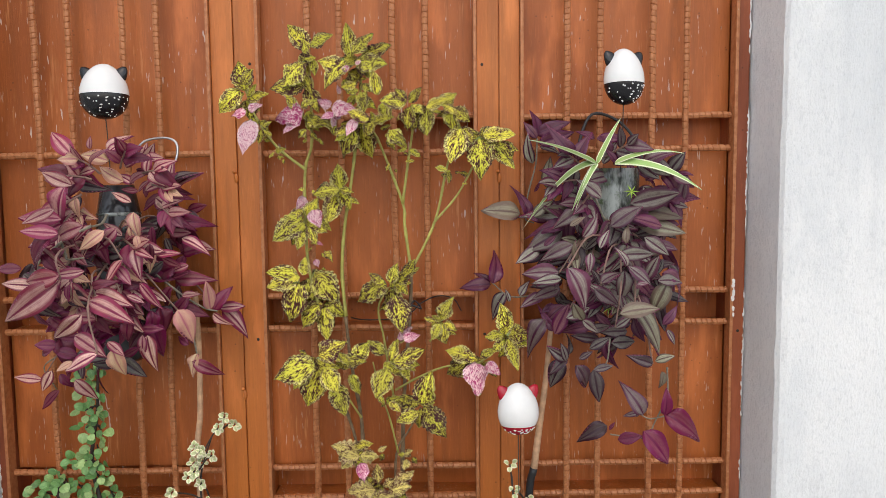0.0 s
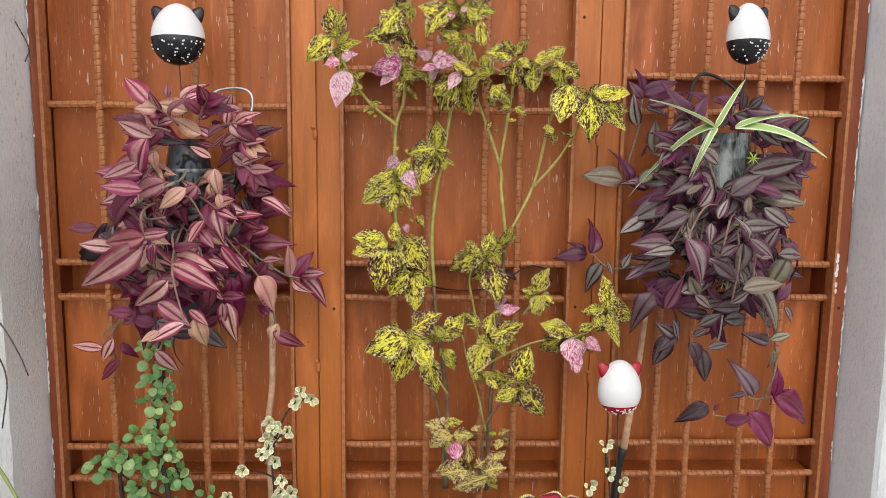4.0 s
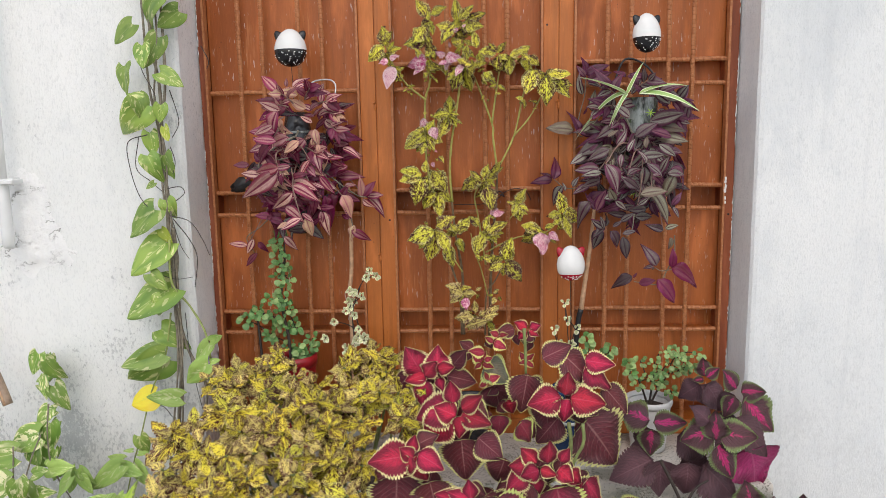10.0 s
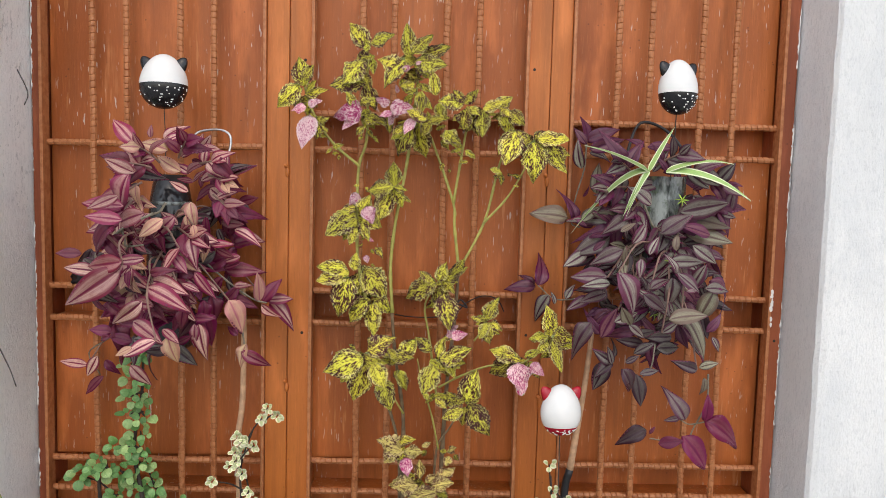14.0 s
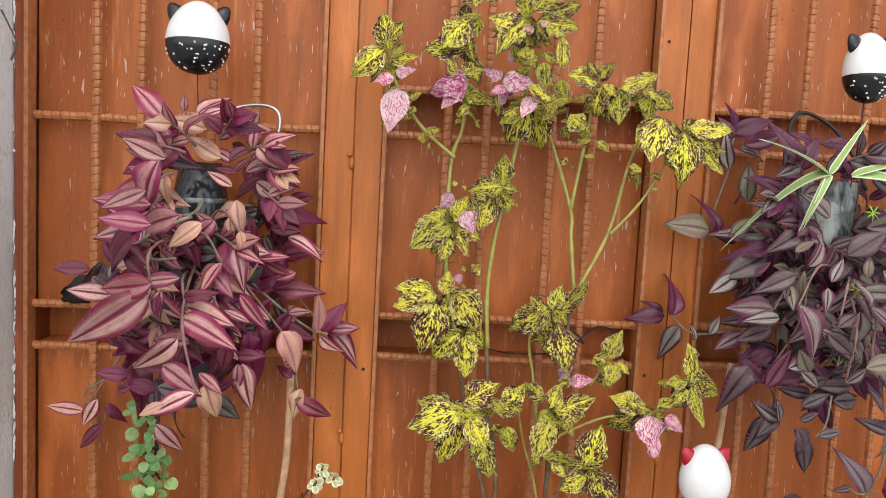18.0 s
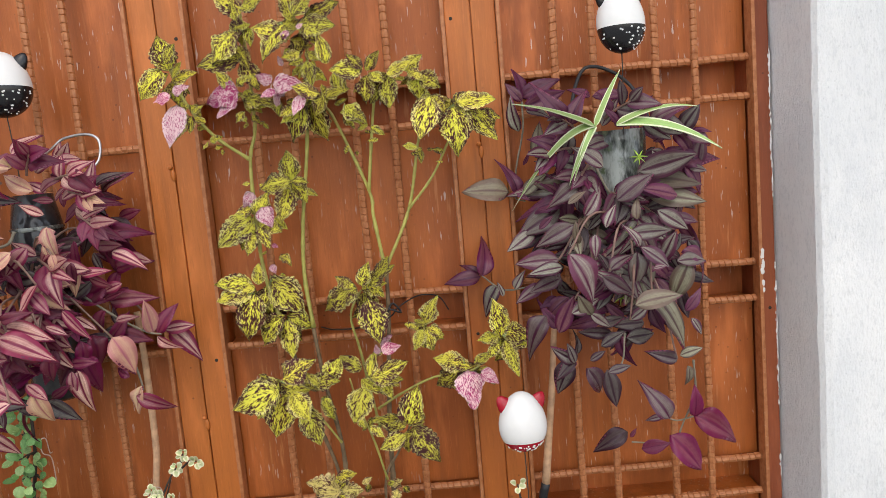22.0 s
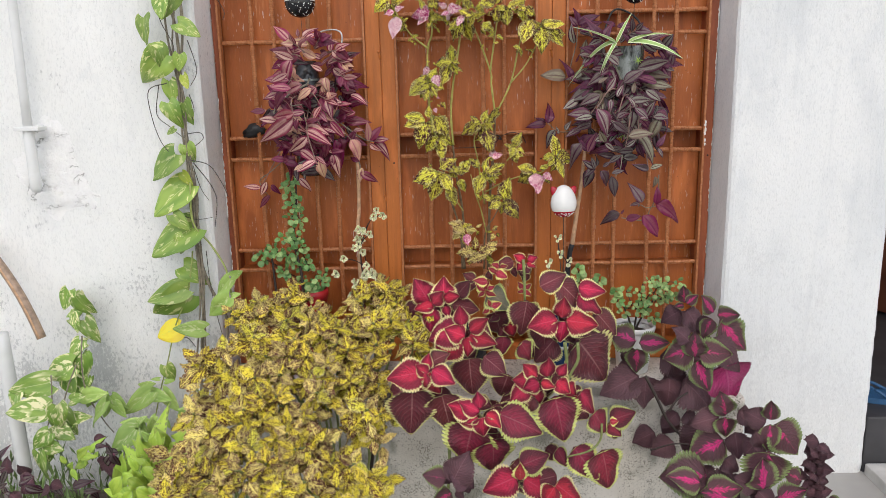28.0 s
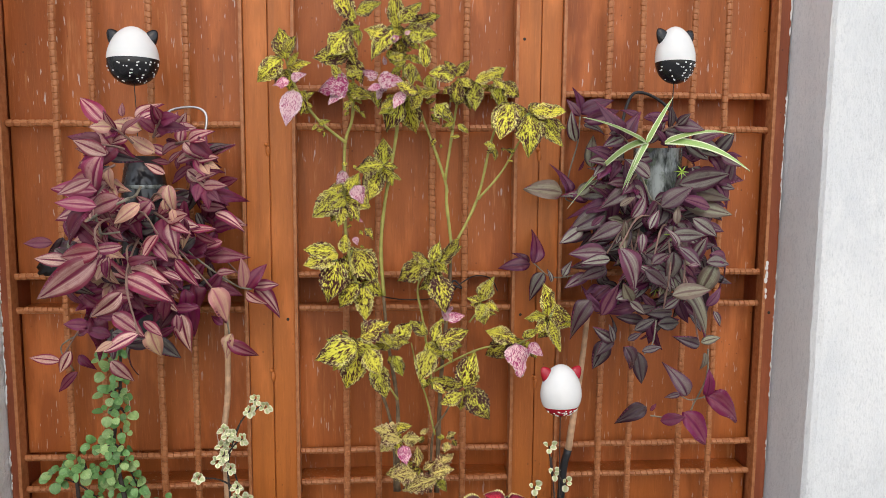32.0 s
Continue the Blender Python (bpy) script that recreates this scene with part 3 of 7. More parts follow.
bmesh.ops.create_grid(bm, x_segments=60, y_segments=24, size=1.0)
for v in bm.verts:
    s = max(0.0, 1 - max(abs(v.co.x), abs(v.co.y)) ** 6)
    v.co = Vector((-0.50 + v.co.x * 1.20, 0.78 + v.co.y * 0.46, 0))
    v.co.z = -0.01 + s * (0.028 + 0.012 * noise.noise(v.co * 14.0))
tagged(part("plant_bed", bm, EARTH, None, smooth=True), "dark damp garden earth at the foot of the wall", "soil", kind="structure")


def rough_wall(name, x0, x1, z0, z1, label, mat, y0=WALL_Y, y1=1.60, hem=(False, False), splay=0.0):
    """A plastered wall with slightly uneven face and worn edges."""
    b = bmesh.new()
    nx, nz = max(2, int((x1 - x0) / 0.03)), max(2, int((z1 - z0) / 0.03))
    rows = []
    for j in range(nz + 1):
        row = []
        for i in range(nx + 1):
            x, z = x0 + (x1 - x0) * i / nx, z0 + (z1 - z0) * j / nz
            y = y0 + 0.004 * noise.noise((x * 3, 1.7, z * 2)) + 0.0012 * noise.noise((x * 22, 5, z * 17))
            if hem[0] and i == 0 or hem[1] and i == nx:
                y += 0.010 + 0.003 * noise.noise((x, 9, z * 31))
                x += (0.0012 if x < 0.9 else 0.005) * noise.noise((x, 3, z * 26))
            elif hem[0] and i == 1 or hem[1] and i == nx - 1:
                # the arris is rounded by many coats of wash
                x = x0 + 0.006 if i == 1 else x1 - 0.006
                y += 0.003 + 0.002 * noise.noise((x, 9, z * 31))
            elif hem[0] and i == 2 or hem[1] and i == nx - 2:
                x = x0 + 0.016 if i == 2 else x1 - 0.016
            row.append(b.verts.new((x, y, z)))
        rows.append(row)
    for r, s in zip(rows, rows[1:]):
        for i in range(nx):
            b.faces.new((r[i], r[i + 1], s[i + 1], s[i]))
    back = {}
    for v in [q for q in b.verts if len(q.link_faces) < 4]:
        back[v] = b.verts.new((v.co.x - (splay if v.co.x < x0 + 0.01 else 0.0), y1, v.co.z))
    for e in [e for e in b.edges if len(e.link_faces) == 1]:
        p, q = e.verts
        if p in back and q in back:
            b.faces.new((p, q, back[q], back[p]))
    box(x0, x1, y1 - 0.01, y1, z0, z1, 0, b)
    bmesh.ops.recalc_face_normals(b, faces=b.faces[:])
    return tagged(part(name, b, mat, None), label, "wall", kind="structure")


wall_left = rough_wall("wall_left", -4.5, LEFT_X, -0.05, 3.0, "whitewashed plaster wall, flaking and stained grey low down", WALL_LEFT, hem=(False, True))
wall_right = rough_wall("wall_right", PIER_X, DOOR_X, -0.05, 3.0, "rough white plastered pier between window and doorway", WALL_RIGHT, y0=PIER_Y, hem=(True, True), splay=0.036)
rough_wall("wall_lintel", LEFT_X, PIER_X, 2.02, 3.0, "white plaster wall above the window", WALL_RIGHT)
rough_wall("wall_door_lintel", DOOR_X, 1.95, 2.1, 3.0, "white plaster wall above the doorway", WALL_RIGHT)
rough_wall("wall_far_right", 1.95, 4.5, -0.05, 3.0, "white plaster wall beyond the doorway", WALL_RIGHT)

# broken plaster beside the pipe
b = bmesh.new()
rows = []
for j in range(121):
    row = []
    for i in range(121):
        s, t = i / 60 - 1, j / 60 - 1
        x, z = -1.24 + s * 0.20, 0.93 + t * 0.22
        fall = max(0.0, 1 - (s * s + t * t) ** 0.5 - 0.35 * noise.noise((x * 9, 4, z * 9)))
        broken = max(0.0, 1 - abs(x + 1.262) / 0.05 - max(0.0, 0.86 - z) * 6)
        lump = 0.0010 * noise.noise((x * 70, 2, z * 80)) + 0.0014 * noise.noise((x * 27, 1, z * 24)) * (1 + 2 * broken)
        crack = max(0.0, 0.035 - abs(noise.noise((x * 13 + 0.6 * noise.noise((x * 40, 3, z * 40)), 7, z * 17)))) / 0.035
        lump -= (0.002 + 0.006 * broken) * crack * (noise.noise((x * 7, 5, z * 7)) > -0.1)
        row.append(b.verts.new((x, WALL_Y + 0.008 - min(1, fall * 1.5) * (0.0105 + 0.007 * broken + lump), z)))
    rows.append(row)
for r, s in zip(rows, rows[1:]):
    for i in range(120):
        b.faces.new((r[i], r[i + 1], s[i + 1], s[i]))
part("plaster_patch", b, STUCCO, wall_left, "broken lumpy plaster", smooth=True)

b = box(-0.86, 0.60, 1.10, WALL_Y + 0.01, -0.05, LEDGE_Z, 0.008)
box(LEFT_X + 0.002, RIGHT_X - 0.002, WALL_Y + 0.005, 1.55, 0.1, LEDGE_Z - 0.003, 0, b)
tagged(part("ledge", b, CONCRETE, None), "speckled bare concrete ledge under the window", "ledge", kind="structure")

window = thing("window_1", (-0.126, FRAME_Y, LEDGE_Z), "orange-brown painted wooden window in three closed bays", "window", kind="structure")
Z0, Z1 = LEDGE_Z, 2.02


def upright(x0, x1, groove, name):
    """A painted post, of two strips with a dark joint between them if groove is set."""
    if not groove:
        return part(name, box(x0, x1, FRAME_Y, 1.50, Z0, Z1, 0.003), JAMB_WOOD, window, "darker red-brown jamb")
    m = (x0 + x1) / 2 + 0.001
    bb = box(x0, m - 0.0009, FRAME_Y, 1.50, Z0, Z1, 0.0015)
    box(m + 0.0009, x1, FRAME_Y + 0.001, 1.50, Z0, Z1, 0.0015, bb)
    box(m - 0.003, m + 0.003, FRAME_Y + 0.006, 1.49, Z0, Z1, 0, bb)
    return part(name, bb, FRAME_WOOD, window)


upright(LEFT_X + 0.002, -0.8145, False, "jamb")
upright(0.5515, RIGHT_X - 0.002, False, "jamb")
mullions = [upright(-0.403, -0.322, True, "mullion"), upright(0.077, 0.155, True, "mullion")]
part("sill", box(LEFT_X + 0.003, RIGHT_X - 0.003, FRAME_Y + 0.003, 1.50, Z0 - 0.002, Z0 + 0.04, 0.003), FRAME_WOOD, window)
part("head", box(LEFT_X + 0.003, RIGHT_X - 0.003, FRAME_Y + 0.003, 1.50, Z1 - 0.05, Z1, 0.003), FRAME_WOOD, window)
BAYS = [(-0.8145, -0.403), (-0.322, 0.077), (0.155, 0.5515)]
for k, (x0, x1) in enumerate(BAYS):
    # boarded shutter behind the bars
    shutter = part("shutter", box(x0 - 0.01, x1 + 0.01, 1.486, 1.52, Z0 + 0.03, Z1 - 0.04), PANEL_WOOD, window)
    cuts = (x0 + 0.002, x1 - 0.002)
    top = 1.27 if k == 0 else 1.335
    for z0, z1 in ((0.40, 0.612), (0.672, 0.942), (1.002, 1.268), (top, 1.93)):
        for a, c in zip(cuts, cuts[1:]):
            part("board", box(a + 0.0006, c - 0.0006, 1.438 + 0.002 * random.random(), 1.488, z0, z1, 0.0015), PANEL_WOOD, shutter)
# nail holes, latch lumps and paint blobs on the posts
for x, z in ((-0.3345, 0.925), (0.0885, 0.93), (0.0865, 1.425), (-0.333, 1.43), (0.563, 0.93)):
    part("nail_hole", lathe([(0.0027, 0), (0.0027, 0.0008)], 12), POT_SOIL, mullions[x > -0.1] if x < 0.5 else window).matrix_basis = pose(x, FRAME_Y + 0.0004, z, 90)
for x, z in ((-0.364, 1.225), (-0.362, 0.82), (0.117, 1.22), (0.118, 0.80)):
    bb = bmesh.new()
    bmesh.ops.create_uvsphere(bb, u_segments=10, v_segments=8, radius=0.006, matrix=pose(x, FRAME_Y - 0.001, z) @ Matrix.Diagonal((0.7, 0.6, 1.6, 1)))
    bmesh.ops.create_uvsphere(bb, u_segments=10, v_segments=6, radius=0.004, matrix=pose(x - 0.003, FRAME_Y - 0.002, z + 0.012))
    part("latch_lug", bb, FRAME_WOOD, mullions[x > -0.1], smooth=True)


def rebar(length, r=0.0057, pitch=0.0108, seed=0):
    """A ribbed steel bar, standing along z from 0."""
    rnd = random.Random(seed)
    bb = bmesh.new()
    rings, z, sides = [], 0.0, 8
    while z < length:
        p = pitch * rnd.uniform(0.8, 1.25)
        for dz, f in ((0.0, 0.78), (0.10, 1.02), (0.30, 1.06), (0.70, 1.06), (0.90, 1.02)):
            zz = min(length, z + dz * p)
            wob = 0.0006 * math.sin(zz * 41 + seed)
            rings.append([bb.verts.new((r * f * math.cos(a) * 1.05 + wob, r * f * math.sin(a), zz + 0.0012 * math.cos(a))) for a in (2 * math.pi * q / sides for q in range(sides))])
        z += p
    for a, c in zip(rings, rings[1:]):
        for q in range(sides):
            bb.faces.new((a[q], a[(q + 1) % sides], c[(q + 1) % sides], c[q]))
    return bb


tall = [as_mesh("vertical_bar", rebar(1.60, seed=s), REBAR, smooth=False) for s in range(3)]
UPRIGHTS = ((-0.720, -0.660, -0.561, -0.501), (-0.231, -0.172, -0.074, -0.016), (0.243, 0.302, 0.400, 0.459))
LEVELS = ((1.270, 1.003, 0.942, 0.671, 0.612), (1.335, 1.269, 1.004, 0.943, 0.674, 0.614), (1.331, 1.271, 1.007, 0.947, 0.676, 0.616))
for k, (x0, x1) in enumerate(BAYS):
    grille = thing("window_grille", ((x0 + x1) / 2, 1.415, LEDGE_Z + 0.04), "brown painted grille of ribbed steel bars set in a window bay", "window grille", "grilles of the window")
    for a, c in ((x0 + 0.0005, x0 + 0.0065), (x1 - 0.0065, x1 - 0.0005)):
        part("side_bar", box(a, c, 1.398, 1.424, Z0 + 0.042, Z1 - 0.052, 0.001), REBAR, grille)
    for i, x in enumerate(UPRIGHTS[k]):
        ob = part("vertical_bar", tall[(i + k) % 3], None, grille)
        ob.matrix_basis = pose(x, 1.410, Z0 + 0.042, 0, random.uniform(-0.15, 0.15), 90 * i)
    for j, z in enumerate(LEVELS[k]):
        ob = part("cross_bar", rebar(x1 - x0 - 0.013, 0.0056, seed=20 + 7 * k + j), REBAR, grille)
        ob.matrix_basis = pose(x0 + 0.0065, 1.416, z, 0, 90, 0)

# chipped white paint on the right grille's edge
b = bmesh.new()
for i in range(26):
    z = 0.955 + 0.075 * random.random()
    bmesh.ops.create_icosphere(b, subdivisions=1, radius=random.uniform(0.0015, 0.004), matrix=pose(0.5485 + 0.003 * random.random(), 1.3985, z) @ Matrix.Diagonal((0.8, 0.35, 1.5, 1)))
part("paint_chip", b, EGG_WHITE, window, "chipped white paint")
for side, x in ((-1, LEFT_X + 0.002), (1, RIGHT_X - 0.002)):
    b = bmesh.new()
    for i in range(220):
        z = Z0 + 1.25 * random.random()
        if noise.noise((side * 3, 0, z * 9)) > -0.05:
            bmesh.ops.create_icosphere(b, subdivisions=1, radius=random.uniform(0.0010, 0.0024), matrix=pose(x - side * 0.0022 * random.random(), FRAME_Y - 0.0004, z) @ Matrix.Diagonal((0.7, 0.3, random.uniform(1.2, 4.5), 1)))
    part("whitewash_smear", b, EGG_WHITE, window, "whitewash smeared over the frame edge")

# doorway, seen past the pier
b = box(DOOR_X + 0.002, 1.948, 1.30, 3.2, -0.05, 0.165, 0.006)
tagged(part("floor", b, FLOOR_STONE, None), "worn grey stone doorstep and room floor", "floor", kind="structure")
tagged(part("doorstep", box(DOOR_X + 0.004, 1.946, 1.02, 1.294, -0.05, 0.022, 0.006), PALE_CEMENT, None), "low pale cement apron before the doorway", "step", kind="structure")
b = box(DOOR_X - 0.02, DOOR_X - 0.002, 1.602, 3.2, 0, 2.4)
box(1.952, 1.97, 1.602, 3.2, 0, 2.4, 0, b)
box(DOOR_X - 0.02, 1.97, 3.202, 3.22, 0, 2.4, 0, b)
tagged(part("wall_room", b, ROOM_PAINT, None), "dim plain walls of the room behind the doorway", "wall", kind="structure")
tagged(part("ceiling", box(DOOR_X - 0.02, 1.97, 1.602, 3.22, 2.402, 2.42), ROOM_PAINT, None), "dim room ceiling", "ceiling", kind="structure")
door = thing("door_1", (1.93, 1.62, 0.175), "dark brown painted wooden door standing open into the room", "door", kind="structure")
DOOR_AT = pose(1.93, 1.64, 0.175, 0, 0, 118)
door_leaf = part("door_leaf", box(0, 0.86, -0.018, 0.018, 0.004, 1.92, 0.003), DOOR_PAINT, door)
door_leaf.matrix_basis = DOOR_AT
for z0, z1 in ((0.15, 0.80), (0.95, 1.78)):
    part("panel", box(0.12, 0.74, -0.026, 0.026, z0, z1, 0.006), DOOR_PAINT, door_leaf).matrix_basis = DOOR_AT


def sandal(x, y, turn):
    ob = thing("sandal", (x, y, 0.165), "blue rubber flip-flop lying on the grey doorstep", "sandal", "sandals on the doorstep")
    bb = bmesh.new()
    outline = [(0.5 * (0.085 + 0.02 * math.sin(math.pi * 2 * (s / 24)) + 0.01 * math.cos(math.pi * 4 * s / 24)) * math.cos(2 * math.pi * s / 24), 0.125 * math.sin(2 * math.pi * s / 24)) for s in range(24)]
    low = [bb.verts.new((px, py, 0.001)) for px, py in outline]
    up = [bb.verts.new((px, py, 0.018)) for px, py in outline]
    bb.faces.new(up)
    bb.faces.new(low[::-1])
    for i in range(24):
        bb.faces.new((low[i], low[(i + 1) % 24], up[(i + 1) % 24], up[i]))
    sole = part("sole", bb, SANDAL_BLUE, ob)
    sole.matrix_basis = pose(x, y, 0.165, 0, 0, turn)
    for s in (-1, 1):
        part("strap", tube([(0, 0.075, 0.018), (s * 0.022, 0.03, 0.045), (s * 0.042, -0.03, 0.018)], 0.005), SANDAL_BLUE, sole).matrix_basis = pose(x, y, 0.165, 0, 0, turn)


sandal(1.13, 1.43, 70)
sandal(1.28, 1.37, 80)

# drain pipe on the left wall
pipe = thing("drain_pipe", (-1.28, 1.225, 0.90), "white plastic pipe with a bracket fixed on the whitewashed wall", "pipe")
part("pipe", tube([(-1.285, 1.222, 2.6), (-1.278, 1.222, 1.6), (-1.284, 1.222, 1.06)], 0.0118, sides=18), PVC, pipe, smooth=True)
part("socket", lathe([(0.0118, 0), (0.0142, 0.004), (0.0148, 0.03), (0.0142, 0.16), (0.0118, 0.165)], 20, at=(-1.284, 1.222, 0.897)), PVC, pipe, smooth=True)
part("end_cap", lathe([(0.004, 0.0), (0.011, 0.003), (0.0148, 0.012), (0.0152, 0.05), (0.0142, 0.056)], 20, at=(-1.284, 1.222, 0.885)), PVC, pipe, smooth=True)
bb = box(-1.312, -1.245, 1.200, 1.247, 1.050, 1.060, 0.002)
box(-1.270, -1.258, 1.225, 1.258, 1.046, 1.064, 0.003, bb)
part("bracket", bb, PVC, pipe)
low_pipe = thing("standpipe", (-1.376, 1.1, 0.0), "white plastic pipe standing in the plant bed", "pipe")
part("pipe", tube([(-1.372, 1.13, -0.02), (-1.378, 1.13, 0.25), (-1.384, 1.13, 0.52)], 0.019, sides=18), PVC, low_pipe, smooth=True)
bow = thing("bent_tube", (-1.29, 1.16, 0.49), "brown plastic tube bent against the whitewashed wall", "tube")
part("tube", tube([(-1.295, 1.165, 0.493), (-1.318, 1.17, 0.555), (-1.350, 1.18, 0.62), (-1.40, 1.20, 0.69), (-1.47, 1.235, 0.76)], 0.0125, sides=16), BROWN_TUBE, bow, smooth=True)
# thin pale strip on the front, drawing the tube's highlight line
part("rib", tube([(-1.295, 1.153, 0.495), (-1.318, 1.158, 0.557), (-1.350, 1.168, 0.622), (-1.40, 1.188, 0.692)], 0.0028, sides=6), STICK_WOOD, bow, smooth=True)


# ---- leaves ----
def leaf_mesh(name, hue, half, shape, teeth=0, tooth=0.0, fold=0.15, droop=0.2, wave=0.0, nv=12, nu=3, seed=0):
    """A leaf one unit long along y, facing up z, with an upper and a lower skin."""
    rnd = random.Random(seed)
    ph = [rnd.uniform(0, 6.28) for _ in range(4)]
    twist = rnd.uniform(-0.5, 0.5)
    curl = rnd.uniform(-0.5, 1.0) * droop
    verts, uvs, faces = [], [], []
    us = [i / nu for i in range(-nu, nu + 1)]
    for j in range(nv + 1):
        v = j / nv
        if shape == "lance":
            w = math.sin(math.pi * v ** 0.80) ** 0.82 * (1 - 0.22 * v ** 4) if 0 < v < 1 else 0.0
        elif shape == "ovate":
            w = math.sin(math.pi * v ** 0.60) ** 0.80 * (1 - 0.25 * v ** 3) if 0 < v < 1 else 0.0
        elif shape == "elliptic":
            w = math.sin(math.pi * v ** 0.78) ** 0.85 * (1 - 0.2 * v ** 4) if 0 < v < 1 else 0.0
        elif shape == "heart":
            w = (math.sin(math.pi * min(1, v * 0.97 + 0.03) ** 0.52)) ** 0.75 if v < 1 else 0.0
        elif shape == "round":
            w = max(0.0, 1 - (2 * v ** 0.85 - 1) ** 2) ** 0.5
        else:
            w = min(1.0, v * 8 + 0.35) * (1 - v ** 2.5)
        for u in us:
            x = u * half * max(w, 0.004)
            if teeth and abs(u) > 0.7:
                x *= 1 + tooth * (2 * abs(math.sin(math.pi * teeth * v)) ** 0.6 - 1) * (abs(u) - 0.6) * 2.2
            y = v
            if shape == "heart":
                y = v - 0.20 * abs(u) ** 1.3 * (1 - v) ** 4
            elif shape == "ovate":
                y = v + 0.05 * abs(u) * (1 - v)
            z = fold * abs(x) - droop * v * v - curl * v ** 4 + wave * math.sin(9 * v + ph[0]) * abs(u) ** 2 * (1 if u > 0 else -1)
            z += wave * 0.5 * math.sin(15 * v + ph[1]) * abs(u) + twist * x * v
            z -= 0.5 * fold * half * u ** 4
            verts.append((x, y, z))
            uvs.append((u / 2 + 0.5, v))
    row, top = 2 * nu + 1, len(verts)
    verts += [(x, y, z - 0.006) for x, y, z in verts]
    uvs += uvs
    for j in range(nv):
        for i in range(2 * nu):
            a = j * row + i
            faces.append((a, a + 1, a + row + 1, a + row))
    n_top = len(faces)
    faces += [tuple(top + i for i in f[::-1]) for f in faces]
    me = bpy.data.meshes.new(name)
    me.from_pydata(verts, [], faces)
    layer = me.uv_layers.new(name="leaf")
    loops = np.empty(len(me.loops), dtype=np.int32)
    me.loops.foreach_get("vertex_index", loops)
    layer.data.foreach_set("uv", np.array(uvs, dtype=np.float32)[loops].ravel())
    for m in LOOKS[hue]:
        me.materials.append(m)
    me.polygons.foreach_set("material_index", [0] * n_top + [1] * (len(faces) - n_top))
    me.polygons.foreach_set("use_smooth", [True] * len(faces))
    return me


SHAPES = {}
for hue, half, shape, teeth, tooth, fold, droop, wave, nv, nu in (
        ("pink", 0.222, "lance", 0, 0, 0.55, 0.26, 0.01, 12, 3), ("aged", 0.25, "lance", 0, 0, 0.45, 0.25, 0.015, 12, 3), ("magenta", 0.25, "lance", 0, 0, 0.55, 0.26, 0.02, 12, 3),
        ("silver", 0.25, "lance", 0, 0, 0.55, 0.26, 0.012, 12, 3), ("green", 0.225, "lance", 0, 0, 0.32, 0.2, 0.01, 12, 3), ("purple", 0.215, "lance", 0, 0, 0.55, 0.26, 0.012, 12, 3), ("dark", 0.24, "lance", 0, 0, 0.55, 0.26, 0.01, 12, 3),
        ("speckle", 0.32, "elliptic", 8, 0.09, -0.14, 0.16, 0.03, 40, 3), ("pinkspeckle", 0.31, "ovate", 9, 0.08, -0.25, 0.15, 0.04, 40, 3),
        ("gold", 0.29, "elliptic", 7, 0.24, -0.12, 0.07, 0.04, 56, 3), ("khaki", 0.27, "elliptic", 7, 0.24, -0.16, 0.10, 0.05, 56, 3),
        ("crimson", 0.41, "ovate", 13, 0.135, -0.14, 0.10, 0.03, 104, 5), ("maroon", 0.43, "ovate", 16, 0.12, -0.16, 0.12, 0.03, 128, 5),
        ("limerim", 0.43, "ovate", 15, 0.135, -0.16, 0.12, 0.03, 112, 5), ("young", 0.40, "ovate", 7, 0.14, -0.1, 0.10, 0.05, 42, 4), ("sage", 0.42, "ovate", 14, 0.10, -0.16, 0.10, 0.03, 112, 5),
        ("pinkheart", 0.42, "ovate", 15, 0.11, -0.16, 0.12, 0.03, 120, 4), ("rose", 0.42, "ovate", 12, 0.05, -0.2, 0.3, 0.03, 48, 4), ("plum", 0.41, "ovate", 14, 0.10, -0.18, 0.15, 0.03, 112, 4),
        ("green_pothos", 0.38, "heart", 0, 0, 0.20, 0.16, 0.012, 20, 4), ("varieg", 0.36, "heart", 0, 0, 0.16, 0.11, 0.012, 20, 4), ("lime", 0.40, "heart", 0, 0, 0.16, 0.16, 0.012, 20, 4), ("yellow", 0.43, "heart", 0, 0, 0.12, 0.1, 0.012, 20, 4),
        ("pale", 0.30, "heart", 0, 0, 0.24, 0.09, 0.015, 16, 4), ("bright", 0.25, "lance", 0, 0, 0.3, 0.2, 0.03, 14, 3), ("spider", 0.050, "blade", 0, 0, 0.6, 0.30, 0.0, 18, 2),
        ("jade", 0.36, "round", 0, 0, 0.1, 0.1, 0.0, 10, 2), ("jadepale", 0.40, "round", 0, 0, 0.1, 0.1, 0.0, 8, 2), ("cream", 0.42, "round", 0, 0, 0.15, 0.1, 0.0, 8, 2)):
    SHAPES[hue] = [leaf_mesh(hue + "_leaf", hue, half * (0.9 + 0.08 * s), shape, teeth, tooth, fold * (0.7 + 0.25 * s), droop * (0.3 + 0.6 * s), wave * (0.5 + 0.5 * s), nv, nu, 11 * s + len(hue)) for s in range(5)]

rng = random.Random(7)


def put_leaf(plant, hue, base, tip, facing, wide=1.0):
    base, tip = Vector(base), Vector(tip)
    along = tip - base
    size = along.length
    y = along.normalized()
    z = Vector(facing)
    z = (z - y * z.dot(y)).normalized()
    x = y.cross(z)
    m = Matrix.Identity(4)
    for i in range(3):
        m[i][0], m[i][1], m[i][2], m[i][3] = x[i] * size * wide, y[i] * size, z[i] * size, base[i]
    ob = new("leaf", rng.choice(SHAPES[hue]))
    hang(ob, plant)
    ob.matrix_basis = m
    return ob


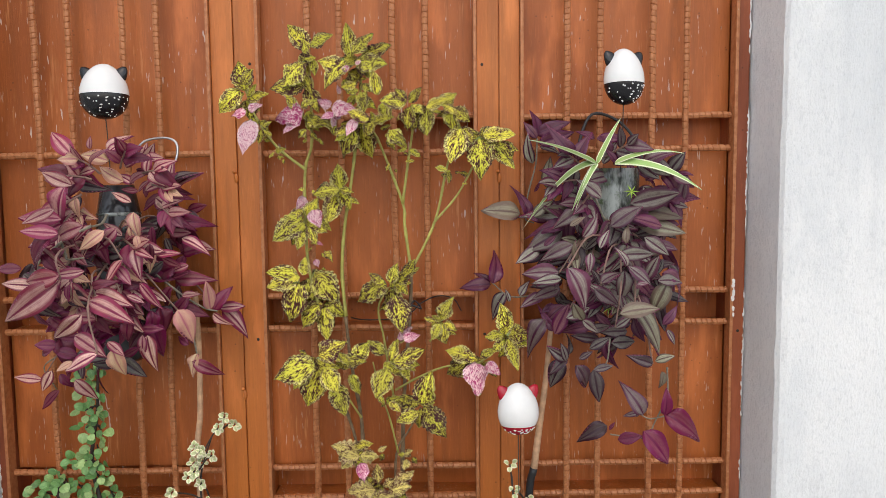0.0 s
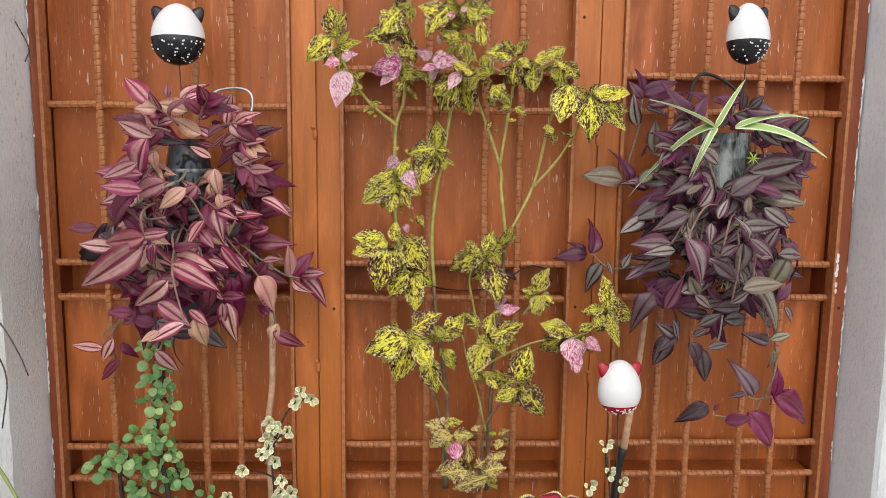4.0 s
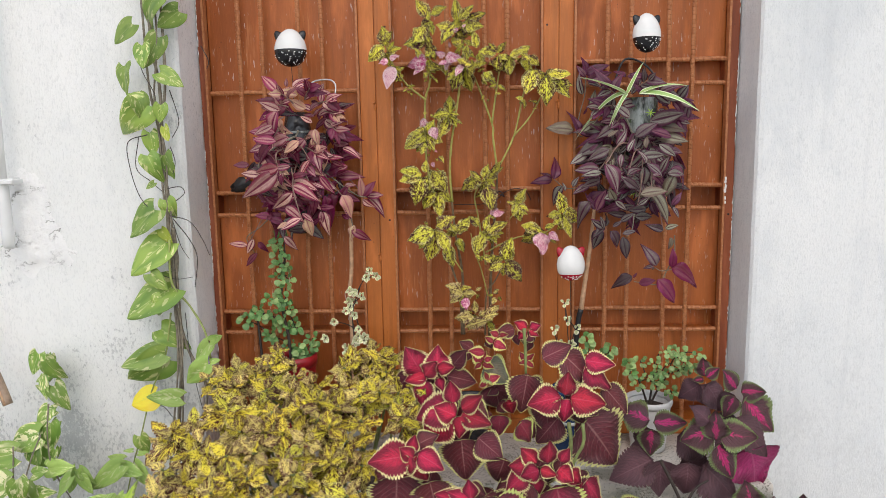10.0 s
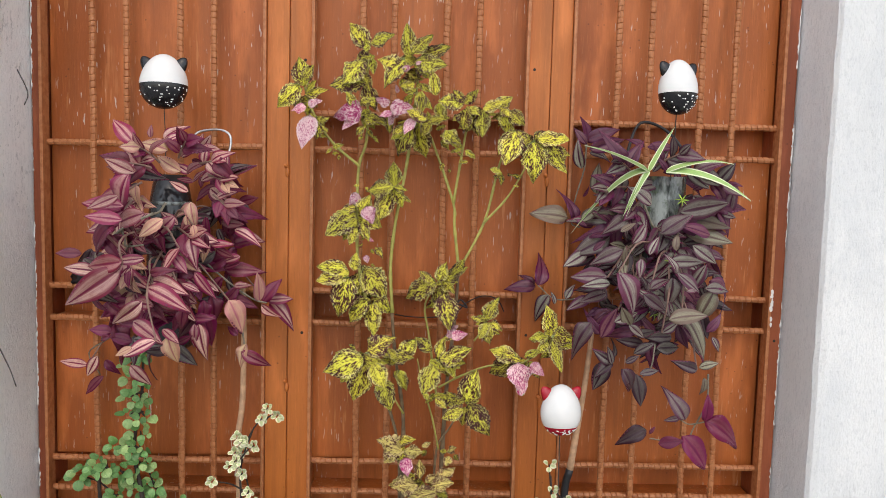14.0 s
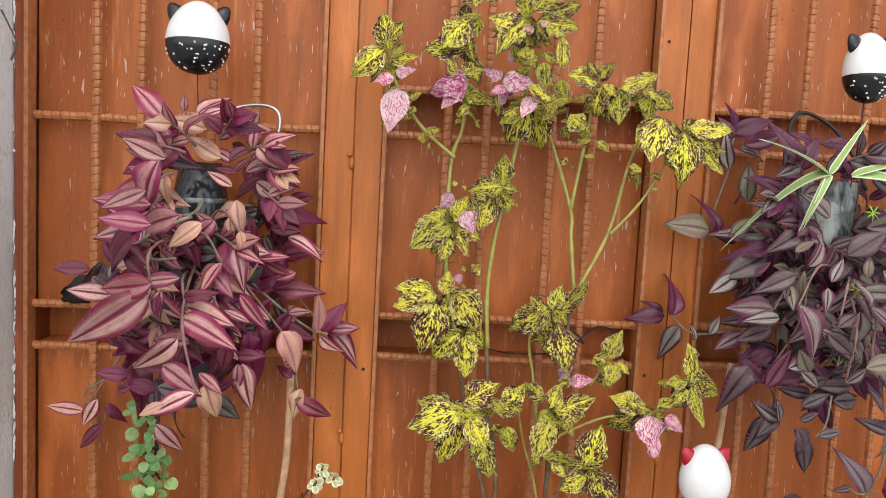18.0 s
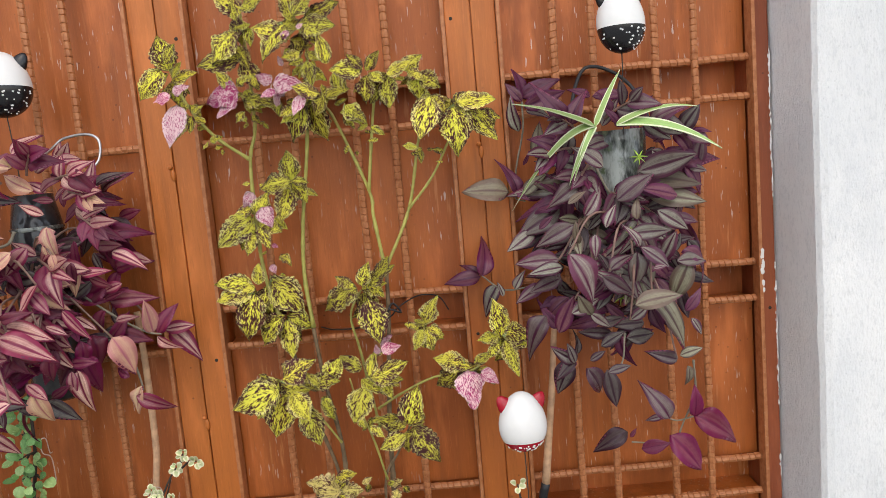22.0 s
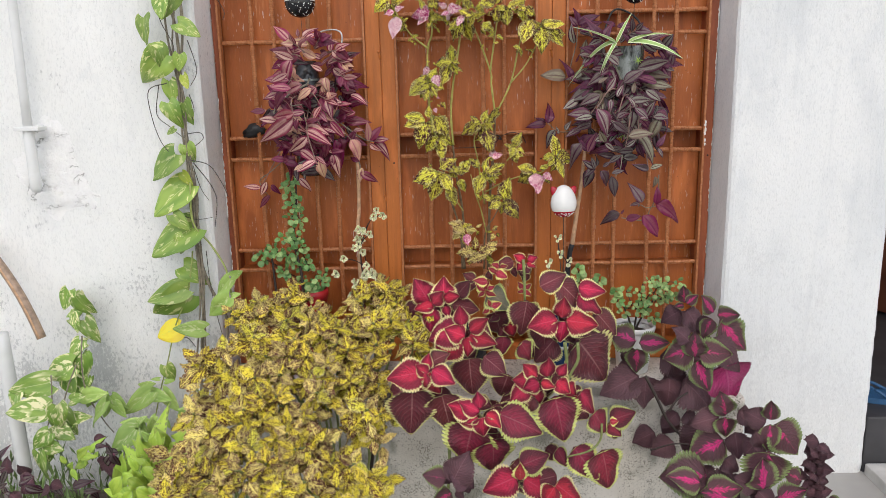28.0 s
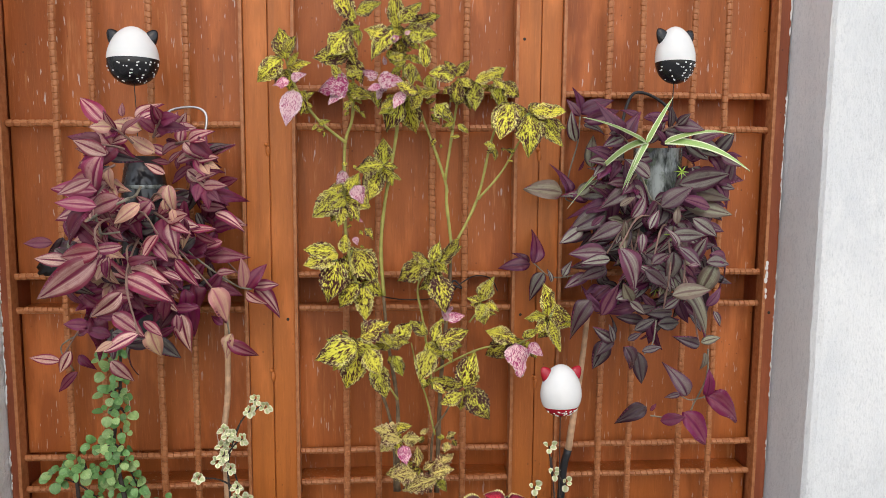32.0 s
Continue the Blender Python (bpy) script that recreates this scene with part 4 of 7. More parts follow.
def leaves(plant, hue, rows):
    """Leaves from base (x, z) to tip (x, z) at depth y; they face out and up, the tips a little forward."""
    hue = {"green": plant.get("green_look", "green")}.get(hue, hue)
    hub = plant.get("hub")
    lean, out, up, near = plant["lean"], plant["out"], plant["up"], plant["near"]
    for bx, bz, tx, tz, y in rows:
        shade = "khaki" if hue == "speckle" and bz < 0.82 else "magenta" if hue == "purple" and bz < 0.85 else hue
        grow = plant.get("grow", 1.0)
        tx, tz = bx + (tx - bx) * grow, bz + (tz - bz) * grow
        size = math.hypot(tx - bx, tz - bz)
        most = plant.get("most", 1.0)
        if size > most:
            tx, tz, size = bx + (tx - bx) * most / size, bz + (tz - bz) * most / size, most
        d = rng.uniform(-near, near)
        push = size * rng.uniform(0.05, 0.05 + lean)
        turn = 0.85 if hub else plant.get("turn", 0.32)
        facing = (rng.uniform(-turn, turn), -out, up + rng.uniform(-0.25, 0.35))
        put_leaf(plant, shade, (bx, y + d, bz), (tx, y + d - push, tz), facing, rng.uniform(0.88, 1.15))
        if hub and bz < hub[1] + 0.02 and rng.random() < 0.14 and math.hypot(bx - hub[0], bz - hub[1]) > 0.07:
            mid = (bx + (hub[0] - bx) * 0.45, y + 0.012, bz + (hub[1] - bz) * 0.35 + 0.012)
            part("stem", tube([(bx, y + d, bz), mid, (hub[0] + rng.uniform(-0.04, 0.04), 1.335, hub[1] - rng.uniform(0.02, 0.09))], 0.0013, 0.0019, sides=6, knots=0.25), STEMS["shoot"], plant, smooth=True)
        if hue == "crimson" and rng.random() < 0.4:
            # a young leaf at the heart of the shoot
            a, s = rng.uniform(0, 6.28), size * rng.uniform(0.4, 0.6)
            foot = Vector((bx, y + d - 0.012, bz))
            put_leaf(plant, "crimson", foot, foot + Vector((math.cos(a) * s, -0.35 * s, math.sin(a) * s)), (rng.uniform(-0.3, 0.3), -1, 0.7), rng.uniform(0.9, 1.1))
        fill = plant.get("fill", 0.0)
        for _ in range(int(fill) + (rng.random() < fill % 1.0)):
            # an older leaf lower on the same shoot
            a, s = rng.uniform(2.6, 6.8), size * rng.uniform(0.65, 1.0) * plant.get("fill_size", 1.0)
            loose = plant.get("loose", 1.0)
            foot = Vector((bx + rng.uniform(-0.02, 0.02) * loose, y + rng.uniform(0.03, 0.06) * loose, bz - rng.uniform(0.0, 0.03) * loose))
            put_leaf(plant, plant["fill_hue"], foot, foot + Vector((math.cos(a) * s, -0.25 * s, math.sin(a) * s)), (rng.uniform(-0.3, 0.3), -1, 0.8), rng.uniform(0.9, 1.1))


def placed(plant, hue, rows):
    """Leaves of open shoots that face the yard and the sky, with now and then an older leaf hanging behind."""
    for bx, bz, tx, tz, y in rows:
        size = math.hypot(tx - bx, tz - bz)
        tip = Vector((tx, y - 0.10 * size, tz - 0.03 * size))
        facing = (rng.uniform(-0.28, 0.28) + 0.25 * (tx - bx) / size, -0.85, 0.62 + rng.uniform(-0.15, 0.2) + 0.15 * (tz - bz) / size)
        put_leaf(plant, hue, (bx, y, bz), tip, facing, rng.uniform(0.92, 1.12))
        for _ in range(0 if hue in ("young", "rose", "sage") else rng.choice((1, 1, 2)) if hue == "crimson" else rng.choice((0, 0, 1))):
            a, s = rng.uniform(3.3, 6.1), min(size, 0.075) * rng.uniform(0.8, 1.15)
            foot = Vector((bx + rng.uniform(-0.03, 0.03), y + rng.uniform(0.05, 0.11), bz - rng.uniform(0.01, 0.05)))
            put_leaf(plant, plant["fill_hue"], foot, foot + Vector((math.cos(a) * s, -0.2 * s, math.sin(a) * s)), (rng.uniform(-0.3, 0.3), -1, 0.7), rng.uniform(0.9, 1.1))


def stem(plant, hue, r, y, pts):
    path = [(x, y + 0.004 * math.sin(7 * i + x * 30), z) for i, (x, z) in enumerate(pts)]
    part("stem", tube(path, r, r * 0.72, knots=0.22 if hue in ("green", "old", "stem", "vine") else 0.0), STEMS[hue], plant, smooth=True)


def rosettes(plant, rows):
    """Shoots of paired leaves, each pair turned a quarter from the one below, facing out and up."""
    extra = [(x + rng.uniform(-0.045, 0.045), y + rng.uniform(0.0, 0.04), z + rng.uniform(-0.04, 0.03)) for x, y, z in rows]
    for x, y, z in list(rows) + extra[::2]:
        axis = Vector((rng.uniform(-0.5, 0.5), -0.62, 0.65 + rng.uniform(-0.4, 0.35))).normalized()
        axis = (axis + Vector((0, 0, 0.6 * max(0.0, (z - 0.5) / 0.15)))).normalized()
        u = axis.cross(Vector((1, 0, 0.1))).normalized()
        w = axis.cross(u)
        turn = rng.uniform(0, 1.57)
        size = rng.uniform(0.040, 0.062)
        tired = rng.random() < (0.55 if x < -0.45 else 0.2)
        for k, (f, open_, back) in enumerate(((0.95, 1.70, -0.042), (1.0, 1.52, -0.022), (0.86, 1.30, -0.006), (0.55, 0.95, 0.0))):
            for s in range(2):
                a = turn + k * 1.57 + s * math.pi + rng.uniform(-0.25, 0.25)
                side = u * math.cos(a) + w * math.sin(a)
                d = (side * math.sin(open_) + axis * math.cos(open_)).normalized()
                base = Vector((x, y, z)) + axis * back + side * 0.004
                q = rng.random()
                hue = "khaki" if q < (0.55 if tired else 0.2) else "speckle" if q > 0.93 else "gold"
                put_leaf(plant, hue, base, base + d * size * f * rng.uniform(0.85, 1.15), axis * 1.0 - side * 0.25 + Vector((0, 0, 0.2)), rng.uniform(0.9, 1.15))
        foot = Vector((x * 0.6 + plant.location.x * 0.4, y + 0.06, max(0.0, z - 0.22)))
        if rng.random() < 0.6:
            part("stem", tube([foot, (foot + Vector((x, y, z))) / 2 + Vector((0.01, 0.01, 0.02)), Vector((x, y, z)) - axis * 0.03, (x, y, z)], 0.0032, 0.002), STEMS["stalk"], plant, smooth=True)


def tufts(plant, y, rows):
    """Tufts of small round succulent leaves on short twigs."""
    hue, size, count = plant["hue"], plant["size"], plant["count"]
    spots = [Vector((x, y + rng.uniform(-0.02, 0.02), z)) for x, z in rows]
    for _ in range(plant.get("more", 0)):
        spots += [p + Vector((rng.uniform(-0.018, 0.018), rng.uniform(-0.015, 0.02), rng.uniform(-0.018, 0.018))) for p in spots[:len(rows)] if rng.random() < 0.75]
    hub = plant.location
    for s in spots:
        near = min((q for q in spots if q is not s), key=lambda q: (q - s).length + 3 * max(0, q.z - s.z) + 0.5 * abs(q.x - hub.x))
        part("twig", tube([near + Vector((0, 0.008, -0.01)), (near + s) / 2 + Vector((0, 0.01, 0)), s], 0.0018, 0.0012, sides=5, steps=3), STEMS["bark"], plant, smooth=True)
        for k in range(count):
            a = k * 2.4 + rng.uniform(-0.3, 0.3)
            r = 0.2 + 0.8 * (k / count)
            d = Vector((math.cos(a), -0.55 - 0.4 * rng.random(), math.sin(a))).normalized()
            b = s + Vector((math.cos(a) * r, rng.uniform(-0.6, 0.3), math.sin(a) * r)) * size * plant.get("loose", 0.6)
            put_leaf(plant, hue if rng.random() < 0.75 else plant["look2"], b, b + d * size * rng.uniform(0.75, 1.2), (math.cos(a) * 0.3, -1, 0.55 + rng.uniform(-0.3, 0.3)), rng.uniform(0.9, 1.2))


def plant(name, at, label, category="plant", group="", lean=0.5, out=1.0, up=0.35, near=0.018, **more):
    ob = thing(name, at, label, category, group)
    ob["lean"], ob["out"], ob["up"], ob["near"] = lean, out, up, near
    for k, v in more.items():
        ob[k] = v
    return ob


# left hanging pot and its plant
def hanging_pot(at, label, hook, hook_mat, body_rows, mats):
    ob = thing("hanging_planter", at, label, "hanging planter", "hanging planters on the window grille")
    bottle = part("bottle", lathe(body_rows, 28, at=at, top=False), mats[0], ob, smooth=True)
    part("neck_band", lathe([(0.036, 0), (0.0385, 0.004), (0.036, 0.008)], 28, at=(at[0], at[1], at[2] + mats[2])), mats[1], bottle, smooth=True)
    part("hook", tube(hook, mats[3], sides=8), hook_mat, ob, smooth=True)
    part("soil", lathe([(0.02, 0), (0.040, 0.004), (0.030, 0.012), (0.004, 0.016)], 20, at=(at[0], at[1], at[2] + mats[4])), POT_SOIL, ob, smooth=True)
    return ob


hanging_pot((-0.565, 1.365, 0.90), "smoky plastic bottle planter hung on the grille by a wire hook",
            [(-0.545, 1.35, 1.262), (-0.534, 1.385, 1.282), (-0.522, 1.398, 1.295), (-0.487, 1.398, 1.299), (-0.467, 1.395, 1.288), (-0.467, 1.385, 1.258), (-0.482, 1.365, 1.238)], STEEL_WIRE,
            [(0.030, 0.0), (0.038, 0.006), (0.041, 0.02), (0.042, 0.16), (0.041, 0.22), (0.036, 0.27), (0.028, 0.315), (0.026, 0.315), (0.033, 0.27), (0.038, 0.22)], (JAR_DARK, JAR_LABEL, 0.26, 0.0022, 0.20))
hanging_pot((0.320, 1.362, 0.99), "clear plastic jar, reflections painted on, hung on the grille by black wire",
            [(0.250, 1.35, 1.230), (0.258, 1.37, 1.285), (0.285, 1.396, 1.333), (0.330, 1.396, 1.322), (0.361, 1.38, 1.283), (0.372, 1.35, 1.225)], BLACK_RUBBER,
            [(0.040, 0.0), (0.048, 0.006), (0.050, 0.02), (0.050, 0.12), (0.048, 0.17), (0.042, 0.205), (0.042, 0.245), (0.039, 0.245), (0.039, 0.205), (0.045, 0.16)], (JAR_LABEL, JAR, 0.19, 0.0028, 0.14))

left_trad = plant("wandering_dude", (-0.56, 1.33, 1.15), "pink and silver striped trailing plant spilling from a hanging bottle", group="trailing plants in hanging planters", lean=0.45, near=0.03, hub=(-0.565, 1.16))
leaves(left_trad, "pink", [(-0.574, 1.261, -0.611, 1.306, 1.235), (-0.581, 1.251, -0.563, 1.211, 1.23), (-0.559, 1.275, -0.532, 1.307, 1.294), (-0.558, 1.274, -0.559, 1.294, 1.275), (-0.546, 1.268, -0.524, 1.288, 1.298), (-0.532, 1.246, -0.505, 1.269, 1.305), (-0.514, 1.252, -0.503, 1.288, 1.322), (-0.505, 1.252, -0.482, 1.284, 1.336), (-0.501, 1.262, -0.465, 1.262, 1.343), (-0.508, 1.218, -0.529, 1.234, 1.29), (-0.512, 1.218, -0.489, 1.244, 1.312), (-0.507, 1.204, -0.532, 1.209, 1.279), (-0.503, 1.187, -0.531, 1.204, 1.276), (-0.514, 1.204, -0.491, 1.227, 1.302), (-0.496, 1.208, -0.475, 1.242, 1.324), (-0.495, 1.205, -0.459, 1.229, 1.329), (-0.464, 1.212, -0.455, 1.251, 1.353), (-0.463, 1.212, -0.432, 1.241, 1.362), (-0.563, 1.219, -0.611, 1.226, 1.205)])
leaves(left_trad, "pink", [(-0.562, 1.216, -0.605, 1.237, 1.212), (-0.564, 1.214, -0.594, 1.166, 1.196), (-0.57, 1.181, -0.61, 1.161, 1.168), (-0.571, 1.165, -0.626, 1.172, 1.153), (-0.561, 1.145, -0.612, 1.152, 1.157), (-0.541, 1.154, -0.599, 1.137, 1.18), (-0.548, 1.153, -0.571, 1.131, 1.193), (-0.517, 1.146, -0.545, 1.115, 1.223), (-0.518, 1.132, -0.54, 1.155, 1.234), (-0.483, 1.193, -0.45, 1.171, 1.323), (-0.439, 1.122, -0.397, 1.114, 1.342), (-0.439, 1.113, -0.393, 1.102, 1.339), (-0.469, 1.097, -0.436, 1.106, 1.299), (-0.464, 1.092, -0.43, 1.077, 1.297), (-0.556, 1.074, -0.623, 1.022, 1.12), (-0.552, 1.085, -0.602, 1.077, 1.122), (-0.557, 1.078, -0.58, 1.053, 1.124), (-0.554, 1.072, -0.562, 1.038, 1.133), (-0.535, 1.086, -0.579, 1.081, 1.157)])
leaves(left_trad, "pink", [(-0.54, 1.046, -0.49, 1.041, 1.192), (-0.54, 1.037, -0.479, 1.019, 1.19), (-0.498, 1.04, -0.466, 1.03, 1.23), (-0.478, 1.042, -0.451, 1.022, 1.25), (-0.485, 1.056, -0.45, 1.013, 1.247), (-0.457, 1.049, -0.404, 1.058, 1.299), (-0.43, 1.028, -0.406, 1.035, 1.302), (-0.387, 0.996, -0.341, 1.001, 1.341), (-0.384, 0.993, -0.339, 0.967, 1.341), (-0.393, 0.99, -0.372, 0.967, 1.321), (-0.418, 0.915, -0.371, 0.892, 1.309), (-0.527, 1.025, -0.565, 0.987, 1.132), (-0.525, 1.011, -0.563, 1.021, 1.136), (-0.528, 1.011, -0.479, 1.005, 1.19), (-0.549, 0.99, -0.507, 0.968, 1.158), (-0.52, 0.97, -0.49, 0.952, 1.188), (-0.508, 0.965, -0.558, 0.944, 1.151), (-0.486, 0.969, -0.483, 0.934, 1.214), (-0.482, 0.967, -0.469, 0.92, 1.224)])
leaves(left_trad, "pink", [(-0.711, 0.868, -0.761, 0.876, 1.36), (-0.695, 0.884, -0.712, 0.847, 1.36), (-0.559, 0.918, -0.531, 0.891, 1.134), (-0.603, 1.066, -0.642, 1.075, 1.12), (-0.503, 1.097, -0.527, 1.066, 1.215), (-0.462, 1.134, -0.423, 1.132, 1.325), (-0.567, 1.111, -0.542, 1.093, 1.173), (-0.598, 1.123, -0.57, 1.098, 1.134), (-0.517, 1.087, -0.487, 1.058, 1.226), (-0.426, 1.077, -0.456, 1.068, 1.297)])
leaves(left_trad, "aged", [(-0.535, 1.255, -0.575, 1.271, 1.253), (-0.521, 1.221, -0.559, 1.242, 1.253), (-0.526, 1.144, -0.559, 1.118, 1.193), (-0.49, 1.163, -0.528, 1.154, 1.251), (-0.494, 1.171, -0.489, 1.134, 1.267), (-0.503, 1.15, -0.502, 1.121, 1.246), (-0.487, 1.134, -0.477, 1.11, 1.262), (-0.481, 1.111, -0.473, 1.076, 1.253), (-0.49, 1.113, -0.487, 1.08, 1.241), (-0.395, 0.997, -0.391, 1.049, 1.309), (-0.438, 1.005, -0.405, 0.957, 1.268), (-0.41, 0.927, -0.426, 0.898, 1.272), (-0.51, 0.96, -0.499, 0.914, 1.174), (-0.537, 0.958, -0.562, 0.945, 1.11), (-0.583, 1.199, -0.594, 1.196, 1.172)])
leaves(left_trad, "magenta", [(-0.573, 1.139, -0.606, 1.11, 1.145), (-0.57, 1.118, -0.597, 1.104, 1.145), (-0.546, 1.143, -0.55, 1.108, 1.208), (-0.467, 1.158, -0.429, 1.157, 1.341), (-0.457, 1.143, -0.437, 1.157, 1.338), (-0.441, 1.144, -0.462, 1.105, 1.321), (-0.474, 1.118, -0.475, 1.085, 1.286), (-0.556, 1.067, -0.558, 1.045, 1.146), (-0.538, 1.058, -0.511, 1.067, 1.2), (-0.39, 0.995, -0.366, 1.036, 1.345), (-0.422, 0.944, -0.441, 0.959, 1.283), (-0.522, 1.007, -0.509, 0.984, 1.186), (-0.489, 1.005, -0.495, 0.969, 1.215), (-0.537, 0.987, -0.571, 0.988, 1.131), (-0.575, 0.971, -0.593, 0.966, 1.13), (-0.691, 0.844, -0.724, 0.811, 1.37), (-0.685, 0.875, -0.665, 0.854, 1.37), (-0.495, 1.213, -0.494, 1.194, 1.315), (-0.518, 1.242, -0.498, 1.232, 1.317)])
leaves(left_trad, "magenta", [(-0.473, 1.173, -0.444, 1.143, 1.33), (-0.589, 1.114, -0.565, 1.088, 1.148)])
stem(left_trad, "stem", 0.0022, 1.168, [(-0.527, 1.154), (-0.563, 1.137), (-0.586, 1.12), (-0.613, 1.094), (-0.618, 1.051)])
stem(left_trad, "stem", 0.0022, 1.239, [(-0.532, 1.169), (-0.541, 1.154), (-0.559, 1.149), (-0.574, 1.152)])
stem(left_trad, "stem", 0.002, 1.187, [(-0.59, 1.145), (-0.579, 1.11), (-0.574, 1.101), (-0.547, 1.104)])
stem(left_trad, "stem", 0.0018, 1.311, [(-0.49, 1.067), (-0.443, 1.027), (-0.405, 1.001), (-0.381, 0.996)])
stem(left_trad, "stem", 0.0018, 1.308, [(-0.425, 0.958), (-0.421, 0.933), (-0.419, 0.913)])
stem(left_trad, "stem", 0.0016, 1.380, [(-0.645, 0.946), (-0.687, 0.91), (-0.72, 0.884), (-0.701, 0.842)])
right_trad = plant("wandering_dude", (0.32, 1.33, 1.18), "dark purple and silver striped trailing plant spilling from a hanging jar", group="trailing plants in hanging planters", lean=0.45, near=0.03, hub=(0.315, 1.18))
leaves(right_trad, "silver", [(0.186, 1.275, 0.216, 1.274, 1.365), (0.173, 1.245, 0.155, 1.291, 1.385), (0.285, 1.242, 0.305, 1.283, 1.314), (0.277, 1.185, 0.243, 1.219, 1.294), (0.267, 1.214, 0.306, 1.228, 1.296), (0.323, 1.175, 0.4, 1.193, 1.287), (0.333, 1.175, 0.38, 1.203, 1.288), (0.333, 1.17, 0.409, 1.184, 1.288), (0.285, 1.139, 0.328, 1.176, 1.265), (0.343, 1.203, 0.362, 1.189, 1.29), (0.414, 1.173, 0.418, 1.217, 1.316), (0.268, 1.103, 0.279, 1.135, 1.249), (0.243, 1.12, 0.27, 1.153, 1.263), (0.227, 1.11, 0.174, 1.091, 1.278), (0.22, 1.128, 0.162, 1.1, 1.294), (0.183, 1.098, 0.139, 1.074, 1.312), (0.204, 1.062, 0.146, 1.065, 1.283), (0.206, 1.053, 0.164, 1.054, 1.272), (0.21, 1.076, 0.252, 1.019, 1.238)])
leaves(right_trad, "silver", [(0.247, 1.099, 0.243, 1.071, 1.241), (0.186, 1.021, 0.142, 1.002, 1.294), (0.206, 1.034, 0.159, 1.02, 1.274), (0.2, 1.017, 0.2, 1.041, 1.259), (0.294, 1.094, 0.349, 1.098, 1.238), (0.306, 1.076, 0.301, 1.103, 1.233), (0.309, 1.076, 0.346, 1.048, 1.226), (0.308, 1.067, 0.304, 1.022, 1.223), (0.318, 1.049, 0.337, 1.053, 1.226), (0.349, 1.047, 0.362, 1.089, 1.235), (0.361, 1.05, 0.399, 1.055, 1.246), (0.377, 0.969, 0.392, 0.945, 1.248), (0.263, 1.05, 0.285, 1.073, 1.223), (0.282, 1.012, 0.263, 1.05, 1.224), (0.254, 1.041, 0.291, 1.012, 1.224), (0.181, 0.982, 0.147, 0.953, 1.293), (0.125, 1.012, 0.096, 0.981, 1.364), (0.127, 1.004, 0.123, 1.025, 1.343), (0.144, 1.015, 0.154, 1.039, 1.312)])
leaves(right_trad, "silver", [(0.241, 0.984, 0.265, 0.965, 1.228), (0.342, 0.824, 0.322, 0.868, 1.268), (0.342, 0.819, 0.317, 0.814, 1.268), (0.347, 0.814, 0.342, 0.804, 1.268), (0.366, 1.109, 0.404, 1.099, 1.264), (0.344, 1.12, 0.382, 1.092, 1.255), (0.21, 0.992, 0.248, 1.011, 1.239), (0.291, 0.975, 0.318, 0.994, 1.223)])
leaves(right_trad, "green", [(0.201, 1.2, 0.194, 1.253, 1.336), (0.151, 1.156, 0.092, 1.173, 1.375), (0.17, 1.152, 0.194, 1.181, 1.32), (0.225, 1.161, 0.187, 1.167, 1.298), (0.22, 1.14, 0.244, 1.157, 1.271), (0.334, 1.166, 0.412, 1.155, 1.272), (0.336, 1.143, 0.416, 1.126, 1.263), (0.308, 1.112, 0.305, 1.14, 1.241), (0.237, 0.988, 0.218, 1.012, 1.23), (0.379, 1.047, 0.352, 0.992, 1.229), (0.323, 1.008, 0.374, 0.951, 1.223), (0.288, 1.005, 0.343, 1.023, 1.214), (0.359, 0.916, 0.387, 0.929, 1.233), (0.381, 0.89, 0.386, 0.86, 1.258), (0.23, 1.084, 0.221, 1.113, 1.248)])
leaves(right_trad, "purple", [(0.185, 1.295, 0.183, 1.34, 1.38), (0.181, 1.297, 0.235, 1.321, 1.371), (0.183, 1.29, 0.162, 1.316, 1.38), (0.18, 1.279, 0.238, 1.298, 1.361), (0.164, 1.15, 0.164, 1.19, 1.347), (0.173, 1.195, 0.184, 1.215, 1.348), (0.157, 1.156, 0.176, 1.145, 1.334), (0.225, 1.137, 0.198, 1.179, 1.295), (0.223, 1.138, 0.223, 1.174, 1.285), (0.224, 1.136, 0.181, 1.144, 1.292), (0.278, 1.286, 0.255, 1.302, 1.33), (0.276, 1.286, 0.32, 1.286, 1.319), (0.299, 1.247, 0.354, 1.275, 1.308), (0.302, 1.242, 0.346, 1.255, 1.302), (0.303, 1.242, 0.289, 1.267, 1.305), (0.374, 1.138, 0.317, 1.157, 1.262), (0.412, 1.222, 0.43, 1.26, 1.33), (0.411, 1.222, 0.453, 1.207, 1.327), (0.366, 1.213, 0.39, 1.231, 1.303)])
leaves(right_trad, "purple", [(0.318, 1.162, 0.37, 1.142, 1.263), (0.205, 1.124, 0.19, 1.134, 1.291), (0.181, 1.105, 0.2, 1.124, 1.29), (0.194, 0.961, 0.212, 1.014, 1.251), (0.205, 1.002, 0.177, 0.998, 1.262), (0.201, 0.963, 0.177, 0.983, 1.264), (0.372, 1.063, 0.423, 1.044, 1.25), (0.382, 0.969, 0.405, 0.998, 1.248), (0.384, 0.815, 0.386, 0.859, 1.263), (0.384, 0.818, 0.442, 0.794, 1.263), (0.356, 0.781, 0.405, 0.731, 1.263), (0.293, 0.787, 0.302, 0.801, 1.263), (0.303, 0.777, 0.339, 0.789, 1.263), (0.099, 1.033, 0.115, 1.079, 1.367), (0.098, 1.031, 0.079, 1.051, 1.38), (0.098, 1.029, 0.048, 1.031, 1.38)])
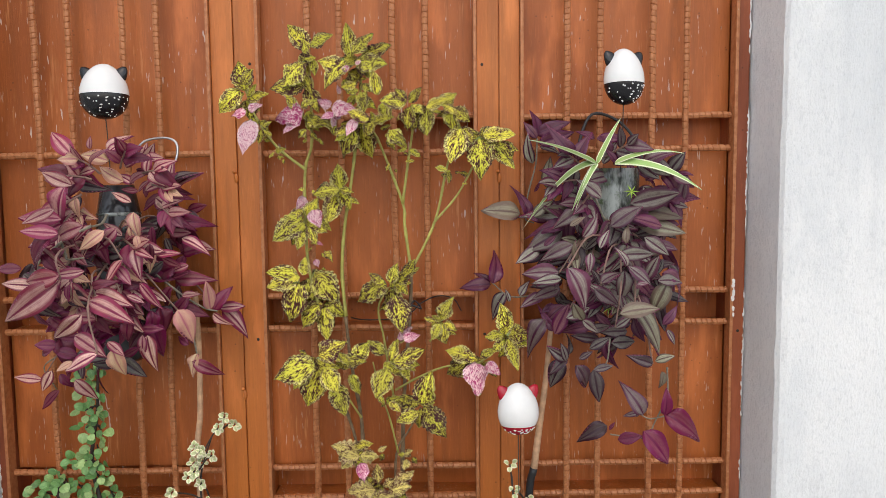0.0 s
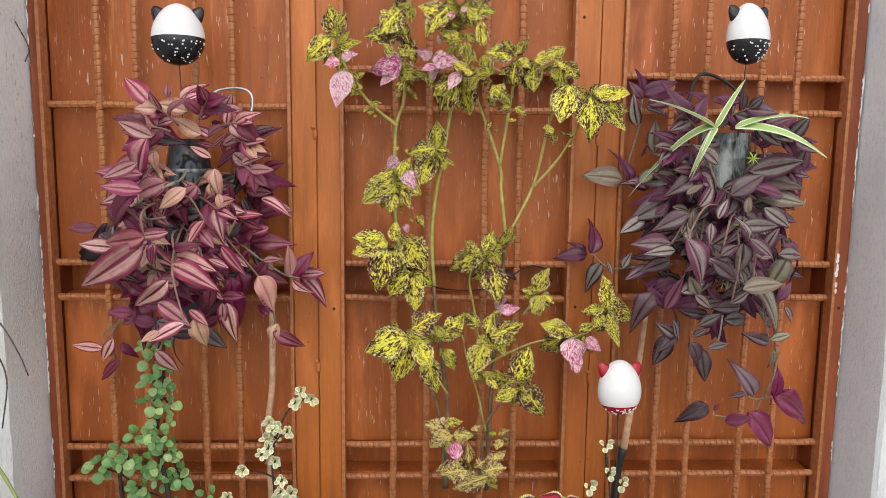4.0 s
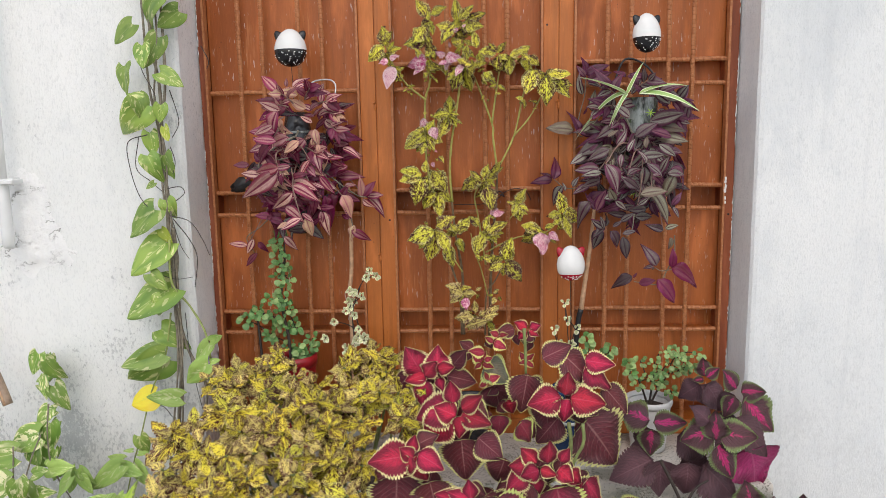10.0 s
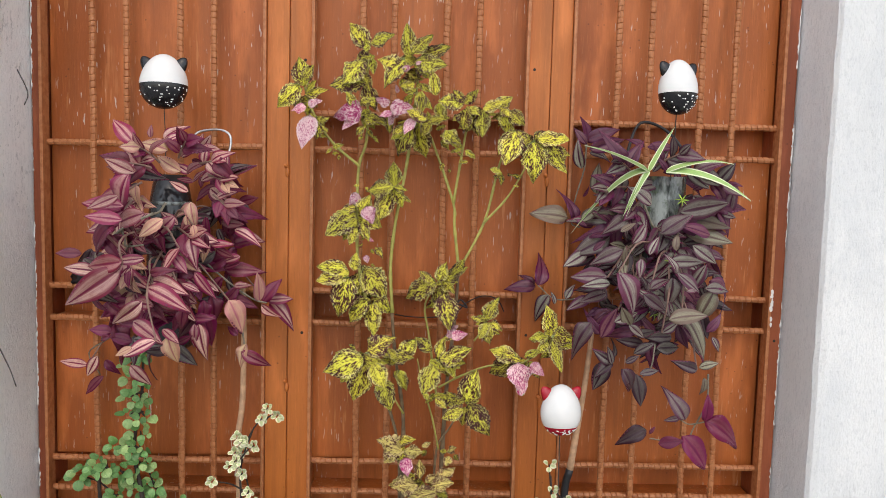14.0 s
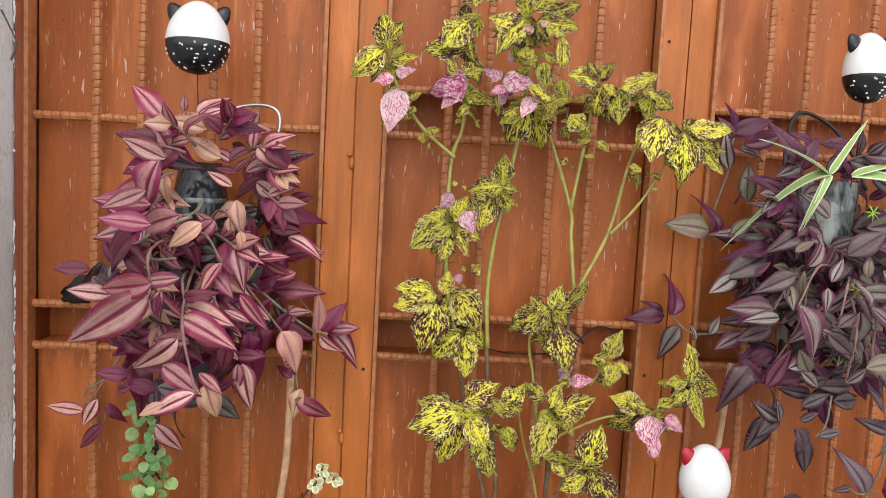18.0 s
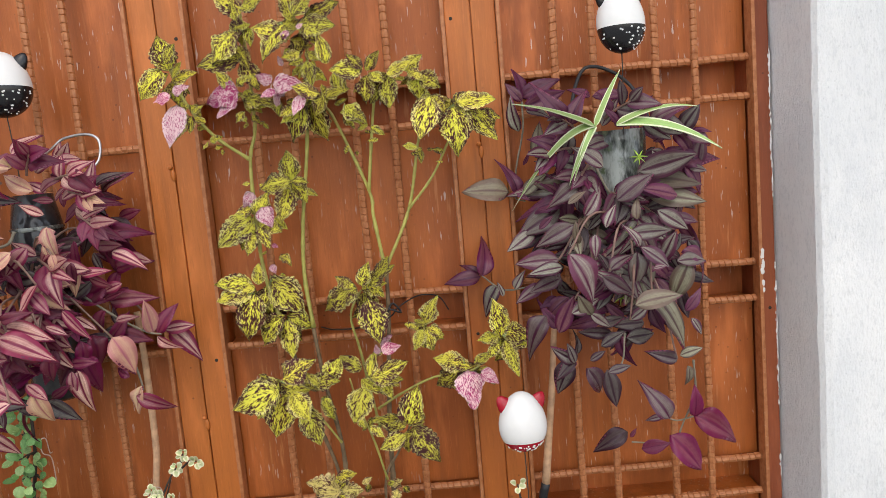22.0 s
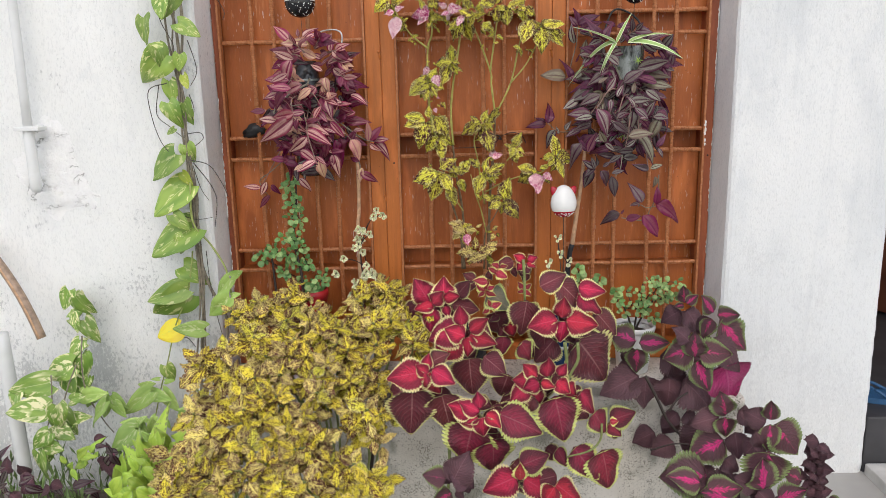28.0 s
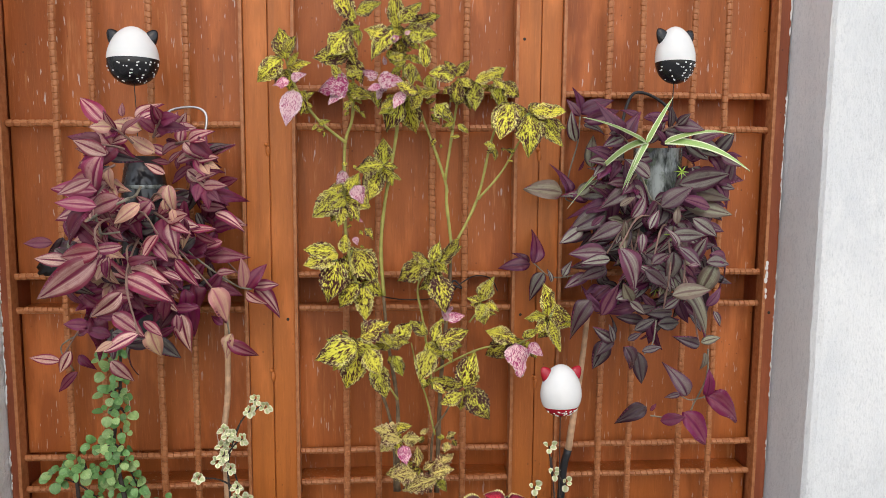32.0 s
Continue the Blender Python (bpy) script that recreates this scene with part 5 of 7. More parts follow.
leaves(right_trad, "dark", [(0.216, 0.919, 0.187, 0.91, 1.268), (0.216, 0.92, 0.185, 0.934, 1.268), (0.211, 0.914, 0.189, 0.871, 1.269), (0.213, 0.918, 0.203, 0.949, 1.263), (0.222, 0.918, 0.232, 0.947, 1.25), (0.226, 0.915, 0.254, 0.877, 1.244), (0.231, 0.924, 0.25, 0.939, 1.244), (0.256, 0.931, 0.287, 0.954, 1.234), (0.253, 0.908, 0.285, 0.916, 1.234), (0.266, 0.892, 0.276, 0.837, 1.278), (0.289, 0.945, 0.331, 0.949, 1.233), (0.352, 0.914, 0.321, 0.929, 1.238), (0.296, 0.786, 0.248, 0.773, 1.278), (0.302, 0.988, 0.284, 0.969, 1.232), (0.256, 0.964, 0.285, 0.973, 1.234)])
stem(right_trad, "stem", 0.0016, 1.382, [(0.183, 1.29), (0.181, 1.245), (0.168, 1.194), (0.162, 1.148), (0.178, 1.138)])
stem(right_trad, "stem", 0.0018, 1.343, [(0.218, 1.194), (0.202, 1.174), (0.177, 1.145)])
stem(right_trad, "stem", 0.0016, 1.320, [(0.214, 1.2), (0.233, 1.17), (0.244, 1.151)])
stem(right_trad, "stem", 0.0022, 1.297, [(0.267, 1.204), (0.272, 1.185), (0.283, 1.156), (0.296, 1.136)])
stem(right_trad, "stem", 0.0016, 1.288, [(0.395, 0.892), (0.396, 0.842), (0.377, 0.797), (0.358, 0.767), (0.298, 0.775)])
stem(right_trad, "stem", 0.0014, 1.288, [(0.395, 0.807), (0.367, 0.802), (0.349, 0.81)])
stem(right_trad, "stem", 0.0014, 1.349, [(0.189, 1.014), (0.133, 1.009), (0.098, 1.035)])
stem(right_trad, "stem", 0.0014, 1.244, [(0.287, 0.952), (0.282, 0.914), (0.268, 0.895)])
def shoot(p, hues, start, aim, count, size):
    """A trailing shoot: a bending stem with leaves set left and right in turn, closing into a fan at its tip."""
    at, aim = Vector(start), Vector(aim).normalized()
    path = [at.copy()]
    side = aim.cross(Vector((0, -1, 0.25))).normalized()
    for k in range(count):
        t = k / (count - 1)
        aim = (aim + Vector((rng.uniform(-0.10, 0.10), -0.03, -0.13 + 0.10 * t))).normalized()
        at = at + aim * size * (0.34 - 0.16 * t)
        path.append(at.copy())
        s = 1 if k % 2 else -1
        spread = 1.05 - 0.75 * t + rng.uniform(-0.2, 0.2)
        d = (aim * math.cos(spread) + side * s * math.sin(spread) + Vector((0, -0.22, 0))).normalized()
        long = size * (0.75 + 0.5 * math.sin(math.pi * min(1, t * 0.8 + 0.15))) * rng.uniform(0.82, 1.12)
        face = Vector((-d.x * 0.25 - side.x * s * 0.5, -1, 0.55 + rng.uniform(-0.35, 0.3)))
        put_leaf(p, rng.choice(hues), at, at + d * long, face, rng.uniform(1.05, 1.4))
    part("stem", tube(path, 0.0021, 0.0012, sides=6, steps=2), STEMS["shoot"], p, smooth=True)


def front(p, x, z):
    """How far from the yard the face of a hanging plant's dome lies."""
    if p is left_trad:
        return min(1.37, max(1.12, 1.205 + 0.8 * (x + 0.5) + 0.35 * max(0.0, z - 1.0)))
    return min(1.385, 1.222 + 3.6 * (x - 0.30) ** 2 + 0.45 * max(0.0, z - 1.06))


# shoots that fill the two hanging plants; dark leaves inside paint their shade
for p, cx, cz, inner_shade, mixes in ((left_trad, -0.535, 1.085, ("magenta", "magenta", "dark"), (("pink", "pink", "magenta"), ("pink", "aged", "pink"), ("pink", "magenta", "aged"), ("pink", "aged", "aged"))),
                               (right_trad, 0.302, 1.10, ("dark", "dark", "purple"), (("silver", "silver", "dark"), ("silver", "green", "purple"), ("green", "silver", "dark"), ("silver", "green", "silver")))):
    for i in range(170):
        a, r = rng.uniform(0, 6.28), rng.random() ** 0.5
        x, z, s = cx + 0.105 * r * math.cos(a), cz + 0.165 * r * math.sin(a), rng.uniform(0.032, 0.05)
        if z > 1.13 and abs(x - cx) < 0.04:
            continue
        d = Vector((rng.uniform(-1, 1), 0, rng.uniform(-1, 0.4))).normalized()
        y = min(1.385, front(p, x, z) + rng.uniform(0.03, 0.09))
        put_leaf(p, rng.choice(inner_shade), (x, y, z), (x + d.x * s, y - 0.3 * s, z + d.z * s), (rng.uniform(-1.3, 1.3), -1, 0.3), rng.uniform(0.8, 1.1))
    for i in range(18):
        a = math.pi * 1.5 + 2.4 * (((i * 0.618) % 1.0) * 2 - 1)
        r = 0.25 + 0.75 * ((i * 0.377) % 1.0)
        x, z = cx + 0.056 * r * math.cos(a), cz + 0.025 + 0.115 * r * math.sin(a)
        if z > 1.15 and abs(x - cx) < 0.03:
            x += math.copysign(0.045, x - cx)
        shoot(p, mixes[i % 4], (x, front(p, x, z) + rng.uniform(0.04, 0.08), z), (math.cos(a) * 0.28 + rng.uniform(-0.3, 0.3), -0.4, -0.25 + 0.35 * math.sin(a)), rng.randint(4, 6), rng.uniform(0.030, 0.041))

for k, (x, z, ax, az) in enumerate(((-0.595, 1.225, -0.6, 0.35), (-0.605, 1.20, -0.6, -0.3), (-0.53, 1.235, 0.7, 0.35), (-0.515, 1.215, 0.9, 0.0), (-0.56, 1.245, 0.25, 0.8), (-0.585, 1.235, -0.4, 0.7), (-0.505, 1.18, 0.7, -0.4), (-0.615, 1.17, -0.4, -0.6))):
    shoot(left_trad, ("pink", "pink", "magenta", "aged") if k % 2 else ("pink", "magenta"), (x * 0.93, front(left_trad, x, z) + 0.03, 1.22 + (z - 1.22) * 0.93), (ax, -0.4, az), 5, 0.031)

for k, (x, z, ax, az) in enumerate(((0.288, 1.252, 0.5, 0.5), (0.320, 1.240, 0.8, 0.25), (0.362, 1.222, 0.9, 0.3), (0.360, 1.190, 0.9, -0.1), (0.352, 1.165, 0.6, -0.4), (0.252, 1.235, -0.5, 0.5), (0.262, 1.190, -0.5, -0.4), (0.240, 1.215, -0.8, 0.1))):
    shoot(right_trad, ("purple", "silver", "purple") if k % 2 else ("silver", "dark", "purple"), (x, 1.30, z), (ax, -0.35, az), 5, 0.036)

spider = plant("spider_plant", (0.29, 1.33, 1.22), "white-edged grassy blades rising from the hanging jar")
for tip in ((0.160, 1.27, 1.292), (0.222, 1.27, 1.195), (0.415, 1.26, 1.252), (0.296, 1.29, 1.315), (0.185, 1.28, 1.243), (0.385, 1.28, 1.285), (0.235, 1.27, 1.215)):
    put_leaf(spider, "spider", (0.268 + 0.03 * (tip[0] > 0.3), 1.27, 1.243), (tip[0], tip[1] - 0.045, tip[2]), (0, -0.7, 0.8), 1.3)
weed = plant("star_weed", (0.32, 1.27, 1.05), "tiny bright green star-shaped sprouts among the purple leaves")
for cx, cz in ((0.309, 1.092), (0.286, 1.003), (0.322, 1.195)):
    for k in range(7):
        a = k * 0.9 + 0.2
        put_leaf(weed, "bright", (cx, 1.255, cz), (cx + 0.010 * math.cos(a), 1.25, cz + 0.010 * math.sin(a)), (0, -1, 0.3), 0.35)

tall_coleus = plant("tall_coleus", (-0.12, 1.33, LEDGE_Z), "tall lanky coleus with lime leaves flecked maroon before the grille", lean=0.5, up=0.5, near=0.02, fill=1.35, fill_hue="speckle", grow=1.03, most=0.060, turn=0.6, fill_size=0.8, loose=0.6)
leaves(tall_coleus, "speckle", [(-0.209, 1.439, -0.24, 1.475, 1.29), (-0.206, 1.443, -0.17, 1.459, 1.29), (-0.209, 1.425, -0.213, 1.447, 1.29), (-0.215, 1.382, -0.276, 1.372, 1.29), (-0.214, 1.415, -0.252, 1.388, 1.29), (-0.323, 1.37, -0.361, 1.338, 1.29), (-0.318, 1.37, -0.321, 1.416, 1.29), (-0.318, 1.38, -0.303, 1.402, 1.29), (-0.314, 1.361, -0.301, 1.38, 1.29), (-0.288, 1.31, -0.273, 1.318, 1.29), (-0.288, 1.305, -0.293, 1.281, 1.29), (-0.265, 1.267, -0.251, 1.274, 1.29), (-0.267, 1.267, -0.275, 1.257, 1.29), (-0.226, 1.336, -0.243, 1.36, 1.29), (-0.221, 1.341, -0.202, 1.355, 1.29), (-0.216, 1.336, -0.209, 1.317, 1.29), (-0.213, 1.304, -0.226, 1.295, 1.29), (-0.21, 1.299, -0.199, 1.29, 1.29), (-0.149, 1.405, -0.19, 1.42, 1.29)])
leaves(tall_coleus, "speckle", [(-0.147, 1.415, -0.182, 1.387, 1.29), (-0.139, 1.424, -0.147, 1.479, 1.29), (-0.134, 1.428, -0.11, 1.464, 1.29), (-0.12, 1.424, -0.078, 1.446, 1.29), (-0.13, 1.414, -0.083, 1.414, 1.29), (-0.12, 1.405, -0.097, 1.4, 1.29), (-0.094, 1.359, -0.097, 1.395, 1.29), (-0.13, 1.378, -0.154, 1.373, 1.29), (-0.121, 1.378, -0.102, 1.364, 1.29), (-0.121, 1.364, -0.117, 1.331, 1.29), (-0.126, 1.368, -0.145, 1.364, 1.29), (-0.121, 1.354, -0.102, 1.345, 1.29), (-0.046, 1.349, -0.089, 1.349, 1.29), (-0.046, 1.349, -0.065, 1.368, 1.29), (-0.044, 1.349, -0.023, 1.372, 1.29), (-0.041, 1.339, -0.054, 1.307, 1.29), (-0.037, 1.344, -0.019, 1.33, 1.29), (-0.014, 1.339, 0.02, 1.353, 1.29), (-0.014, 1.339, -0.014, 1.293, 1.29)])
leaves(tall_coleus, "speckle", [(-0.018, 1.344, -0.028, 1.32, 1.29), (-0.103, 1.317, -0.118, 1.294, 1.29), (-0.103, 1.317, -0.075, 1.33, 1.29), (-0.103, 1.319, -0.107, 1.335, 1.29), (-0.108, 1.319, -0.141, 1.331, 1.29), (-0.132, 1.317, -0.17, 1.27, 1.29), (-0.122, 1.313, -0.123, 1.26, 1.29), (-0.146, 1.308, -0.165, 1.294, 1.29), (-0.076, 1.303, -0.057, 1.283, 1.29), (-0.066, 1.293, -0.047, 1.279, 1.29), (0.01, 1.343, 0.03, 1.362, 1.29), (0.015, 1.343, 0.038, 1.329, 1.29), (0.029, 1.339, 0.029, 1.302, 1.29), (0.031, 1.337, 0.057, 1.316, 1.29), (0.043, 1.306, 0.014, 1.268, 1.29), (0.043, 1.303, 0.024, 1.245, 1.29), (0.04, 1.309, 0.029, 1.316, 1.29), (0.045, 1.306, 0.062, 1.282, 1.29), (0.076, 1.292, 0.104, 1.306, 1.29)])
leaves(tall_coleus, "speckle", [(0.076, 1.287, 0.076, 1.235, 1.29), (0.081, 1.287, 0.087, 1.245, 1.29), (0.081, 1.292, 0.128, 1.299, 1.29), (0.095, 1.282, 0.135, 1.236, 1.29), (0.081, 1.287, 0.099, 1.272, 1.29), (0.109, 1.282, 0.128, 1.253, 1.29), (0.019, 1.236, 0.0, 1.239, 1.29), (0.024, 1.231, 0.023, 1.212, 1.29), (0.056, 1.226, 0.042, 1.231, 1.29), (-0.042, 1.269, -0.024, 1.259, 1.29), (-0.047, 1.274, -0.062, 1.266, 1.29), (-0.077, 1.246, -0.086, 1.237, 1.29), (-0.162, 1.204, -0.161, 1.241, 1.29), (-0.162, 1.204, -0.204, 1.205, 1.29), (-0.163, 1.201, -0.143, 1.175, 1.315), (-0.171, 1.195, -0.187, 1.146, 1.315), (-0.162, 1.204, -0.139, 1.201, 1.29), (-0.22, 1.205, -0.229, 1.205, 1.29), (-0.23, 1.157, -0.275, 1.123, 1.315)])
leaves(tall_coleus, "speckle", [(-0.226, 1.147, -0.246, 1.113, 1.315), (-0.221, 1.156, -0.205, 1.181, 1.315), (-0.23, 1.169, -0.254, 1.16, 1.315), (-0.216, 1.147, -0.187, 1.137, 1.315), (-0.216, 1.142, -0.202, 1.112, 1.315), (-0.226, 1.132, -0.237, 1.103, 1.315), (-0.193, 1.098, -0.179, 1.087, 1.315), (-0.238, 1.053, -0.304, 1.039, 1.315), (-0.228, 1.058, -0.227, 1.087, 1.315), (-0.214, 1.058, -0.171, 1.018, 1.315), (-0.238, 1.043, -0.26, 0.984, 1.315), (-0.224, 1.043, -0.229, 1.014, 1.315), (-0.243, 1.058, -0.291, 1.064, 1.315), (-0.2, 1.003, -0.235, 0.994, 1.315), (-0.195, 1.003, -0.162, 0.988, 1.315), (-0.196, 0.998, -0.197, 0.944, 1.315), (-0.205, 1.003, -0.245, 0.974, 1.315), (-0.086, 1.041, -0.141, 1.027, 1.315), (-0.091, 1.041, -0.115, 1.061, 1.315)])
leaves(tall_coleus, "speckle", [(-0.081, 1.041, -0.071, 1.071, 1.315), (-0.081, 1.027, -0.082, 0.992, 1.315), (-0.071, 1.041, -0.042, 1.07, 1.315), (-0.072, 1.021, -0.053, 0.952, 1.315), (-0.057, 1.051, -0.037, 1.08, 1.315), (0.006, 0.971, 0.016, 1.008, 1.315), (0.006, 0.971, -0.009, 0.981, 1.315), (0.004, 0.975, -0.009, 0.951, 1.268), (0.008, 0.966, 0.014, 0.936, 1.315), (0.01, 0.971, 0.034, 0.965, 1.315), (0.119, 0.949, 0.124, 0.994, 1.315), (0.114, 0.949, 0.085, 0.95, 1.315), (0.122, 0.949, 0.16, 0.949, 1.315), (0.124, 0.939, 0.14, 0.889, 1.315), (0.114, 0.939, 0.094, 0.92, 1.315), (0.06, 0.905, 0.025, 0.921, 1.315), (0.06, 0.9, 0.015, 0.88, 1.315), (0.075, 0.91, 0.099, 0.925, 1.315), (-0.205, 0.915, -0.287, 0.902, 1.268)])
leaves(tall_coleus, "speckle", [(-0.21, 0.915, -0.249, 0.881, 1.268), (-0.2, 0.925, -0.166, 0.953, 1.268), (-0.191, 0.904, -0.168, 0.866, 1.268), (-0.205, 0.896, -0.231, 0.817, 1.268), (-0.177, 0.875, -0.155, 0.826, 1.268), (-0.219, 0.93, -0.228, 0.939, 1.268), (-0.148, 0.914, -0.166, 0.933, 1.268), (-0.143, 0.914, -0.118, 0.943, 1.268), (-0.143, 0.895, -0.139, 0.865, 1.268), (-0.157, 0.914, -0.129, 0.924, 1.268), (-0.09, 0.923, -0.118, 0.948, 1.268), (-0.081, 0.913, -0.071, 0.947, 1.268), (-0.086, 0.903, -0.101, 0.86, 1.268), (-0.067, 0.913, -0.023, 0.932, 1.268), (-0.062, 0.903, -0.048, 0.878, 1.268), (-0.076, 0.913, -0.033, 0.912, 1.268), (-0.102, 0.85, -0.092, 0.84, 1.268), (-0.082, 0.849, -0.063, 0.835, 1.268), (-0.029, 0.834, -0.019, 0.883, 1.268)])
leaves(tall_coleus, "speckle", [(-0.034, 0.829, -0.068, 0.82, 1.268), (-0.029, 0.829, -0.035, 0.795, 1.268), (-0.024, 0.834, 0.009, 0.789, 1.268), (-0.032, 0.839, -0.053, 0.844, 1.268), (-0.026, 0.838, -0.006, 0.839, 1.268), (-0.136, 0.756, -0.17, 0.782, 1.268), (-0.141, 0.752, -0.166, 0.727, 1.268), (-0.132, 0.756, -0.103, 0.756, 1.268), (-0.103, 0.761, -0.088, 0.771, 1.268), (-0.055, 0.74, -0.06, 0.721, 1.268), (-0.059, 0.755, -0.046, 0.765, 1.268), (-0.109, 0.696, -0.147, 0.702, 1.268), (-0.105, 0.696, -0.106, 0.731, 1.268), (-0.114, 0.687, -0.158, 0.687, 1.268), (-0.095, 0.691, -0.075, 0.706, 1.268), (-0.085, 0.691, -0.05, 0.705, 1.268), (-0.075, 0.686, -0.134, 0.671, 1.268), (-0.075, 0.695, -0.045, 0.716, 1.268)])
leaves(tall_coleus, "pinkspeckle", [(-0.308, 1.332, -0.334, 1.332, 1.28), (-0.307, 1.336, -0.287, 1.346, 1.28), (-0.303, 1.322, -0.313, 1.265, 1.28), (-0.215, 1.331, -0.259, 1.327, 1.28), (-0.224, 1.326, -0.248, 1.299, 1.28), (-0.138, 1.404, -0.153, 1.396, 1.28), (-0.129, 1.408, -0.119, 1.413, 1.28), (-0.158, 1.363, -0.162, 1.377, 1.28), (-0.172, 1.34, -0.191, 1.354, 1.28), (-0.167, 1.33, -0.187, 1.321, 1.28), (-0.172, 1.338, -0.132, 1.339, 1.28), (-0.159, 1.335, -0.177, 1.316, 1.28), (-0.131, 1.321, -0.146, 1.293, 1.28), (-0.223, 1.191, -0.238, 1.172, 1.305), (-0.209, 1.171, -0.195, 1.142, 1.305), (-0.206, 1.113, -0.196, 1.108, 1.305), (-0.211, 1.083, -0.207, 1.069, 1.305), (-0.063, 0.944, -0.048, 0.964, 1.305), (-0.059, 0.952, -0.03, 0.958, 1.258)])
leaves(tall_coleus, "pinkspeckle", [(-0.061, 0.952, -0.062, 0.968, 1.258), (0.064, 0.902, 0.074, 0.852, 1.305), (0.084, 0.902, 0.108, 0.882, 1.305), (-0.132, 0.745, -0.127, 0.716, 1.258)])
stem(tall_coleus, "old", 0.0038, 1.345, [(-0.137, 0.622), (-0.138, 0.707), (-0.139, 0.791), (-0.155, 0.895), (-0.163, 0.978)])
stem(tall_coleus, "green", 0.0032, 1.335, [(-0.162, 0.979), (-0.167, 1.06), (-0.16, 1.14), (-0.143, 1.238), (-0.131, 1.335), (-0.124, 1.421)])
stem(tall_coleus, "old", 0.0032, 1.345, [(-0.142, 0.622), (-0.148, 0.739), (-0.178, 0.844), (-0.201, 0.958)])
stem(tall_coleus, "green", 0.003, 1.33, [(-0.198, 0.961), (-0.223, 1.061), (-0.228, 1.151), (-0.226, 1.239), (-0.213, 1.287), (-0.213, 1.393), (-0.215, 1.45)])
stem(tall_coleus, "green", 0.0026, 1.32, [(-0.224, 1.239), (-0.271, 1.278), (-0.306, 1.331), (-0.323, 1.383)])
stem(tall_coleus, "old", 0.0042, 1.35, [(-0.068, 0.619), (-0.065, 0.747), (-0.06, 0.851), (-0.049, 0.975), (-0.045, 1.057)])
stem(tall_coleus, "green", 0.0028, 1.34, [(-0.045, 1.058), (-0.055, 1.138), (-0.058, 1.178), (-0.096, 1.281), (-0.113, 1.311)])
stem(tall_coleus, "green", 0.0026, 1.34, [(-0.058, 1.178), (-0.045, 1.266), (-0.034, 1.334)])
stem(tall_coleus, "green", 0.0026, 1.34, [(-0.045, 1.058), (-0.002, 1.145), (0.019, 1.236), (0.034, 1.285)])
stem(tall_coleus, "green", 0.0022, 1.33, [(-0.002, 1.146), (0.038, 1.192), (0.073, 1.255)])
stem(tall_coleus, "green", 0.0022, 1.34, [(-0.077, 0.813), (-0.095, 0.937), (-0.104, 0.993), (-0.085, 1.03)])
stem(tall_coleus, "green", 0.002, 1.33, [(-0.076, 0.847), (-0.035, 0.869), (0.015, 0.887), (0.076, 0.896), (0.118, 0.938)])
stem(tall_coleus, "old", 0.0022, 1.34, [(-0.08, 0.623), (-0.076, 0.729), (-0.052, 0.771), (-0.031, 0.81)])
stem(tall_coleus, "green", 0.0018, 1.335, [(-0.073, 0.731), (-0.087, 0.794), (-0.104, 0.846), (-0.115, 0.897)])
stem(tall_coleus, "green", 0.0018, 1.335, [(-0.138, 0.794), (-0.165, 0.836), (-0.201, 0.888)])
stem(tall_coleus, "green", 0.0016, 1.335, [(-0.014, 0.932), (0.001, 0.952), (0.006, 0.967)])

tie = thing("black_thread", (-0.02, 1.37, 0.98), "black thread tying the coleus stems to the grille", "thread")
part("thread", tube([(-0.16, 1.40, 0.965), (-0.13, 1.35, 0.970), (-0.08, 1.345, 0.972), (-0.045, 1.34, 0.985), (-0.030, 1.335, 1.000), (0.0, 1.37, 1.008), (0.03, 1.39, 1.0), (0.045, 1.40, 0.975)], 0.0011, sides=6), BLACK_RUBBER, tie, smooth=True)
part("knot", tube([(-0.058, 1.338, 0.985), (-0.045, 1.330, 0.998), (-0.028, 1.332, 0.992), (-0.040, 1.345, 1.004), (-0.05, 1.335, 0.99)], 0.0016, sides=6), BLACK_RUBBER, tie, smooth=True)

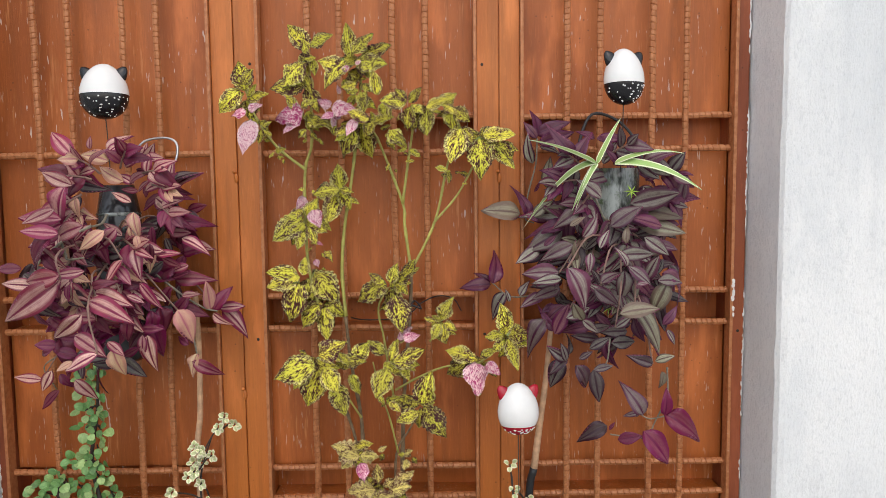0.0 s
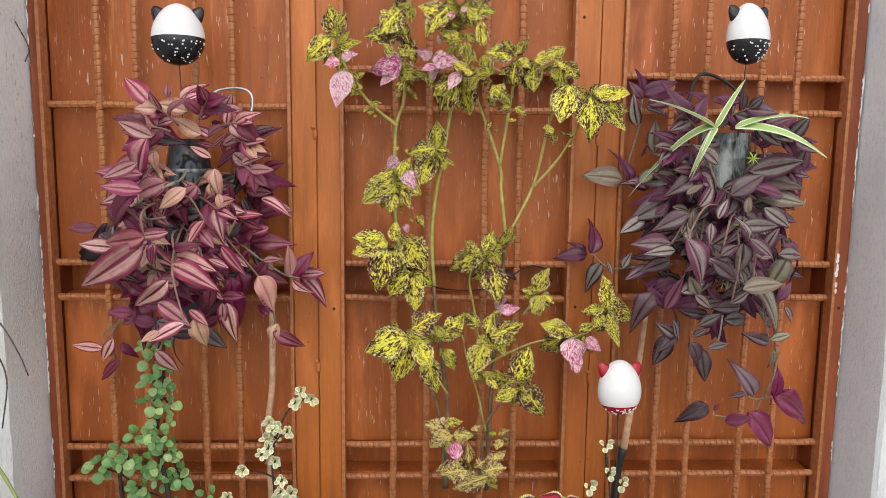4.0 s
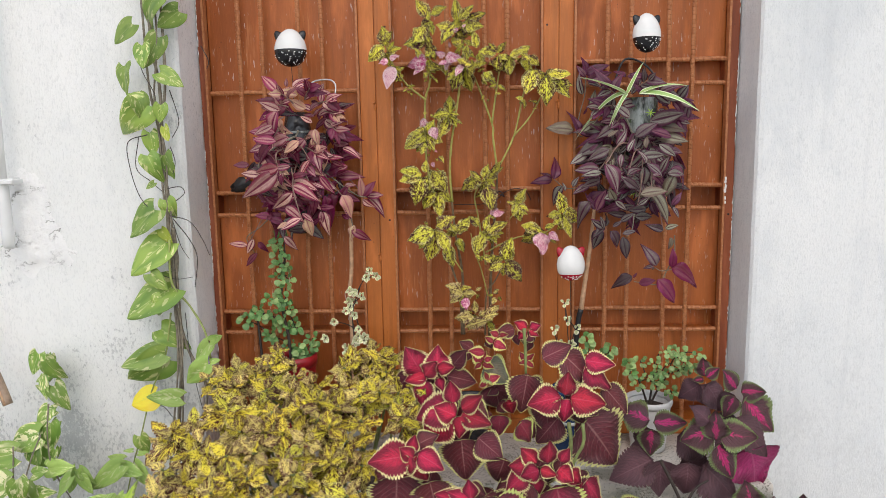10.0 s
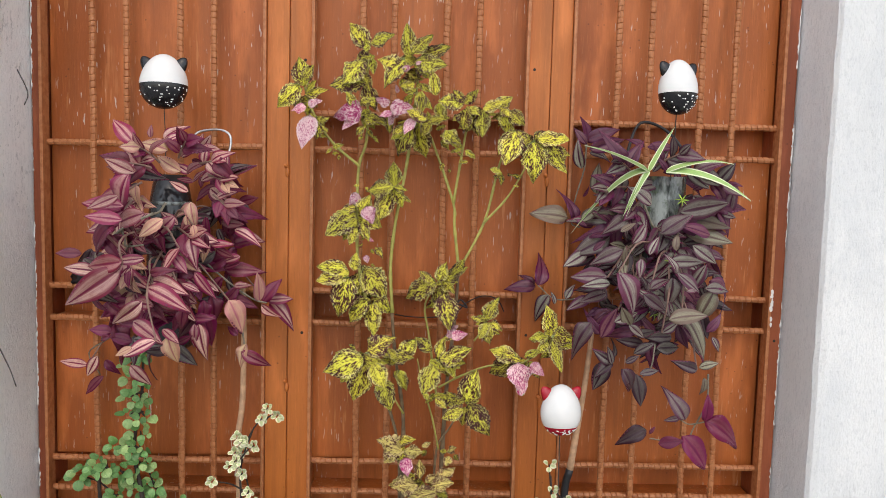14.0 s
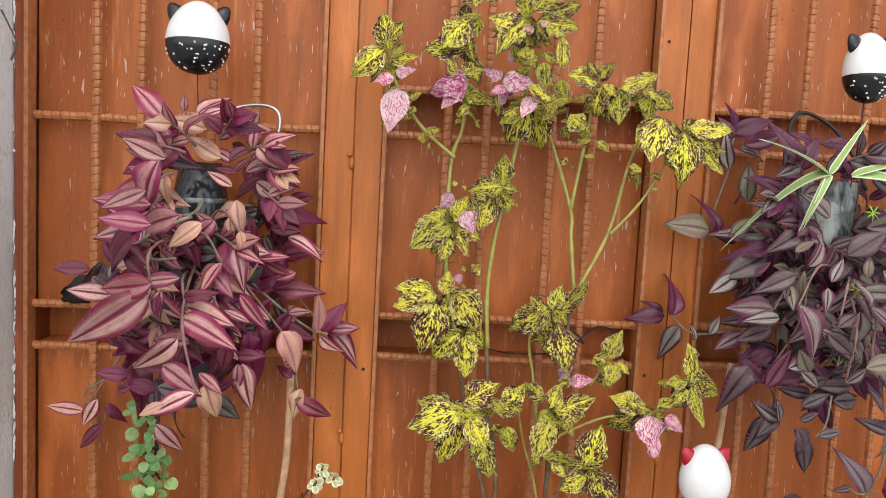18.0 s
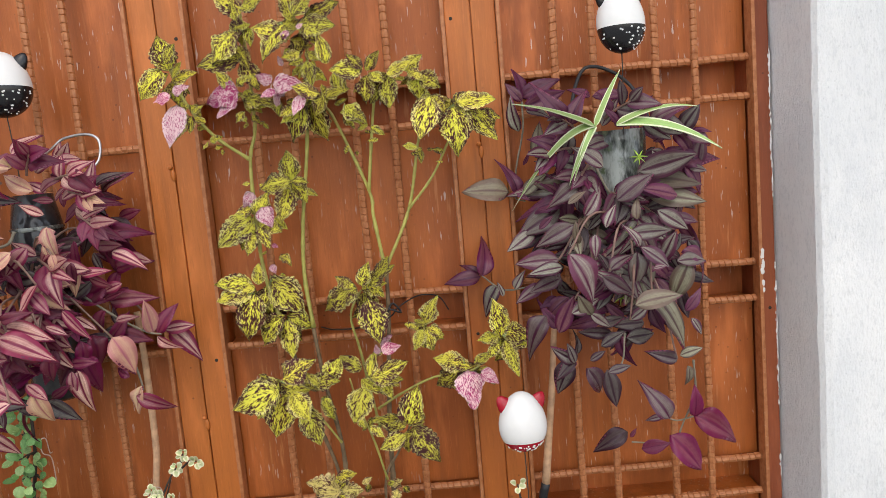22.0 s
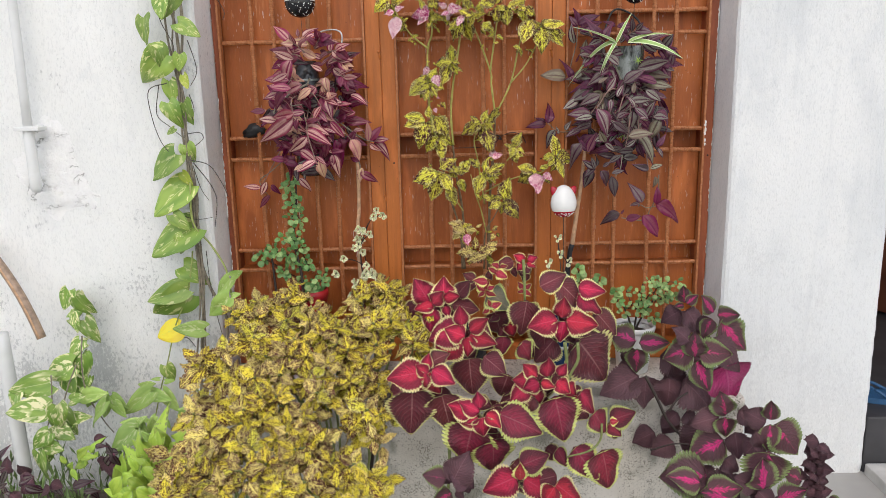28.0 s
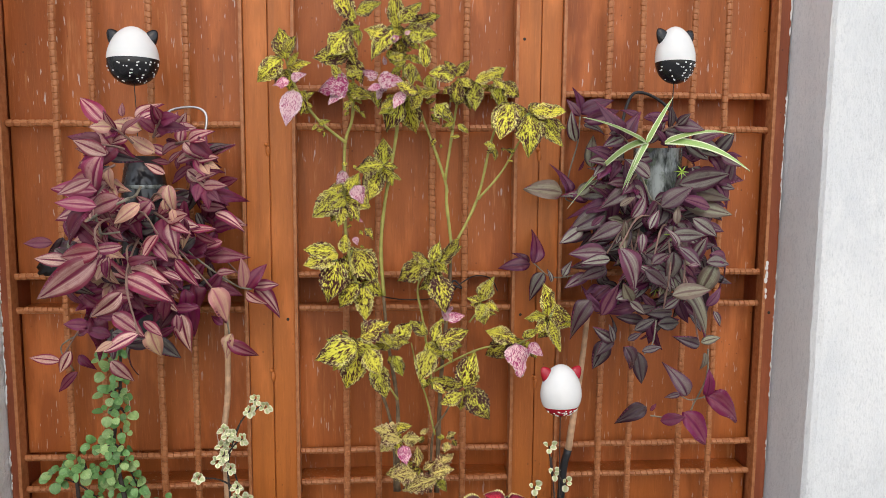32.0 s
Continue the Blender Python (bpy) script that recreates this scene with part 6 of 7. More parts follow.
# three egg-shaped ornaments on wire stakes
def ornament(at, height, wide, low, band, label, stake, turn):
    """Egg body with a coloured lower cup, spots and two round lugs, all one mesh."""
    bb = bmesh.new()
    rows = []
    for i in range(49):
        t = (1 - math.cos(math.pi * i / 48)) / 2
        rows.append((wide / 2 * max(0.0004, 1 - (2 * t - 1) ** 2) ** 0.5 * (1.11 - 0.26 * t), height * (t - 0.5)))
    lathe(rows, 32, bm=bb, squash=0.8)
    bb.faces.ensure_lookup_table()
    for f in bb.faces:
        c = f.calc_center_median()
        f.material_index = 1 if c.z < height * band else 0
        f.smooth = True
    r = random.Random(3)
    n0 = len(bb.faces)
    for i in range(44):
        a, zz = r.uniform(-3.1, 0.0), r.uniform(-0.46, band - 0.05) * height
        t = zz / height + 0.5
        rad = wide / 2 * (1 - (2 * t - 1) ** 2) ** 0.5 * (1.11 - 0.26 * t)
        m = Matrix.Translation((rad * math.cos(a), rad * 0.8 * math.sin(a), zz))
        bmesh.ops.create_icosphere(bb, subdivisions=1, radius=r.choice((0.0011, 0.0016)), matrix=m)
    bb.faces.ensure_lookup_table()
    for f in bb.faces[n0:]:
        f.material_index = 0
    n1 = len(bb.faces)
    for s in (-1, 1):
        # a blunt three-cornered lug
        lug = [(0.0125, -0.012), (0.0120, -0.004), (0.0092, 0.004), (0.0058, 0.0095), (0.0022, 0.0122), (0.0003, 0.0128)]
        n3 = len(bb.verts)
        lathe(lug, 14, bm=bb, squash=0.6)
        bb.verts.ensure_lookup_table()
        bmesh.ops.transform(bb, verts=bb.verts[n3:], matrix=Matrix.Translation((s * wide * 0.36, 0, height * 0.335)) @ Matrix.Rotation(s * 0.62, 4, "Y"))
    bb.faces.ensure_lookup_table()
    for f in bb.faces[n1:]:
        f.material_index, f.smooth = 1, True
    n2 = len(bb.faces)
    tube([(0, 0.004, -height * 0.48), (0.001, 0.012, -height * 0.5 - stake * 0.5), (0, 0.02, -height * 0.5 - stake)], 0.0009, sides=6, bm=bb)
    bb.faces.ensure_lookup_table()
    for f in bb.faces[n2:]:
        f.material_index = 2
    ob = part("egg_ornament", bb, (EGG_WHITE, low, STEMS["bark"]), None)
    ob.matrix_basis = pose(*at, -4, 0, turn)
    return tagged(ob, label, "garden ornament", "egg ornaments on stakes")


ornament((-0.563, 1.325, 1.374), 0.094, 0.082, EGG_BLACK, -0.08, "white egg ornament with spotted black base and black lugs", 0.10, 4)
ornament((0.315, 1.285, 1.385), 0.093, 0.070, EGG_BLACK, -0.12, "narrow white egg ornament with spotted black base and black lugs", 0.11, 14)
ornament((0.137, 1.275, 0.826), 0.089, 0.072, EGG_RED, -0.30, "white egg ornament with spotted red base and red lugs", 0.30, 6)

# stakes, ties and small things before the grille
stake = thing("wooden_stake", (-0.443, 1.375, LEDGE_Z), "bare pale wooden stick standing in front of the grille", "stick", "sticks")
part("stick", tube([(-0.444, 1.375, 0.33), (-0.443, 1.375, 0.60), (-0.446, 1.372, 0.72), (-0.438, 1.375, 0.80), (-0.436, 1.375, 0.93), (-0.44, 1.38, 1.02)], 0.0060, 0.0050, sides=9), STICK_WOOD, stake, smooth=True)
part("tie", tube([(-0.452, 1.366, 0.70), (-0.455, 1.362, 0.735), (-0.436, 1.364, 0.737), (-0.436, 1.364, 0.715), (-0.450, 1.364, 0.66)], 0.0008), TWINE, stake, smooth=True)
stake = thing("wooden_stake", (0.166, 1.36, LEDGE_Z), "bare wooden stick with black tape round its lower end", "stick", "sticks")
part("stick", tube([(0.176, 1.37, 0.682), (0.186, 1.37, 0.76), (0.198, 1.372, 0.85), (0.210, 1.38, 0.96)], 0.0068, 0.0045, sides=9), STICK_WOOD, stake, smooth=True)
part("tape", tube([(0.150, 1.36, 0.33), (0.166, 1.37, 0.62), (0.176, 1.37, 0.684)], 0.0072, 0.0072, sides=9), BLACK_RUBBER, stake, smooth=True)
loop = thing("twine_loop", (-0.62, 1.40, 0.80), "small loop of pale twine tied on the grille", "twine")
part("twine", tube([(-0.615, 1.398, 0.75), (-0.617, 1.398, 0.79), (-0.628, 1.395, 0.80), (-0.630, 1.395, 0.82), (-0.620, 1.395, 0.824), (-0.618, 1.397, 0.80), (-0.614, 1.398, 0.80)], 0.0009), TWINE, loop, smooth=True)
scrap = thing("black_pouch", (-0.74, 1.41, 1.009), "crumpled black plastic pouch wedged on the grille's cross bar", "plastic pouch")
bb = bmesh.new()
bmesh.ops.create_icosphere(bb, subdivisions=3, radius=1.0)
for v in bb.verts:
    v.co *= 1 + 0.45 * noise.noise(v.co * 2.6) + 0.15 * noise.noise(v.co * 7.0)
    v.co = Vector((-0.735 + v.co.x * 0.030, 1.412 + v.co.y * 0.014, 1.027 + v.co.z * 0.019 - 0.012 * max(0, -v.co.x)))
part("pouch", bb, BLACK_RUBBER, scrap, smooth=True)


# ---- pots on the ledge ----
def pot(name, x, y, z, r, h, mat, label, group="pots on the ledge"):
    ob = thing(name, (x, y, z), label, "flower pot", group)
    body = part("body", lathe([(r * 0.70, 0.0), (r * 0.74, 0.004), (r * 0.95, h * 0.88), (r * 0.95, h * 0.9), (r * 0.88, h * 0.9), (r * 0.80, h * 0.5)], 32, at=(x, y, z), top=False), mat, ob, smooth=True)
    part("rim", lathe([(r * 0.90, h * 0.88), (r * 1.0, h * 0.885), (r * 1.03, h * 0.94), (r * 1.0, h), (r * 0.94, h), (r * 0.90, h * 0.92)], 32, at=(x, y, z), close=False), mat, body, smooth=True)
    part("soil", lathe([(r * 0.90, h * 0.80), (r * 0.6, h * 0.85), (r * 0.05, h * 0.86)], 24, at=(x, y, z)), POT_SOIL, ob, smooth=True)
    return ob


pot("flower_pot", 0.347, 1.31, LEDGE_Z, 0.060, 0.140, WHITE_PLASTIC, "white plastic flower pot on the concrete ledge")
pot("flower_pot", 0.130, 1.25, LEDGE_Z, 0.044, 0.19, BLUE_GLAZE, "blue flower pot with pale bands on the ledge")
pot("flower_pot", -0.592, 1.33, LEDGE_Z, 0.058, 0.255, RED_PLASTIC, "red plastic flower pot on the ledge")
pot("flower_pot", -0.12, 1.335, LEDGE_Z, 0.055, 0.13, JAR_DARK, "black flower pot of the tall coleus")
pot("flower_pot", -0.445, 1.33, LEDGE_Z, 0.045, 0.12, WHITE_PLASTIC, "white cup-like flower pot of the cream-leaved jade")
b = bmesh.new()
for z in (0.42, 0.455, 0.475):
    lathe([(0.0405 + (z - 0.42) * 0.05, 0), (0.0425 + (z - 0.42) * 0.05, 0.004), (0.0405 + (z - 0.42) * 0.05, 0.008)], 32, b, at=(0.130, 1.25, z))
part("painted_band", b, WHITE_PLASTIC, bpy.data.objects["flower_pot.001"], smooth=True)

jade_green = plant("jade_bush", (-0.60, 1.335, 0.55), "climbing jade bush with round green leaves in a red pot", hue="jade", look2="jadepale", size=0.0165, count=6, more=1, loose=0.95, group="jade bushes")
part("trunk", tube([(-0.605, 1.34, 0.50), (-0.61, 1.34, 0.62), (-0.625, 1.34, 0.72), (-0.612, 1.345, 0.82), (-0.610, 1.35, 0.93)], 0.005, 0.002), STEMS["bark"], jade_green, smooth=True)
part("trunk", tube([(-0.685, 1.345, 0.50), (-0.69, 1.35, 0.58), (-0.695, 1.35, 0.68)], 0.0045, 0.003), STEMS["bark"], jade_green, smooth=True)
tufts(jade_green, 1.335, [(-0.619, 0.888), (-0.623, 0.854), (-0.621, 0.79), (-0.607, 0.756), (-0.653, 0.723), (-0.666, 0.685), (-0.713, 0.679), (-0.6, 0.704), (-0.642, 0.679), (-0.595, 0.651), (-0.661, 0.627), (-0.608, 0.595), (-0.579, 0.581), (-0.545, 0.616), (-0.585, 0.555), (-0.561, 0.568), (-0.629, 0.652), (-0.611, 0.729), (-0.689, 0.692), (-0.621, 0.821)])
jade_cream = plant("jade_bush", (-0.44, 1.335, 0.44), "thin jade bush with cream-edged round leaves beside a stick", hue="cream", look2="cream", size=0.0095, count=7, more=1, group="jade bushes")
part("trunk", tube([(-0.438, 1.345, 0.42), (-0.432, 1.35, 0.58), (-0.436, 1.355, 0.68), (-0.41, 1.345, 0.76)], 0.0028, 0.0012), STEMS["bark"], jade_cream, smooth=True)
tufts(jade_cream, 1.335, [(-0.383, 0.8), (-0.391, 0.784), (-0.426, 0.741), (-0.405, 0.733), (-0.431, 0.711), (-0.448, 0.693), (-0.426, 0.681), (-0.482, 0.661), (-0.504, 0.622), (-0.419, 0.638), (-0.431, 0.6), (-0.449, 0.58), (-0.388, 0.609), (-0.468, 0.545), (-0.403, 0.615), (-0.415, 0.57)])
jade_low = plant("jade_bush", (0.22, 1.24, 0.45), "small pale green jade sprigs behind the red coleus", hue="jadepale", look2="jade", size=0.016, count=7, group="jade bushes")
tufts(jade_low, 1.22, [(0.17, 0.646), (0.177, 0.616), (0.23, 0.616), (0.219, 0.598), (0.273, 0.579), (0.28, 0.561)])
jade_white = plant("jade_bush", (0.347, 1.31, 0.45), "bushy jade with round green leaves in a white pot", hue="jadepale", look2="jade", size=0.0135, count=6, more=1, loose=1.0, group="jade bushes")
for tx, tz in ((-0.05, 0.55), (0.02, 0.58), (0.07, 0.56)):
    part("trunk", tube([(0.347, 1.31, 0.43), (0.347 + tx * 0.4, 1.31, 0.49), (0.347 + tx, 1.30, tz)], 0.0035, 0.0018), STEMS["bark"], jade_white, smooth=True)
tufts(jade_white, 1.3, [(0.323, 0.559), (0.354, 0.565), (0.384, 0.591), (0.422, 0.587), (0.46, 0.586), (0.398, 0.559), (0.362, 0.531), (0.406, 0.53), (0.313, 0.505), (0.403, 0.478), (0.376, 0.505), (0.434, 0.558), (0.45, 0.545), (0.337, 0.527)])
jade_sprig = plant("jade_sprig", (0.14, 1.30, 0.50), "thin sprig with few tiny cream leaves in a blue pot", hue="cream", look2="cream", size=0.011, count=4)
part("trunk", tube([(0.130, 1.26, 0.48), (0.135, 1.28, 0.58), (0.128, 1.295, 0.70)], 0.0018, 0.001), STEMS["bark"], jade_sprig, smooth=True)
tufts(jade_sprig, 1.3, [(0.125, 0.718), (0.13, 0.675), (0.158, 0.647), (0.107, 0.614), (0.141, 0.612), (0.097, 0.65)])

# ---- the bed in front ----
yellow_coleus = plant("yellow_coleus", (-0.42, 0.95, 0.0), "bushy coleus with golden yellow leaves flecked with brown")
stem(yellow_coleus, "bark", 0.005, 0.85, [(-0.412, 0.398), (-0.402, 0.326), (-0.392, 0.252), (-0.389, 0.162)])
stem(yellow_coleus, "bark", 0.005, 0.87, [(-0.319, 0.445), (-0.349, 0.359), (-0.365, 0.286), (-0.376, 0.196)])
rosettes(yellow_coleus, [(-0.596, 1.18, 0.627), (-0.609, 1.15, 0.59), (-0.54, 1.11, 0.591), (-0.676, 1.11, 0.603), (-0.723, 1.128, 0.581), (-0.675, 1.076, 0.572), (-0.641, 1.13, 0.586), (-0.536, 1.05, 0.571), (-0.656, 0.97, 0.553), (-0.618, 0.93, 0.519), (-0.673, 0.987, 0.561), (-0.72, 0.93, 0.536), (-0.497, 0.97, 0.558), (-0.555, 0.96, 0.555), (-0.474, 1.003, 0.563), (-0.404, 1.18, 0.619), (-0.362, 1.18, 0.628), (-0.327, 1.15, 0.618), (-0.423, 1.13, 0.6), (-0.364, 1.11, 0.588), (-0.316, 1.11, 0.596), (-0.423, 1.074, 0.576), (-0.371, 1.029, 0.566), (-0.326, 1.043, 0.569), (-0.28, 1.043, 0.569)])
rosettes(yellow_coleus, [(-0.267, 0.98, 0.535), (-0.409, 0.98, 0.56), (-0.452, 0.96, 0.537), (-0.354, 0.94, 0.543), (-0.379, 0.9, 0.512), (-0.52, 0.92, 0.521), (-0.466, 0.9, 0.513), (-0.415, 0.88, 0.475), (-0.52, 0.9, 0.468), (-0.343, 0.88, 0.465), (-0.515, 0.8, 0.435), (-0.488, 0.83, 0.421), (-0.584, 0.9, 0.483), (-0.64, 0.89, 0.481), (-0.687, 0.9, 0.478), (-0.722, 0.9, 0.485), (-0.773, 0.93, 0.514), (-0.765, 0.85, 0.47), (-0.719, 0.85, 0.438), (-0.67, 0.86, 0.448), (-0.612, 0.83, 0.461), (-0.762, 0.81, 0.427), (-0.647, 0.79, 0.412), (-0.597, 0.79, 0.418), (-0.545, 0.77, 0.412)])
rosettes(yellow_coleus, [(-0.714, 0.76, 0.405), (-0.669, 0.74, 0.385), (-0.606, 0.71, 0.392), (-0.562, 0.75, 0.393), (-0.687, 0.63, 0.373), (-0.682, 0.69, 0.368), (-0.727, 0.69, 0.368), (-0.641, 0.6, 0.361), (-0.603, 0.62, 0.363), (-0.57, 0.69, 0.366), (-0.522, 0.68, 0.371), (-0.515, 0.62, 0.362), (-0.498, 0.7, 0.396), (-0.462, 0.72, 0.4), (-0.431, 0.68, 0.37), (-0.47, 0.61, 0.367), (-0.409, 0.62, 0.347), (-0.375, 0.66, 0.38), (-0.348, 0.63, 0.348), (-0.306, 0.58, 0.348), (-0.401, 0.81, 0.406), (-0.347, 0.75, 0.391), (-0.336, 0.8, 0.426), (-0.47, 0.86, 0.461), (-0.567, 0.93, 0.518)])
rosettes(yellow_coleus, [(-0.593, 1.055, 0.57), (-0.376, 0.86, 0.474), (-0.576, 0.83, 0.46), (-0.772, 0.69, 0.383), (-0.751, 0.64, 0.353), (-0.705, 0.6, 0.349), (-0.559, 0.57, 0.357), (-0.444, 0.6, 0.338), (-0.368, 0.59, 0.337), (-0.513, 0.6, 0.332), (-0.744, 0.57, 0.353)])
red_coleus = plant("red_coleus", (0.02, 0.95, 0.0), "coleus with crimson and maroon leaves edged in frilly yellow-green", lean=0.35, out=0.8, up=0.75, near=0.012, fill=1.5, fill_hue="maroon", most=0.10)
placed(red_coleus, "maroon", [(-0.161, 0.613, -0.126, 0.66, 1.09), (-0.172, 0.594, -0.1, 0.583, 1.087), (-0.063, 0.577, -0.042, 0.51, 1.084), (-0.009, 0.695, -0.063, 0.686, 1.13), (-0.108, 0.646, -0.141, 0.669, 1.127), (-0.132, 0.622, -0.166, 0.634, 1.124), (0.045, 0.656, 0.11, 0.693, 1.02), (0.091, 0.668, 0.162, 0.607, 1.017), (0.18, 0.596, 0.236, 0.534, 1.014), (0.012, 0.635, -0.004, 0.546, 0.98), (0.079, 0.538, 0.028, 0.479, 0.974), (0.13, 0.538, 0.221, 0.434, 0.971), (-0.132, 0.539, -0.125, 0.443, 0.86), (-0.099, 0.54, -0.044, 0.496, 0.857), (-0.042, 0.497, -0.063, 0.436, 0.854), (-0.26, 0.489, -0.263, 0.375, 0.8), (-0.195, 0.476, -0.175, 0.385, 0.797), (-0.219, 0.549, -0.18, 0.576, 0.794), (0.011, 0.47, -0.02, 0.434, 0.788)])
placed(red_coleus, "crimson", [(-0.229, 0.61, -0.258, 0.673, 1.06), (-0.191, 0.611, -0.193, 0.674, 1.057), (-0.215, 0.611, -0.268, 0.595, 1.054), (-0.192, 0.623, -0.151, 0.631, 1.051), (-0.189, 0.603, -0.177, 0.572, 1.048), (-0.223, 0.6, -0.229, 0.535, 1.045), (-0.22, 0.608, -0.199, 0.645, 1.042), (0.018, 0.699, -0.008, 0.719, 1.121), (0.024, 0.7, 0.049, 0.712, 1.118), (0.016, 0.695, -0.006, 0.677, 1.115), (0.022, 0.696, 0.047, 0.684, 1.112), (-0.049, 0.684, -0.064, 0.67, 1.097), (-0.049, 0.688, -0.035, 0.668, 1.094), (0.137, 0.655, 0.207, 0.648, 1.011), (0.135, 0.641, 0.205, 0.602, 1.008), (-0.033, 0.576, -0.021, 0.542, 0.977), (0.086, 0.609, 0.094, 0.658, 0.914), (0.078, 0.607, 0.005, 0.595, 0.911), (0.094, 0.605, 0.172, 0.601, 0.908)])
placed(red_coleus, "crimson", [(0.09, 0.606, 0.082, 0.552, 0.905), (-0.146, 0.618, -0.152, 0.67, 0.842), (-0.146, 0.611, -0.226, 0.599, 0.839), (-0.131, 0.607, -0.087, 0.641, 0.836), (-0.132, 0.6, -0.068, 0.581, 0.833), (-0.152, 0.596, -0.214, 0.55, 0.83), (-0.14, 0.597, -0.182, 0.621, 0.827), (-0.13, 0.6, -0.135, 0.551, 0.824), (-0.228, 0.541, -0.219, 0.582, 0.776), (-0.227, 0.537, -0.316, 0.532, 0.773), (-0.215, 0.543, -0.161, 0.514, 0.77), (-0.222, 0.539, -0.191, 0.49, 0.767), (-0.222, 0.535, -0.248, 0.559, 0.764), (-0.227, 0.541, -0.254, 0.499, 0.761), (0.041, 0.506, 0.047, 0.554, 0.809), (0.02, 0.507, -0.008, 0.542, 0.806), (0.022, 0.498, -0.035, 0.512, 0.803), (0.066, 0.512, 0.082, 0.543, 0.8), (-0.001, 0.49, -0.044, 0.456, 0.797)])
placed(red_coleus, "crimson", [(0.011, 0.483, 0.018, 0.433, 0.794), (0.06, 0.505, 0.093, 0.475, 0.791), (0.023, 0.501, -0.015, 0.491, 0.788), (0.024, 0.504, 0.058, 0.494, 0.785), (0.087, 0.474, 0.117, 0.451, 0.84), (0.111, 0.454, 0.115, 0.396, 0.834), (0.118, 0.461, 0.16, 0.411, 0.831), (-0.11, 0.462, -0.116, 0.503, 0.743), (-0.126, 0.453, -0.179, 0.48, 0.74), (-0.111, 0.457, -0.155, 0.486, 0.737), (-0.114, 0.45, -0.167, 0.454, 0.734), (-0.097, 0.459, -0.065, 0.425, 0.731), (-0.114, 0.448, -0.143, 0.438, 0.728), (-0.107, 0.452, -0.102, 0.404, 0.725), (-0.032, 0.332, -0.111, 0.303, 0.687), (-0.023, 0.331, 0.047, 0.288, 0.684)])
placed(red_coleus, "sage", [(-0.08, 0.647, -0.024, 0.602, 1.03)])
placed(red_coleus, "young", [(-0.088, 0.646, -0.11, 0.668, 1.027), (-0.088, 0.65, -0.079, 0.674, 1.024), (-0.09, 0.645, -0.107, 0.633, 1.021), (-0.087, 0.646, -0.06, 0.638, 1.018), (-0.083, 0.654, -0.064, 0.662, 1.015), (-0.078, 0.607, -0.049, 0.622, 1.012), (-0.078, 0.605, -0.097, 0.594, 1.009), (-0.075, 0.612, -0.082, 0.632, 1.006), (-0.081, 0.675, -0.119, 0.683, 1.003), (-0.062, 0.7, -0.032, 0.688, 1.0), (-0.062, 0.701, -0.081, 0.715, 0.997), (0.014, 0.624, 0.001, 0.646, 1.109), (0.016, 0.625, 0.034, 0.643, 1.106), (0.013, 0.623, -0.003, 0.621, 1.103), (0.016, 0.623, 0.035, 0.613, 1.1), (-0.049, 0.69, -0.069, 0.701, 1.091), (-0.048, 0.691, -0.027, 0.695, 1.088), (-0.029, 0.325, -0.029, 0.367, 0.681), (0.195, 0.368, 0.216, 0.372, 0.867)])
placed(red_coleus, "limerim", [(-0.05, 0.576, -0.055, 0.526, 0.893), (-0.012, 0.56, 0.021, 0.521, 0.89), (0.056, 0.47, 0.083, 0.358, 0.791), (0.151, 0.408, 0.189, 0.357, 0.837), (-0.071, 0.443, 0.031, 0.405, 0.76), (-0.125, 0.421, -0.156, 0.32, 0.757), (-0.084, 0.385, -0.074, 0.301, 0.754), (-0.03, 0.354, 0.034, 0.387, 0.69), (0.196, 0.368, 0.256, 0.395, 0.873), (0.193, 0.364, 0.226, 0.332, 0.87), (0.178, 0.3, 0.205, 0.199, 0.864), (0.11, 0.309, 0.171, 0.23, 0.861), (0.07, 0.308, 0.098, 0.262, 0.858)])
leaves(red_coleus, "crimson", [(0.04, 0.337, 0.099, 0.294, 0.64)])
stem(red_coleus, "stalk", 0.004, 1.02, [(0.006, 0.725), (0.009, 0.675), (0.01, 0.617)])
stem(red_coleus, "stalk", 0.0045, 0.9, [(0.093, 0.554), (0.097, 0.498), (0.084, 0.412), (0.058, 0.324)])
stem(red_coleus, "stalk", 0.004, 0.88, [(0.119, 0.561), (0.12, 0.519), (0.101, 0.477), (0.082, 0.392)])
stem(red_coleus, "stalk", 0.003, 0.84, [(0.171, 0.378), (0.169, 0.338), (0.144, 0.31), (0.091, 0.296)])
stem(red_coleus, "stalk", 0.0045, 0.8, [(-0.185, 0.397), (-0.18, 0.32), (-0.186, 0.219)])
dark_coleus = plant("dark_coleus", (0.50, 1.0, 0.0), "dark plum coleus with pink-hearted green-rimmed leaves", lean=0.35, out=0.85, up=0.7, near=0.012, fill=1.2, fill_hue="plum", most=0.084, fill_size=0.7)
